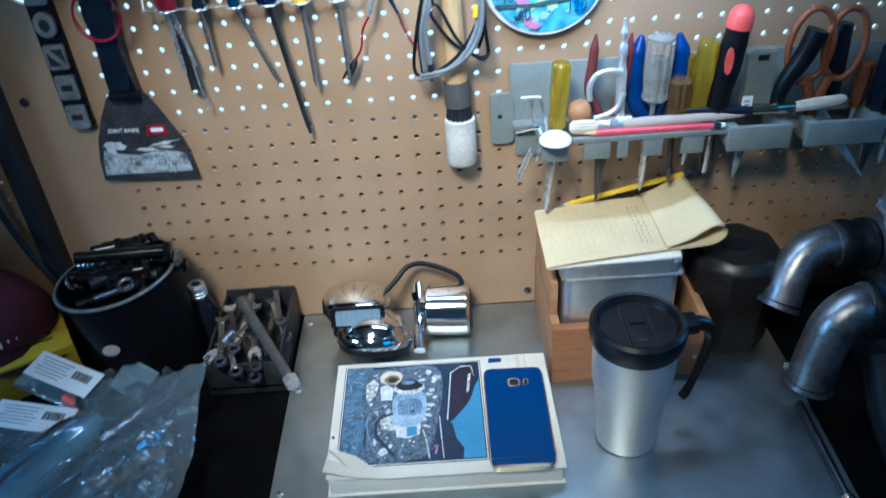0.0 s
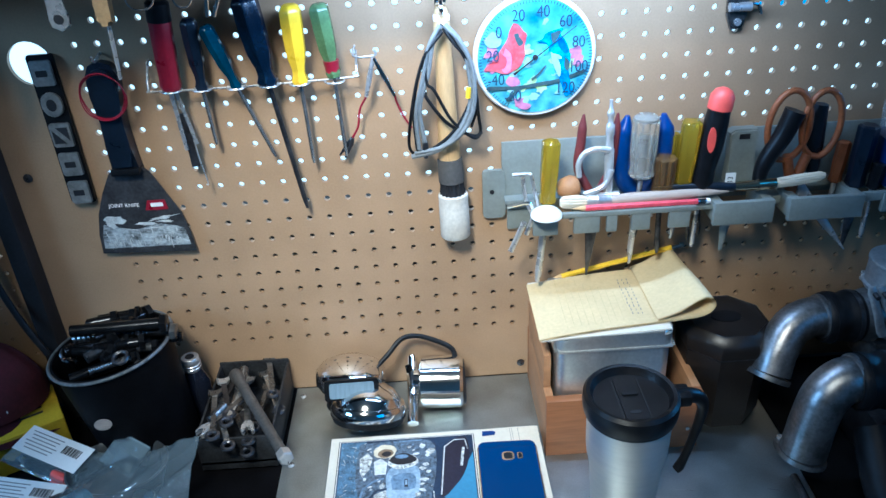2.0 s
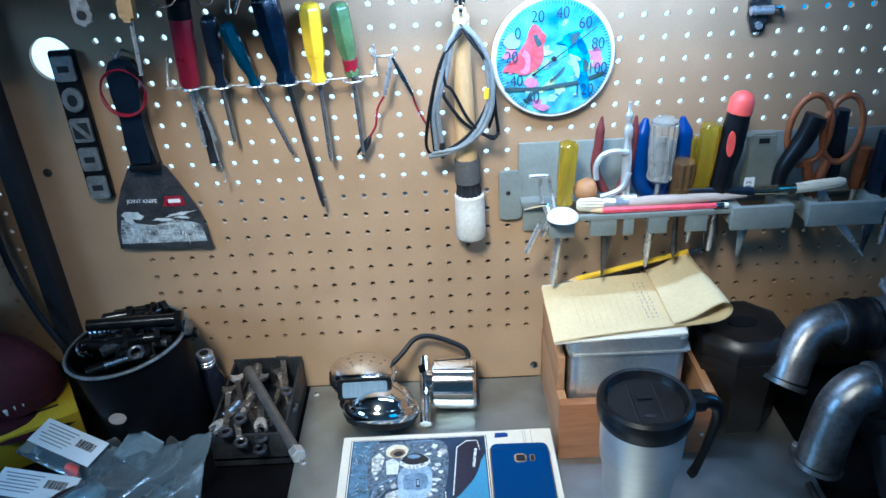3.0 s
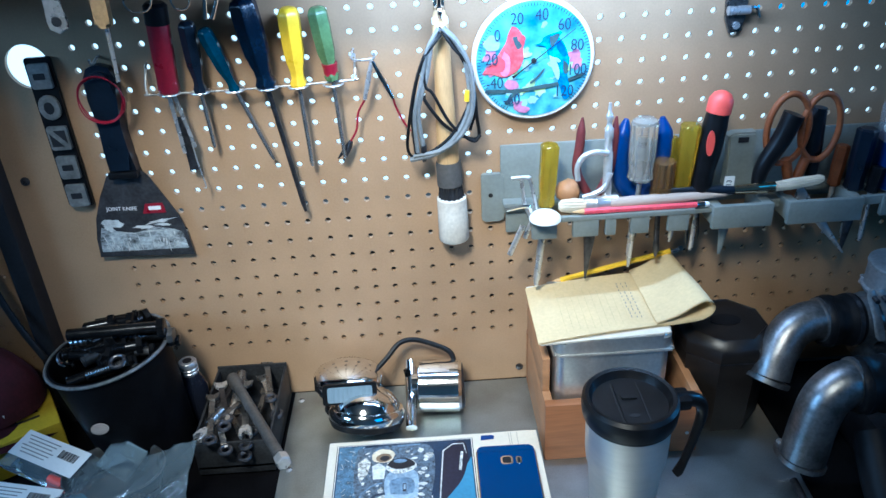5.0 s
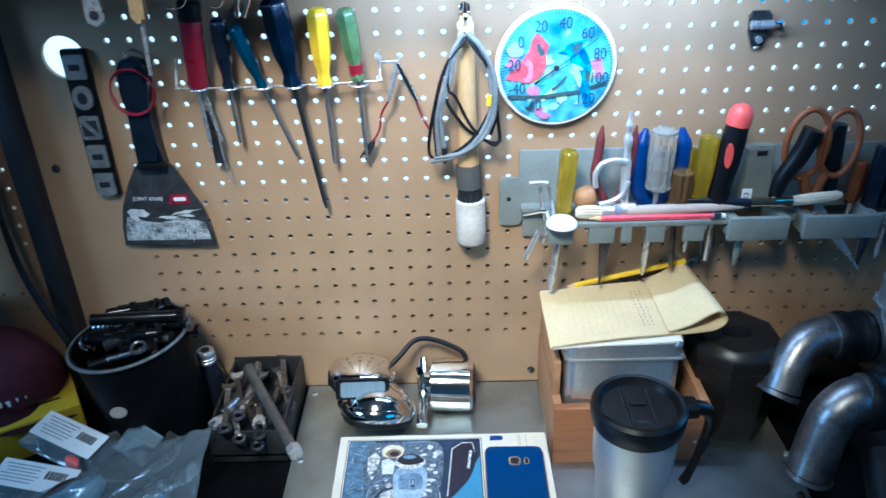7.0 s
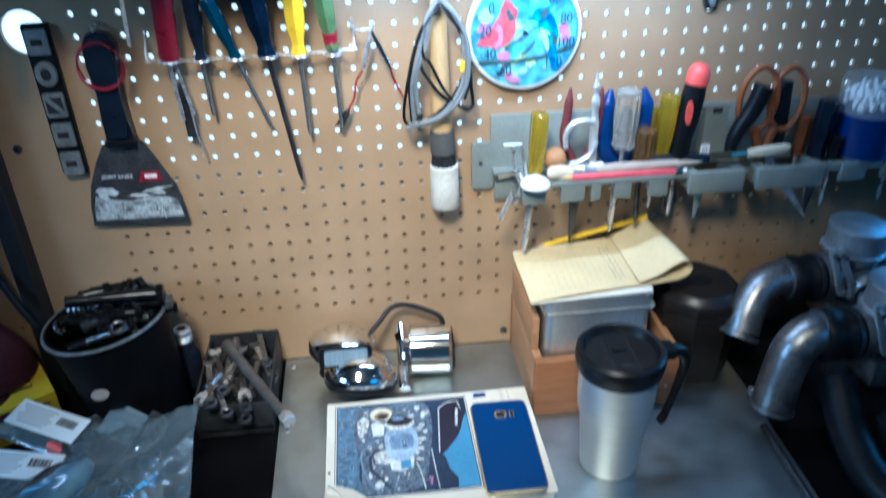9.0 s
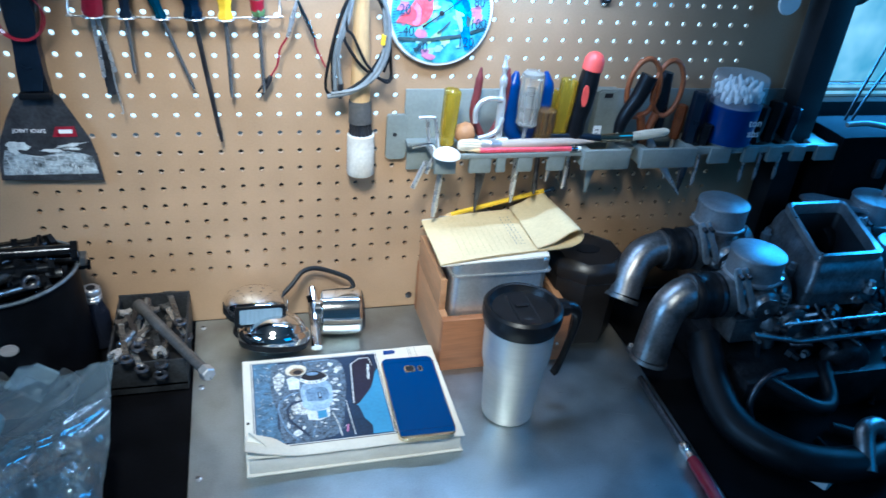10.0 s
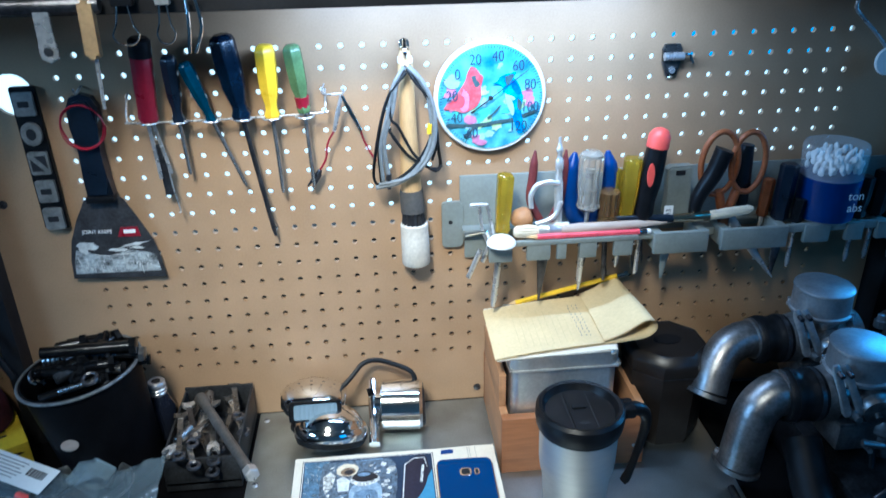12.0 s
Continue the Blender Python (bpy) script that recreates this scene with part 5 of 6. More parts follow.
def wooden_box():
    t = thing("wooden_box", "small open reddish wooden box on the bench", "box", (.503, -.165, 0))
    w, d, h = .187, .16, .085
    part("front_board", B((w / 2, .006, h / 2), (w, .012, h), .0012), M_PINE, t)
    part("back_board", B((w / 2, d - .005, h / 2), (w, .01, h), .0012), M_PINE, t)
    part("side_board", B((.005, d / 2, h / 2), (.01, d - .0225, h), .0012), M_OAK, t)
    part("side_board", B((w - .005, d / 2, h / 2), (.01, d - .0225, h), .0012), M_OAK, t)
    part("bottom_board", B((w / 2, d / 2, .004), (w - .021, d - .0225, .006)), M_PINE, t)
    part("nail", R((w - .014, .0002, .03), (w - .014, -.0012, .03), .0022, 10), M_STEEL, t)
    part("side_rail", B((.0045, d / 2 + .01, h + .024), (.009, d - .035, .048), .0012), M_OAK, t)
    k = thing("metal_tin", "battered silver tin box with lid in the drawer", "tin", (.517, -.149, .008))
    W, D, H = .134, .13, .150
    part("body", S(rrect(0, 0, W, D, .012), H, None), M_TIN, k)
    part("lid", S(rrect(-.002, -.002, W + .002, D + .002, .013), .022, Matrix.Translation((0, 0, H - .014)), .004), M_TIN, k)
    part("lid_bead", T([(x, y, H - .012) for x, y in rrect(-.0025, -.0025, W + .0025, D + .0025, .013, 3)] + [(W + .0025, D - .0105, H - .012)], .0018, 8, 2), M_TIN, k)


wooden_box()


def notepad():
    t = thing("notepad", "folded yellow ruled notepad with handwriting lying on the tin", "notepad", (.495, -.155, .167))
    prof = [(0, 0), (.05, .0015), (.12, .003), (.17, .002), (.197, .003), (.2095, .011), (.209, .022), (.199, .029), (.186, .026), (.165, .015), (.14, .0085)]
    line = spline([(x, 0, z) for x, z in prof], 5)
    bm = bmesh.new()
    th = .0018
    def skew(p, v):
        return (p.x + .002 * v - .012 * max(0, (p.x - .12) / .08) * v, v * .121 + p.x * .13, p.z + .001 * math.sin(v * 6 + p.x * 30))
    for off in (0, th):
        g = []
        for i, p in enumerate(line):
            d = (line[min(i + 1, len(line) - 1)] - line[max(i - 1, 0)]).normalized()
            nrm = Vector((-d.z, 0, d.x))
            g.append([bm.verts.new(skew(p + nrm * off, v / 6)) for v in range(7)])
        for a, b in zip(g, g[1:]):
            for v in range(6):
                bm.faces.new((a[v], a[v + 1], b[v + 1], b[v]))
    part("folded_sheet", bm, M_YPAPER, t, "yellow sheets folded over at one end")
    part("pad_block", S([(.002, 0), (.155, .008), (.16, .14), (.004, .126)], .0022, Matrix.Translation((0, .001, -.0022))), M_PAPER, t)
    rule = mat("faint_rule", (.56, .455, .25), .8, bump=0)
    for k in range(11):
        x = .035 + .0085 * k
        bm = bmesh.new()
        slab(bm, [(x, .012 + x * .13), (x + .0005, .012 + x * .13), (x + .0025, .118 + x * .13), (x + .002, .118 + x * .13)], .0001, Matrix.Translation((0, 0, .0032 + .00125 * min(1, x / .12) * 1.6)))
        part("ruled_line", bm, rule, t)
    rnd = random.Random(5)
    bm = bmesh.new()
    for k in range(3):
        for j in range(11):
            x, y = .115 + k * .006 + rnd.uniform(-.0006, .0006), .018 + j * .0075 + .016
            L = rnd.uniform(.003, .006)
            slab(bm, [(x, y), (x + .0012, y + .001), (x + .0014, y + L), (x + .0003, y + L)], .0001, Matrix.Translation((0, 0, .0056)))
    tagged(part("handwriting", bm, M_GREYINK, t), kind="stuff")
    pencil("pencil", "yellow pencil lying behind the notepad on the tin", (.545, -.016, .167), (.703, -.012, .201), .0036, M_YELLOW, M_GREYPL)


notepad()


def canister():
    t = thing("canister", "dark brown lidded canister with stepped octagonal lid", "canister", (.738, -.088, -.012))
    m = mat("dark_brown_lacquer", (.013, .0105, .0095), .38, scale=30, vary=.5)
    def octo(r, z, rnd=.82):
        return [(r * math.cos(a) * 1.0, r * math.sin(a), z) for a in (2 * math.pi * (k + .5) / 8 for k in range(8))]
    part("body", rings(bmesh.new(), [octo(.05, .012), octo(.053, .02), octo(.057, .118), octo(.055, .122)]), m, t)
    part("lid", rings(bmesh.new(), [octo(.0585, .123), octo(.059, .136), octo(.0565, .141), octo(.050, .150), octo(.048, .151), octo(.047, .1495), octo(.01, .1495)]), m, t)
    part("lid_seam", rings(bmesh.new(), [octo(.0575, .1205), octo(.0578, .1235)]), M_DARKSTEEL, t)
    part("emblem", S(circle(0, 0, .019, 24, .012), .0012, Matrix.Translation((0, 0, .1495)), .0004), M_BLACKPL, t)


canister()


# ---- chrome lamps ----
def chrome_lamps():
    t = thing("indicator_lamp", "chrome indicator lamp with clear lens stacked on another", "indicator lamp", (.262, -.058, .064), (-14, 4, 6))
    part("shell", R((0, 0, -.012), (0, 0, .022), [(0, .042), (.08, .0455), (.5, .045), (.7, .040), (.88, .028), (1, .007)], 48), M_CHROME, t)
    part("lens", S(rrect(-.028, -.013, .028, .007, .003), .003, wall_at(0, -.0435, 0)), mat("frosted_lens", (.2, .27, .33), .14, scale=60, vary=.15, stretch=(4, 1, .4)), t, "pale ribbed lens")
    part("bezel", S(rrect(-.034, -.017, .034, .0105, .004), .004, wall_at(0, -.0405, 0)), M_BLACKPL, t)
    part("rubber_gasket", R((0, 0, -.018), (0, 0, -.011), [(0, .040), (1, .044)], 40), M_RUBBER, t)
    u = thing("indicator_lamp", "round chrome indicator lamp lying lens up on the bench", "indicator lamp", (.284, -.094, .030), (-24, 6, 0))
    part("shell", R((0, 0, -.02), (0, 0, .012), [(0, .028), (.25, .044), (.6, .0485), (.85, .049), (1, .046)], 48), M_CHROME, u)
    part("dome", R((0, 0, .011), (0, 0, .040), [(0, .043), (.3, .040), (.6, .032), (.85, .02), (1, .004)], 40), M_CHROME, u)
    part("gasket", R((0, 0, -.012), (0, 0, -.004), [(0, .045), (1, .0485)], 40), M_RUBBER, u)
    part("lead", T([(-.042, 0, -.004), (-.052, .01, .004), (-.046, .03, .014), (-.036, .04, .02)], .003, 8), M_RUBBER, u)
    v = thing("indicator_lamp", "chrome cylindrical indicator lamp with a long stem", "indicator lamp", (.372, -.05, .0365))
    part("shell", R((-.020, 0, 0), (.038, -.004, 0), [(0, .028), (.05, .0345), (.5, .035), (.93, .0345), (1, .031)], 48), M_CHROME, v)
    part("end_cap", R((.037, -.004, 0), (.040, -.004, 0), [(0, .031), (1, .029)], 40), M_DARKSTEEL, v)
    part("stem", T([(-.030, .026, .022), (-.030, .01, .012), (-.030, -.02, -.006), (-.031, -.058, -.021)], .0075, 18, 8), M_CHROME, v, "chrome stem tube")
    part("stem_nut", R((-.034, .012, .008), (-.026, .012, .012), .012, 6), M_CHROME, v)
    part("collar", R((-.030, 0, .004), (-.018, 0, .002), [(0, .014), (1, .018)], 24), M_CHROME, v)
    part("lead", T([(.030, .006, .018), (.026, .016, .038), (.006, .026, .046), (-.022, .03, .054), (-.042, .024, .054), (-.058, .012, .042), (-.072, .002, .032)], .0034, 8), M_RUBBER, v, "black rubber sleeved lead")


chrome_lamps()


# ---- tray, bottle, bucket ----
def tool_tray():
    t = thing("tool_tray", "grimy grey metal tray full of spanners and sockets", "tray", (.078, -.152, 0))
    W, D, H = .094, .146, .052
    m = mat("grimy_steel", (.05, .052, .056), .5, metal=.6, scale=40, vary=.6, stain=.6)
    part("base", B((W / 2, D / 2, .012), (W, D, .003)), m, t)
    part("front_wall", B((W / 2, .0015, H * .5), (W, .003, H * .95), .0008), m, t)
    part("back_wall", B((W / 2, D - .0015, H * .56), (W, .003, H * 1.1), .0008), m, t)
    part("side_wall", B((.0015, D / 2, H * .53), (.003, D - .0065, H), .0008), m, t)
    part("side_wall", B((W - .0015, D / 2, H * .53), (.003, D - .0065, H), .0008), m, t)
    part("foot_rail", B((W / 2, D / 2, .005), (W - .01, D - .01, .01)), M_BLACK, t)
    rnd = random.Random(21)
    for k in range(11):
        x, y = rnd.uniform(.095, .155), rnd.uniform(-.13, -.03)
        a = rnd.uniform(50, 120)
        L = rnd.uniform(.06, .095)
        s = thing("spanner", "worn steel spanner lying in the tray", "spanner", (x, y, .030 + .0032 * k), (rnd.uniform(-7, 7), rnd.uniform(-5, 5), a), group="spanners in the tray")
        lim = min(L, .07)
        part("shank", S(rrect(-lim / 2, -.0035, lim / 2, .0035, .002), .003, None, .0008), (M_TOOLBRIGHT, M_TOOLSTEEL, M_DARKSTEEL)[k % 3], s)
        part("open_end", S([(lim / 2 - .002, -.004), (lim / 2 + .004, -.0085), (lim / 2 + .013, -.008), (lim / 2 + .008, -.003), (lim / 2 + .008, .003), (lim / 2 + .013, .008), (lim / 2 + .004, .0085), (lim / 2 - .002, .004)], .0045, None, .0008), M_STEEL if k % 4 == 0 else M_TOOLSTEEL, s)
        part("ring_end", T([(-lim / 2 - .005 + .0065 * math.cos(b), .0065 * math.sin(b), .002) for b in np.linspace(0, 6.28, 9)], .0026, 8, 4), M_DARKSTEEL, s)
    for x, y, r, L, a in ((.118, -.045, .008, .03, 95), (.100, -.115, .007, .028, 60)):
        s = thing("socket", "chrome socket lying in the tray", "socket", (x, y, .058), (0, 0, a), group="sockets in the tray")
        part("sleeve", R((-L / 2, 0, 0), (L / 2, 0, .004), [(0, r * .8), (.05, r), (.55, r), (.6, r * .82), (.97, r * .8), (1, r * .7)], 16), M_TOOLSTEEL, s)
        part("drive_hole", R((L / 2, 0, .0038), (L / 2 + .0006, 0, .0041), r * .55, 6), M_BLACK, s)
    for a0, a1, w in (((.090, -.146, .058), (.126, -.088, .060), .0034), ((.140, -.138, .050), (.128, -.080, .052), .0038)):
        a0, a1 = Vector(a0), Vector(a1)
        d = a1 - a0
        s = thing("spanner", "long bright steel spanner lying on top of the tray", "spanner", a0, (0, 0, math.degrees(math.atan2(d.y, d.x))), group="spanners in the tray")
        L = d.length
        part("shank", S(rrect(.008, -w, L, w, .003), .004, None, .0012), M_TOOLSTEEL, s)
        part("open_end", S([(.011, -w), (.004, -w * 2), (-.008, -w * 2.1), (-.011, -w * 1.2), (-.001, -w * .8), (.001, w * .6), (-.009, w * 1.3), (-.006, w * 2.1), (.004, w * 2), (.011, w)], .0065, None, .001), M_STEEL, s)
    b = thing("breaker_bar", "long grey steel bar with bright square end across the tray", "bar", (.108, -.045, .066))
    e = Vector((.090, -.168, .012))
    part("bar", R((0, 0, 0), e, [(0, .008), (.1, .0085), (.12, .0068), (.93, .0062), (1, .006)], 16), mat("grey_bar", (.14, .135, .13), .42, metal=.7, scale=40, vary=.35), b)
    part("square_end", R(e * .99, e * 1.06, [(0, .0085), (.2, .009), (.9, .009), (1, .0075)], 6), M_STEEL, b, "bright steel end")
    o = thing("small_bottle", "small dark bottle with ribbed silver cap", "bottle", (.051, -.036, 0))
    part("bottle", R((0, 0, 0), (0, 0, .078), [(0, .016), (.04, .0185), (.65, .0185), (.85, .013), (1, .0105)], 28), mat("dark_glass", (.01, .012, .02), .12, scale=40, coat=.5), o)
    part("cap", R((0, 0, .073), (0, 0, .092), [(0, .0118), (.2, .0125), (.25, .0115), (.45, .0125), (.5, .0115), (.7, .0125), (.9, .0122), (1, .0105)], 28), M_STEEL, o, "ribbed silver cap")
    part("cap_dimple", R((0, 0, .0915), (0, 0, .0925), .006, 16), M_BLACK, o)


tool_tray()


def bucket():
    t = thing("parts_bucket", "black bucket heaped with dark bolts and threaded parts", "bucket", (0.0, -.086, 0), (0, -7, 0))
    prof = [(.056, .002), (.058, .0), (.070, .148), (.073, .150), (.073, .154), (.069, .155), (.067, .150), (.058, .06), (.001, .058)]
    bm = rings(bmesh.new(), [[(r * math.cos(2 * math.pi * k / 48), r * math.sin(2 * math.pi * k / 48), z) for k in range(48)] for r, z in prof])
    part("shell", bm, mat("bucket_black", (.004, .004, .005), .5, scale=30, vary=.5, spec=.08), t)
    part("rim_wire", T([(.0735 * math.cos(a), .0735 * math.sin(a), .1535) for a in np.linspace(0, 2 * math.pi, 25)], .0021, 8, 3), mat("worn_grey_rim", (.2, .21, .22), .35, metal=.5, scale=50, vary=.5), t, "worn grey rim")
    part("patch", S(circle(0, 0, .011, 18, .008), .001, Matrix.Translation((-.012, -.0665, .088)) @ ON_WALL @ Matrix.Rotation(.15, 4, "Z")), M_OLDWOOD, t, "pale worn patch")
    OILY = mat("oily_black_steel", (.03, .031, .034), .22, metal=.85, scale=70, vary=.6, bump=.3)
    rnd = random.Random(9)
    mt = pose(0.0, -.086, 0, 0, -7, 0)
    for k in range(46):
        a, rr = rnd.uniform(0, 6.28), .060 * math.sqrt(rnd.random())
        ang = rnd.uniform(-.4, .9)
        L = rnd.uniform(.022, .085)
        if k < 7:
            rr *= .3
            ang, L = rnd.uniform(.05, .4), rnd.uniform(.09, .13)
        c = Vector((rr * math.cos(a) * .6 + (0.022 if k < 7 else 0), rr * math.sin(a) * .85, .142 + .03 * (1 - (rr / .062) ** 2) * rnd.random() + .006 * (k % 4)))
        d = Vector((math.cos(ang), math.sin(ang), rnd.uniform(-.1, .15)))
        if k >= 7:
            L = min(L, .05)
        r = rnd.uniform(.004, .0075)
        b = thing("bolt", "dark oily bolt lying in the bucket", "bolt", mt @ c, group="bolts in the bucket")
        ths = [(0, r), (.1, r)]
        if k % 2 == 0:
            n = 14
            ths = []
            for q in range(n):
                ths += [(q / n * .8, r * .8), ((q + .5) / n * .8, r)]
        part("shank", R(-d * L / 2, d * L / 2, ths + [(1, r)], 10), OILY if k % 6 else M_TOOLSTEEL, b)
        part("head", R(d * L / 2, d * (L / 2 + r * 1.2), [(0, r * 1.5), (.1, r * 1.7), (.9, r * 1.7), (1, r * 1.5)], 6), M_TOOLSTEEL if k % 4 == 0 else OILY, b)
    for k in range(9):
        a, rr = rnd.uniform(0, 6.28), .052 * math.sqrt(rnd.random())
        c = mt @ Vector((rr * math.cos(a), rr * math.sin(a), .150 + .012 * rnd.random()))
        b = thing("washer", "small metal ring among the bolts", "ring", c, (rnd.uniform(-50, 50), rnd.uniform(-50, 50), 0), group="rings in the bucket")
        part("ring", T([(.008 * math.cos(q), .008 * math.sin(q), 0) for q in np.linspace(0, 6.28, 9)], .0026, 8, 4), M_CHROME if k % 2 else M_DARKSTEEL, b)


bucket()


# ---- bags and boxes ----
def left_clutter():
    y = thing("yellow_box", "yellow cardboard box with dark print", "box", (-.102, -.094, 0), (0, 0, 32))
    part("carton", B((-.065, .043, .026), (.13, .086, .052), .002), M_BOXYEL, y)
    for k in range(3):
        part("print_bar", B((-.05 + .006 * k, .03 + k * .012, .0522), (.06 - .012 * k, .004, .0005)), M_PRINT, y)
    c = thing("cloth_cap", "maroon cloth cap with white stitched mark", "cap", (-.225, -.055, .056))
    bm = bmesh.new()
    loops = []
    for i in range(12):
        f = i / 11
        r = .085 * math.cos(f * 1.5) + .002
        loops.append([(r * math.cos(2 * math.pi * k / 36) * 1.0, r * math.sin(2 * math.pi * k / 36) * .75, .085 * math.sin(f * 1.5) + .004 * noise.noise((k * .3, f * 4, 0))) for k in range(36)])
    part("crown", rings(bm, loops), M_MAROON, c)
    bm = bmesh.new()
    g = []
    for i in range(9):
        row = []
        for j in range(5):
            a = -2.3 + i / 8 * 1.9
            r = .075 + j * .014
            row.append(bm.verts.new((r * math.cos(a), r * math.sin(a) * .75, .004 - .012 * (j / 4) ** 2 - .01 * abs(i - 4) / 4)))
        g.append(row)
    for a, b in zip(g, g[1:]):
        for j in range(4):
            bm.faces.new((a[j], a[j + 1], b[j + 1], b[j]))
    bmesh.ops.solidify(bm, geom=bm.faces[:], thickness=.003)
    part("peak", bm, M_MAROON, c)
    for k in range(5):
        part("stitched_mark", B((.026 + .008 * k, -.066 + .0055 * k, .012 + (.002 if k % 2 else 0)), (.0055, .003, .009 - .002 * (k % 2)), .001), M_WHITE, c)
    # labelled packets
    for at, turn, wd, dp, lab in (((-.148, -.128, .045), (10, 4, -26), .125, .055, "clear packet with white barcode label"), ((-.165, -.205, .035), (8, 2, -12), .12, .06, "clear packet with white printed label")):
        p = thing("parts_packet", lab, "packet", at, turn, group="labelled packets")
        bm = bmesh.new()
        n = 14
        for s in (0, 1):
            g = [[bm.verts.new((u / n * wd, v / n * dp - dp / 2, (1 if s else -1) * .006 * math.sin(math.pi * u / n) ** .5 * math.sin(math.pi * v / n) ** .5 + .0015 * noise.noise((u * .7, v * .7, s * 9)))) for v in range(n + 1)] for u in range(n + 1)]
            for u in range(n):
                for v in range(n):
                    bm.faces.new((g[u][v], g[u + 1][v], g[u + 1][v + 1], g[u][v + 1]))
        part("film", bm, M_BAG, p, "clear plastic film")
        part("contents", B((wd * .5, 0, -.006), (wd * .8, dp * .7, .004), .0015), M_RUBBER, p)
        part("red_part", R((wd * .62, -dp * .3, -.001), (wd * .8, -dp * .32, 0), .006, 10), M_CORAL, p)
        part("paper_label", B((wd * .46, dp * .12, .0085), (.10, .036, .0006)), M_WHITE, p, "white paper label")
        rnd = random.Random(6)
        x = wd * .46 + .014
        for k in range(14):
            w = rnd.choice((.0006, .001, .0016))
            part("barcode_bar", B((x, dp * .12 + .004, .009), (w, .011, .0003)), M_PRINT, p)
            x += w + rnd.choice((.0006, .001))
        for k in range(6):
            part("print_line", B((wd * .46 - .018, dp * .12 + .012 - k * .0045, .009), (.05 - .006 * (k % 3), .0012, .0003)), M_GREYINK, p)
    d = thing("plastic_dish", "shallow grey plastic dish holding a small zip bag", "dish", (-.01, -.175, 0))
    part("dish", rings(bmesh.new(), [[(r * math.cos(2 * math.pi * k / 40), r * math.sin(2 * math.pi * k / 40) * .8, z) for k in range(40)] for r, z in ((.03, .0), (.045, .004), (.057, .04), (.060, .042), (.058, .043), (.054, .04), (.042, .008), (.001, .007))]), mat("smoky_plastic", (.05, .055, .06), .3, scale=30), d)
    z = thing("zip_bag", "small clear zip bag with dark parts", "bag", (-.002, -.165, .048), (28, 8, -30))
    bm = bmesh.new()
    box(bm, (0, 0, 0), (.05, .04, .004), .0015)
    part("film", bm, M_BAG, z)
    part("zip_strip", B((0, .019, .0026), (.05, .003, .0012)), M_BAG, z)
    part("contents", B((.002, -.006, -.0032), (.03, .018, .002), .0008), M_DARKSTEEL, z)


left_clutter()


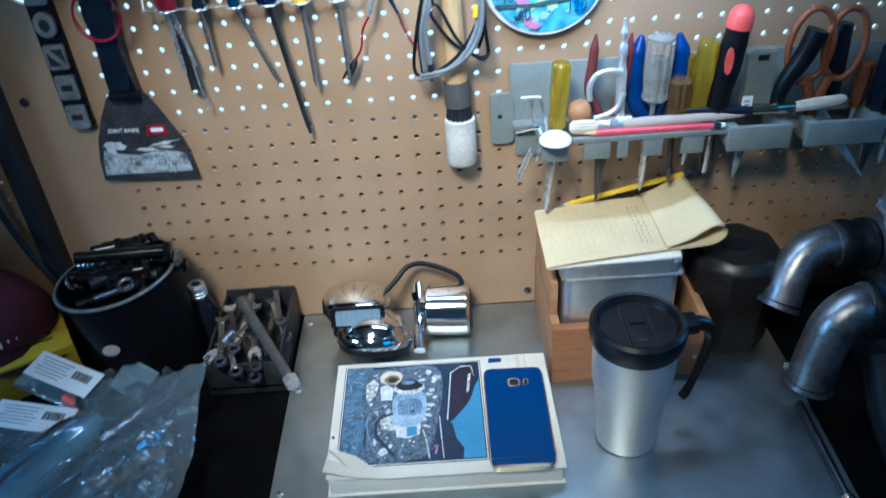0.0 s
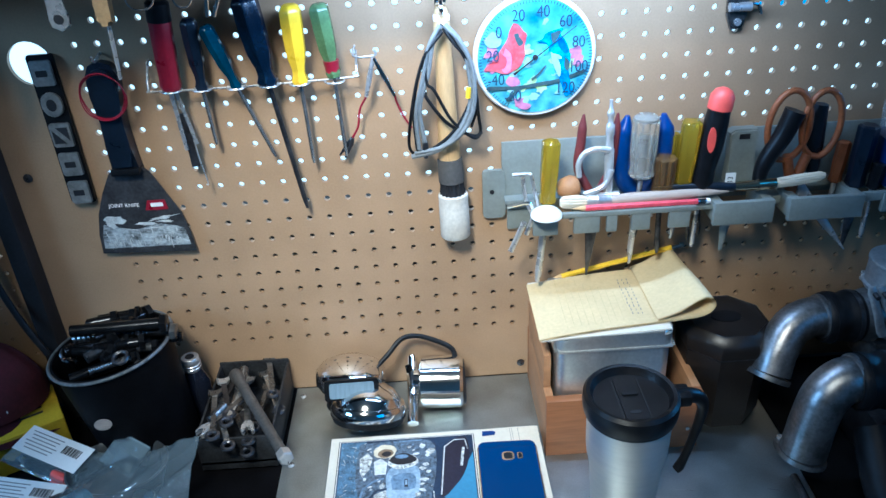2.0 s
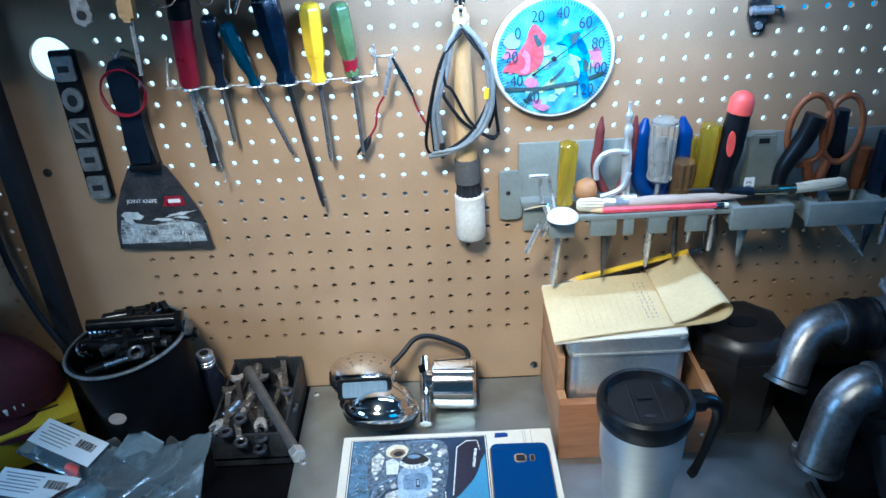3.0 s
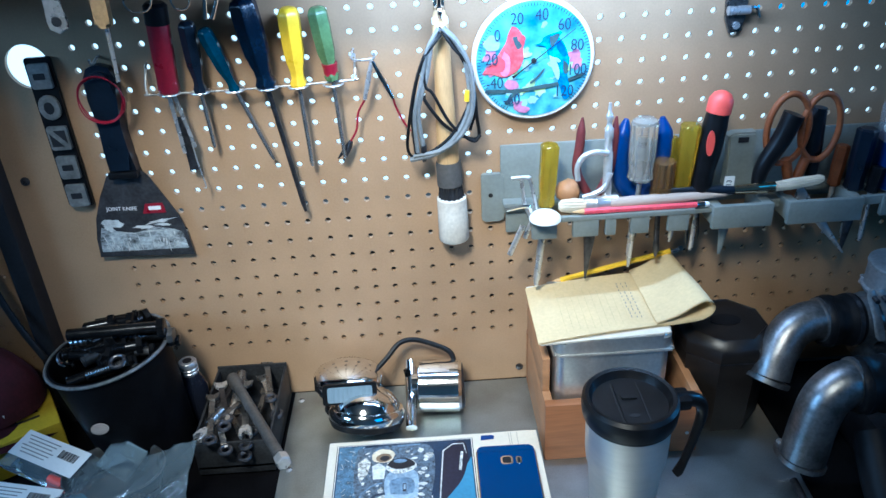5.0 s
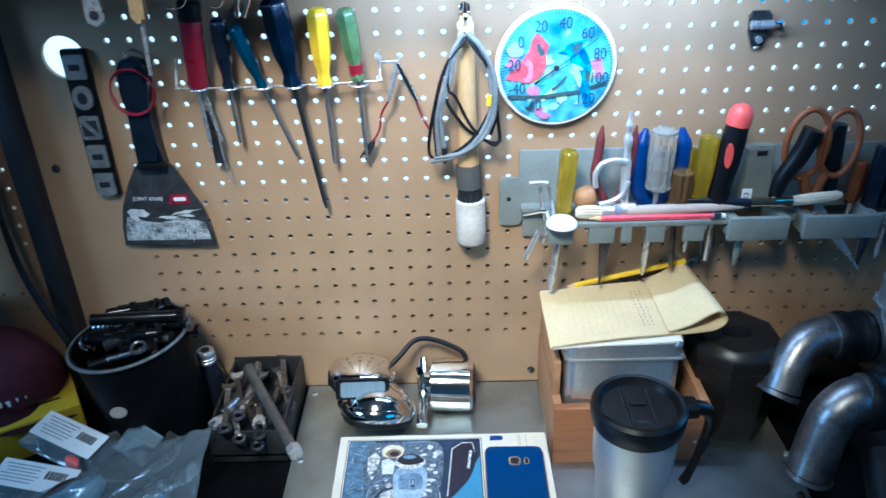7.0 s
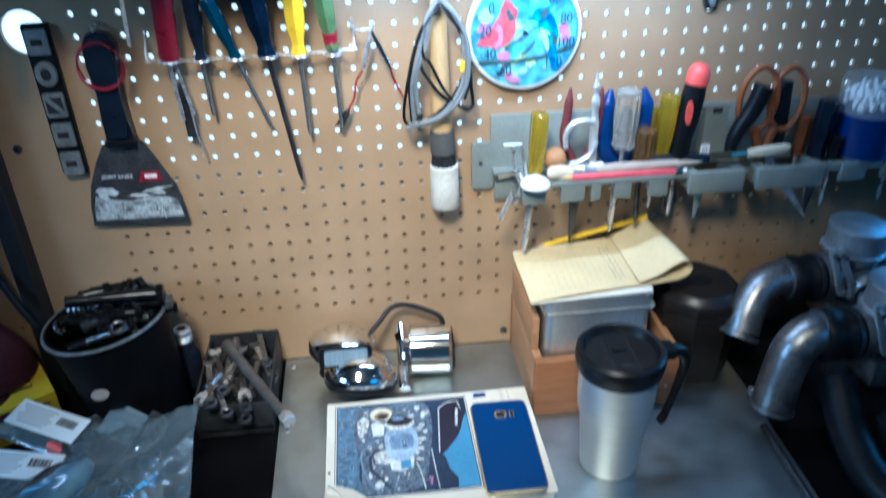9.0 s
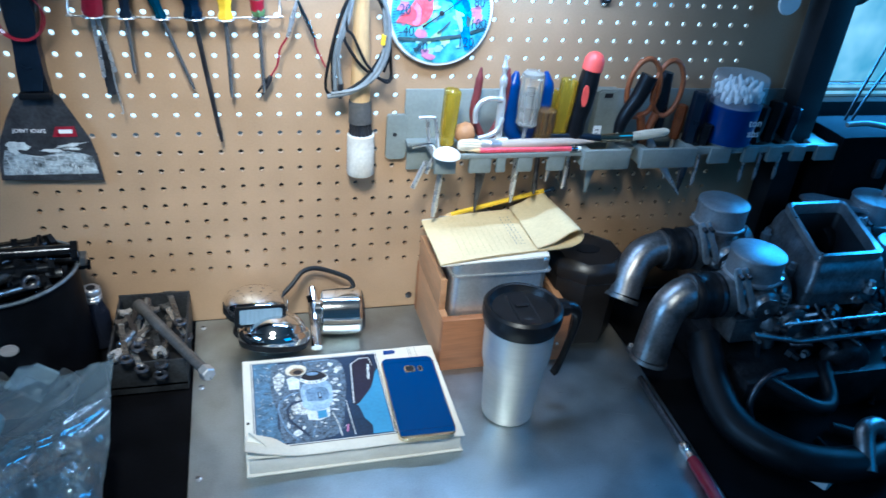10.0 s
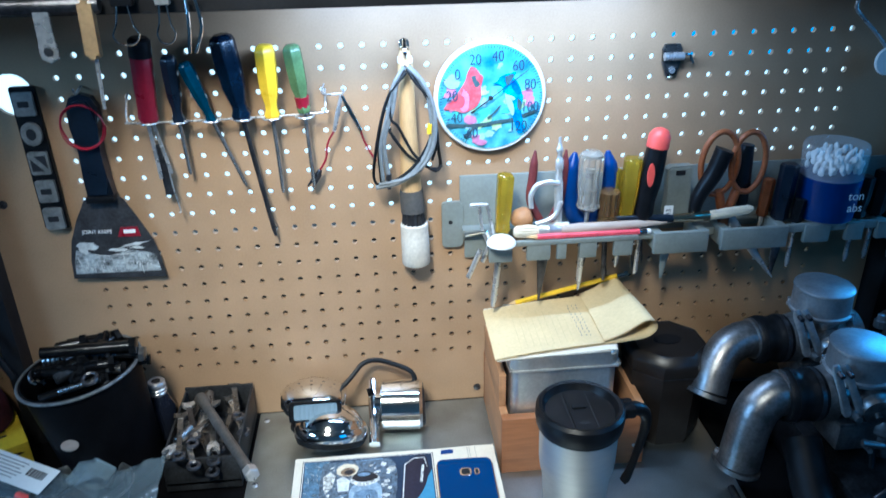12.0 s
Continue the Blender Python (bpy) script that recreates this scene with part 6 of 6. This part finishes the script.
def big_bag():
    t = thing("plastic_bag", "crumpled clear plastic bag full of dark metal parts", "plastic bag", (-.06, -.30, 0))
    n, m = 190, 170

    def ridge(x, y, k):
        return 1 - abs(noise.noise((x, y, k))) * 2.2

    def sheet(lift, seed, name, label):
        bm = bmesh.new()
        g = []
        for u in range(n + 1):
            row = []
            for v in range(m + 1):
                a, b = u / n, v / m
                x = (-.21 + .38 * a) * (1 - b) + (-.15 + .30 * a) * b
                back = .0 + .125 * min(1, a / .6) ** .8 + .012 * a
                y = -.26 + (back + .26) * b
                e = max(0, math.sin(math.pi * (.04 + .90 * a))) ** .45 * max(0, math.sin(math.pi * (.12 + .82 * b))) ** .5
                s_, c_ = x * .62 + y * .78, x * .78 - y * .62
                crush = max(0, noise.noise((x * 9, y * 9, seed + 20)) + .12) * 2.2
                c = ridge(c_ * 9, s_ * 1.6, seed) ** 3 * .022 + ridge(c_ * 26, s_ * 3.5, seed + 3) ** 5 * .009 + crush * ridge(c_ * 58 + s_ * 18, s_ * 44, seed + 7) * .007
                tip = max(0, a - .7) / .3 * max(0, b - .7) / .3
                row.append(bm.verts.new((x, y, .007 + e * (lift * (.55 + .45 * a) + c - .012) + .045 * tip)))
            g.append(row)
        for u in range(n):
            for v in range(m):
                bm.faces.new((g[u][v], g[u + 1][v], g[u + 1][v + 1], g[u][v + 1]))
        part(name, bm, M_BAG, t, label)
    sheet(.088, 2, "film", "creased clear polythene film")
    o = Vector((-.06, -.30, 0))

    def wrapped(name, p0, p1, r, material, label, crumple, fine):
        """A long piece in its own crinkled wrapping."""
        p0, p1 = Vector(p0) - o, Vector(p1) - o
        d = p1 - p0
        u = d.cross(Vector((0, 0, 1))).normalized()
        w = u.cross(d).normalized()
        loops = []
        for i in range(61):
            f = i / 60
            cen = p0 + d * f
            taper = min(1, (f + .04) * 5, (1.04 - f) * 5) ** .5
            lp = []
            for k in range(44):
                a = 2 * math.pi * k / 44
                q = u * math.cos(a) + w * math.sin(a)
                pt = cen + q * r * taper
                rr = r * taper + crumple * noise.noise(pt * fine) + crumple * .5 * abs(noise.noise(pt * fine * 2.6))
                lp.append(cen + q * rr)
            loops.append(lp)
        part(name, rings(bmesh.new(), loops), material, t, label)
    foil = mat("dark_crinkled_wrap", (.20, .27, .30), .2, metal=.9, scale=60, vary=.6, bump=.5, fine=300, coat=.5)
    wrapped("blue_tube", (-.026, -.222, .046), (-.112, -.375, .036), .0185, mat("pale_blue_plastic", (.13, .30, .38), .28, scale=25, vary=.25, coat=.4), "pale blue plastic tube", .0012, 30)
    wrapped("brown_tube", (-.055, -.212, .034), (-.125, -.33, .026), .016, mat("dark_brown_plastic", (.022, .012, .014), .4, scale=25, vary=.4), "dark brown tube", .001, 30)
    wrapped("wrapped_part", (.040, -.226, .042), (.072, -.43, .034), .022, foil, "dark part in crinkled shiny wrap", .0075, 95)
    wrapped("wrapped_part", (.006, -.25, .034), (-.012, -.45, .028), .019, foil, "dark part in crinkled shiny wrap", .006, 95)
    wrapped("white_pouch", (-.085, -.40, .036), (-.03, -.47, .03), .026, mat("milky_plastic", (.36, .44, .46), .4, scale=30, vary=.2), "milky plastic pouch", .003, 50)
    rnd = random.Random(14)
    for k in range(7):
        x, y = rnd.uniform(.06, .13), rnd.uniform(-.06, .05)
        a = rnd.uniform(.6, 2.2)
        L, r = rnd.uniform(.02, .04), rnd.uniform(.005, .009)
        d = Vector((math.cos(a), math.sin(a), rnd.uniform(-.2, .2))) * L / 2
        c = Vector((x, y, r + .02 + rnd.uniform(0, .02)))
        part("metal_part", R(c - d, c + d, [(0, r * .8), (.1, r), (.4, r), (.45, r * .7), (.8, r * .7), (.85, r), (1, r * .9)], 14), rnd.choice([M_GOLD, M_DARKSTEEL, M_ALU, M_GOLD]), t)


big_bag()


# ---- carburettors and engine ----
def elbow(name, label, pts, r, flange, nrm):
    t = thing(name, label, "intake elbow", pts[0], group="intake elbows")
    o = Vector(pts[0])
    loc = [Vector(p) - o for p in pts]
    part("pipe", T(loc, r, 22, 8, [r * 1.05, r * 1.02, r, r * .98, r * 1.0]), M_ALU, t, "cast aluminium bend")
    d0 = (loc[1] - loc[0]).normalized()
    part("bead", R(loc[0] - d0 * .002, loc[0] + d0 * .005, [(0, r * 1.05), (.2, r * 1.16), (.8, r * 1.16), (1, r * 1.05)], 26), M_ALU, t)
    f = Vector(flange) - o
    q = Vector(nrm).normalized().to_track_quat("Z", "Y").to_matrix().to_4x4()
    m = Matrix.Translation(f) @ q
    oval = []
    for k in range(36):
        a = 2 * math.pi * k / 36
        rr = r * (1.03 + .34 * max(0, -math.cos(a)) ** 6 + .06 * max(0, math.cos(a)) ** 5)
        oval.append((rr * math.cos(a), rr * math.sin(a)))
    part("flange", S(oval, .006, m @ Matrix.Translation((0, 0, -.003)), .001), M_ALU, t)
    part("bolt", R(m @ Vector((-r * 1.2, 0, -.006)), m @ Vector((-r * 1.2, 0, .008)), [(0, .0045), (.7, .0045), (1, .0035)], 6), M_STEEL, t)


elbow("intake_elbow", "grey cast aluminium intake elbow with bolt flange", [(.842, -.115, .148), (.824, -.116, .147), (.803, -.122, .138), (.786, -.134, .116), (.776, -.145, .092)], .0235, (.774, -.147, .088), (-.42, -.35, -.85))
elbow("intake_elbow", "grey cast aluminium intake elbow with stained flange", [(.826, -.228, .144), (.810, -.229, .142), (.793, -.233, .128), (.783, -.238, .10), (.777, -.242, .058)], .0245, (.776, -.243, .052), (-.22, -.12, -.96))


LEVER = mat("pale_alloy_lever", (.46, .47, .48), .4, metal=.75, scale=60, vary=.3, stain=.4)


def carburettor(x, y, z, top, cx, label):
    t = thing("carburettor", label, "carburettor", (x, y, 0), group="carburettors")
    part("boot", R((0, 0, z), (.046, 0, z), [(0, .0285), (.06, .0305), (.35, .0308), (.4, .0296), (.6, .0296), (.65, .0312), (.92, .0312), (1, .028)], 28), M_RUBBER, t, "black rubber boot")
    part("clamp_band", R((.008, 0, z), (.013, 0, z), .0316, 28), M_RUBBER, t)
    part("clamp_band", R((.034, 0, z), (.039, 0, z), .0320, 28), M_DARKSTEEL, t)
    part("throat", R((.044, 0, z), (.135, 0, z), [(0, .03), (.15, .033), (.2, .026), (.8, .027), (.85, .034), (1, .034)], 26), M_ALU, t)
    dx = cx - x
    part("chamber", R((dx, 0, z + .012), (dx, 0, top - .038), [(0, .027), (.4, .026), (.85, .030), (1, .036)], 28), M_ALU, t)
    topcap = part("cap", R((dx, 0, top - .038), (dx, 0, top), [(0, .0365), (.08, .0385), (.14, .0385), (.18, .0358), (.86, .0354), (.90, .0366), (.97, .0362), (1, .0345)], 40), mat("dull_cap_alloy", (.36, .38, .40), .5, metal=.7, scale=30, vary=.25, stain=.5), t, "round alloy top cap")
    for a in (40, 140, 220, 320):
        c, s = math.cos(radians(a)), math.sin(radians(a))
        part("cap_screw", R((dx + .036 * c, .036 * s, top - .040), (dx + .036 * c, .036 * s, top - .030), .0042, 10), M_STEEL, topcap)
    part("float_bowl", B((dx + .005, 0, z - .045), (.062, .058, .04), .006), M_ALU, t)
    part("bowl_flange", B((dx + .005, 0, z - .024), (.07, .066, .006), .002), M_ALU, t)
    for bx_, tilt in ((-.040, .010), (-.026, .014)):
        part("lever", R((dx + bx_ - tilt, -.028, z + .058), (dx + bx_ + tilt, -.040, z - .004), [(0, .0035), (.1, .0058), (.5, .0045), (.9, .0058), (1, .0035)], 12, flat=.6), LEVER, t, "pale alloy lever")
        part("lever_pin", R((dx + bx_ - tilt * .8, -.034, z + .052), (dx + bx_ - tilt * .8, -.042, z + .051), .003, 10), M_DARKSTEEL, t)
    part("side_cover", R((dx + .004, -.026, z + .004), (dx + .002, -.046, z + .002), [(0, .022), (.6, .022), (.75, .018), (1, .016)], 24), M_ALU, t, "round side cover")
    for k in range(3):
        part("fitting", R((dx - .02 + .022 * k, -.03, z - .005 + .01 * (k % 2)), (dx - .022 + .024 * k, -.05, z - .003), [(0, .0065), (.5, .0065), (.55, .0045), (1, .004)], 10), M_ALU, t, "small brass and steel fitting")
    part("spring", T([(dx + .03 + .004 * math.cos(k * 1.2), -.04 + .004 * math.sin(k * 1.2), z - .02 + .0012 * k) for k in range(36)], .0008, 5, 3), M_STEEL, t)
    part("fuel_hose", T([(dx + .02, -.03, z - .06), (dx, -.06, z - .09), (dx - .03, -.07, .02), (dx - .05, -.09, .006)], .0045, 10), M_RUBBER, t)


carburettor(.840, -.115, .146, .222, .925, "dirty alloy carburettor with round top cap")
carburettor(.820, -.230, .142, .207, .909, "dirty alloy carburettor with round top cap")
carburettor(1.102, -.125, .146, .222, 1.187, "dirty alloy carburettor beyond the air box")
carburettor(1.050, -.245, .135, .212, 1.135, "dirty alloy carburettor beyond the air box")


def engine():
    t = thing("engine_block", "dark greasy engine assembly standing on the bench", "engine", (1.05, -.22, 0))
    grime = mat("greasy_metal", (.035, .035, .038), .42, metal=.6, scale=35, vary=.7, bump=.4)
    part("crankcase", B((.0, 0, .035), (.36, .22, .066), .015), grime, t)
    part("head_block", B((.04, .03, .09), (.16, .12, .07), .02), grime, t)
    # air box: a rounded, skewed mouth on a sloping casting
    def mouth(f, z, g=0.0):
        loop = []
        for qx, qy, a0 in ((1, 1, 0), (-1, 1, 90), (-1, -1, 180), (1, -1, 270)):
            for k in range(6):
                a = radians(a0 + 18 * k)
                u, v = qx * .80 + .20 * math.cos(a), qy * .84 + .16 * math.sin(a)
                loop.append((u * (.046 * f + g) + v * .0285 * f, v * (.068 * f + g) + .026, z))
        return loop
    alloy = mat("pale_alloy", (.46, .48, .50), .30, metal=.8, scale=40, vary=.3, stain=.5)
    casting = mat("sooty_casting", (.20, .205, .215), .42, metal=.75, scale=45, vary=.55, bump=.35, stain=.6)
    part("airbox_rim", rings(bmesh.new(), [mouth(1.0, .200), mouth(1.0, .2165), mouth(1.0, .219, .003), mouth(1.0, .217, .0065), mouth(1.0, .208, .007)], cap=False), alloy, t, "bright worn rim of the air box mouth")
    part("airbox_body", rings(bmesh.new(), [mouth(1.0, .2075, .006), mouth(1.0, .204, .010), mouth(1.0, .192, .014), mouth(1.0, .178, .016), mouth(1.0, .172, .020), mouth(1.0, .166, .020), mouth(1.0, .164, .014), mouth(1.0, .142, .014)], cap=False), casting, t, "sloping grey alloy air box casting")
    # inner walls and floor coloured black for the shade inside the open mouth
    part("airbox_shaded_wall", rings(bmesh.new(), [mouth(1.0, .199, .0005), mouth(.94, .168), mouth(.9, .142)], cap=False), M_BLACK, t)
    part("airbox_shaded_floor", rings(bmesh.new(), [mouth(1.0, .138), mouth(1.0, .142)]), M_BLACK, t)
    part("airbox_tab", S([(-.01, 0), (.075, -.052), (.083, -.042), (.066, -.012), (.02, .018), (-.004, .016)], .006, Matrix.Translation((.038, .123, .205)), .002), alloy, t, "pale mounting tab")
    for x, y in ((-.078, -.01), (.004, -.065), (.082, .008), (.098, .088), (-.052, .085)):
        part("airbox_bolt", R((x, y, .166), (x, y, .184), [(0, .0075), (.55, .0075), (.6, .005), (1, .0045)], 8), alloy, t)
    # carburettor bodies and linkage below the air box
    for k, (x, w) in enumerate(((-.105, .040), (-.045, .046), (.02, .05), (.085, .05))):
        part("casting_body", R((x, -.035, .028), (x, -.03, .150), [(0, w * .42), (.2, w * .5), (.3, w * .34), (.55, w * .36), (.6, w * .52), (.72, w * .52), (.78, w * .38), (1, w * .42)], 18), casting, t)
        part("casting_arm", B((x + .006, -.060, .126), (.016, .02, .042), .004), casting, t)
        part("casting_cover", R((x, -.062, .128 - .012 * (k % 2)), (x, -.078, .126 - .012 * (k % 2)), [(0, .016), (.5, .0165), (.6, .012), (1, .010)], 16), casting if k % 2 else M_ALU, t)
    rnd = random.Random(17)
    for k in range(38):
        a = Vector((rnd.uniform(-.15, .12), rnd.uniform(-.075, -.055), rnd.uniform(.03, .158)))
        d = Vector((rnd.uniform(-.9, .9), -.6, rnd.uniform(-.6, .6))).normalized()
        r = rnd.uniform(.0025, .008)
        part("fitting", R(a, a + d * rnd.uniform(.012, .034), [(0, r), (.45, r), (.5, r * .65), (1, r * .6)], rnd.choice([6, 12])), rnd.choice([casting, M_DARKSTEEL, grime, casting, M_ALU]), t)
    part("linkage_bar", T([(-.165, -.075, .120), (-.12, -.082, .114), (-.10, -.084, .110), (-.05, -.086, .112), (.05, -.086, .113), (.10, -.08, .118)], .0042, 10), M_ALU, t, "bent alloy linkage bar")
    part("linkage_rod", R((-.13, -.082, .138), (.06, -.082, .14), .0022, 8), M_STEEL, t)
    part("round_cover", R((-.008, -.075, .068), (-.012, -.096, .064), [(0, .034), (.5, .034), (.75, .030), (1, .022)], 30), grime, t, "round greasy cover")
    part("cover_edge", T([(-.011 + .0335 * math.cos(x), -.087, .065 + .0335 * math.sin(x)) for x in np.linspace(-2.6, -.6, 9)], .0014, 8, 3), M_STEEL, t)
    for k, (rr, pts) in enumerate(((.022, [(-.205, -.03, .09), (-.212, -.09, .05), (-.205, -.15, .03), (-.165, -.205, .029), (-.10, -.225, .029), (-.03, -.215, .029)]),
                                   (.010, [(-.05, -.09, .07), (-.07, -.14, .05), (-.11, -.15, .058), (-.16, -.11, .075)]),
                                   (.008, [(.06, -.09, .07), (.05, -.15, .03), (.0, -.18, .012), (-.06, -.15, .012)]),
                                   (.012, [(.14, -.09, .09), (.15, -.16, .05), (.12, -.22, .03), (.13, -.28, .014)]))):
        part("hose", T(pts, rr, 18, 8), M_RUBBER, t, "black rubber hose")
    part("hose_clip", T([(-.135 + .045 * math.cos(x), -.125 + .012 * math.sin(x), .045 + .042 * math.sin(x)) for x in np.linspace(1.5, 4.4, 11)], .0045, 10, 3), M_DARKSTEEL, t)
    part("bent_pipe", T([(-.035, -.215, .02), (-.045, -.20, .055), (-.075, -.205, .06), (-.09, -.24, .03)], .012, 16, 8), M_ALU, t, "dull alloy pipe")
    w = thing("white_connector", "white plastic plug block lying by the engine", "plug", (.925, -.44, 0), (0, 0, 25))
    part("plug", B((0, 0, .012), (.035, .022, .024), .003), M_WHITE, w)
    part("lead", T([(.017, 0, .012), (.04, .01, .01), (.06, .04, .006)], .003, 8), M_RUBBER, w)
    r = thing("pry_rod", "steel rod with bright collar and red grip on the bench", "rod", (.785, -.28, .007))
    part("rod", R((-.004, .05, 0), (-.010, -.08, 0), .0045, 12), M_DARKSTEEL, r)
    part("collar", R((-.010, -.08, 0), (-.012, -.105, 0), [(0, .0065), (.3, .0075), (.5, .006), (1, .007)], 14), M_CHROME, r)
    part("grip", R((-.012, -.105, 0), (-.02, -.22, 0), [(0, .006), (.1, .0075), (1, .007)], 14), M_RED, r)
    m = thing("rubber_mat", "black rubber mat under the engine", "mat", (1.2, -.3, 0))
    bm = S([(-.395, .27), (.6, .27), (.6, -.4), (-.425, -.4)], .003, None, .0008)
    part("sheet", bm, mat("matt_rubber", (.004, .0042, .005), .9, scale=40, vary=.4, spec=.06), m)


engine()


# ---- window side and the far left ----
def window_side():
    w = thing("window_1", "dark framed window with daylight behind the bench", "window", (1.5, .075, .3), kind="structure")
    part("window_sill", B((0, -.03, -.03), (.85, .07, .02), .003), M_BLACK, w)
    part("window_frame", B((0, 0, -.006), (.85, .03, .028), .003), M_BLACK, w)
    part("window_frame", B((-.40, 0, .3), (.03, .03, .6), .003), M_BLACK, w)
    part("window_frame", B((.40, 0, .3), (.03, .03, .6), .003), M_BLACK, w)
    for k in range(3):
        part("blind_slat", B((0, -.02, .02 + k * .011), (.78, .012, .0015)), M_DARKSTEEL, w)
    c = thing("dark_cloth", "black cloth hanging over the window corner", "cloth", (1.335, .03, .62))
    pts = [(-.24, .06), (-.24, -.06), (-.2, -.066), (-.15, -.06), (-.1, -.068), (-.07, -.075), (-.066, -.12), (-.068, -.165), (-.055, -.182), (-.03, -.178), (.05, -.187), (.14, -.18), (.22, -.19), (.32, -.18), (.32, .06)]
    part("drape", S(pts, .01, wall_at(0, 0, 0), .003), M_BLACK, c)
    c = thing("black_strap", "black strap slung across the window", "strap", (1.135, .018, .468))
    part("webbing", S([(0, 0), (.03, .008), (.065, .032), (.10, .068), (.16, .112), (.152, .136), (.10, .104), (.055, .066), (.015, .034), (-.01, .022)], .006, wall_at(0, 0, 0), .002), M_BLACK, c)
    for k in range(2):
        l = thing("hanging_cable", "thin black cable hanging before the window", "cable", (1.235 + .012 * k, .0, .50))
        part("cable", T([(0, 0, .07), (0, 0, .0), (-.006 + .006 * k, 0, -.06), (-.022 + .014 * k, -.005, -.11), (-.04 + .006 * k, -.01, -.16), (-.055, -.015, -.21), (-.06, -.02, -.26)], .0021, 8), M_RUBBER, l)
    b = thing("black_case", "black equipment case with pale edge below the window", "case", (1.33, -.03, .0))
    part("body", B((0, 0, .152), (.40, .10, .304), .02), M_BENCH, b)
    part("edge_strip", T([(-.205, -.05, .322), (-.17, -.052, .324), (-.12, -.052, .316), (-.07, -.052, .308), (.0, -.052, .308), (.08, -.052, .312), (.19, -.05, .310)], .004, 10), M_GREYPL, b, "pale curved edge strip")
    for k in range(4):
        part("latch", B((-.12 + k * .07, -.055, .25), (.014, .01, .03), .003), M_DARKSTEEL, b)
    for k, (x, h, mm) in enumerate(((1.215, .25, M_STEEL), (1.30, .18, M_ORANGE))):
        s = thing("spray_can", "spray can standing beside the engine", "spray can", (x, -.125, 0))
        part("can", R((0, 0, 0), (0, 0, h - .03), [(0, .024), (.02, .026), (.9, .026), (1, .016)], 24), M_BLACKPL if k == 0 else M_NAVY, s)
        part("cap", R((0, 0, h - .03), (0, 0, h), [(0, .017), (.8, .016), (1, .012)], 20), mm, s)


window_side()


def far_left():
    bm = bmesh.new()
    h = PITCH / 2
    for i in range(12):
        for j in range(ROWS):
            pierced(bm, -.165 - i * PITCH, TOPROW - j * PITCH, h, .0031, 8)
    xa, xb = -.165 + h, -.165 - 11.5 * PITCH
    zt, zb = TOPROW + h, TOPROW - (ROWS - .5) * PITCH
    box(bm, ((xa + xb) / 2, .003, (zt + .6) / 2), (xa - xb, .006, .6 - zt))
    box(bm, ((xa + xb) / 2, .003, zb / 2), (xa - xb, .006, zb))
    box(bm, (xb - .4, .003, .3), (.8, .006, .6))
    tagged(link("wall_pegboard_side", bm, M_BOARD, smooth=False), "second tan pegboard panel beyond the post", "pegboard", kind="structure")
    c = thing("power_cable", "black cable hanging beside the post", "cable", (-.165, -.02, .4))
    part("cable", T([(0, 0, .25), (-.004, 0, .1), (-.006, 0, -.05), (.0, -.01, -.16), (.02, -.02, -.23), (.045, -.03, -.28)], .0042, 10), M_RUBBER, c)
    p = thing("power_tool", "red and dark power tool hanging beyond the post", "power tool", (-.235, -.05, .33))
    part("body", R((0, 0, .10), (.01, 0, -.04), [(0, .02), (.1, .035), (.7, .036), (1, .028)], 24), M_RED, p)
    part("handle", R((.01, 0, -.03), (-.01, -.01, -.15), [(0, .022), (.5, .018), (1, .022)], 20), M_BLACKPL, p)
    part("battery", B((-.01, -.01, -.17), (.06, .07, .05), .006), M_BLACKPL, p)
    part("trim", B((.0, -.036, .04), (.03, .004, .04), .002), M_STEEL, p)


far_left()
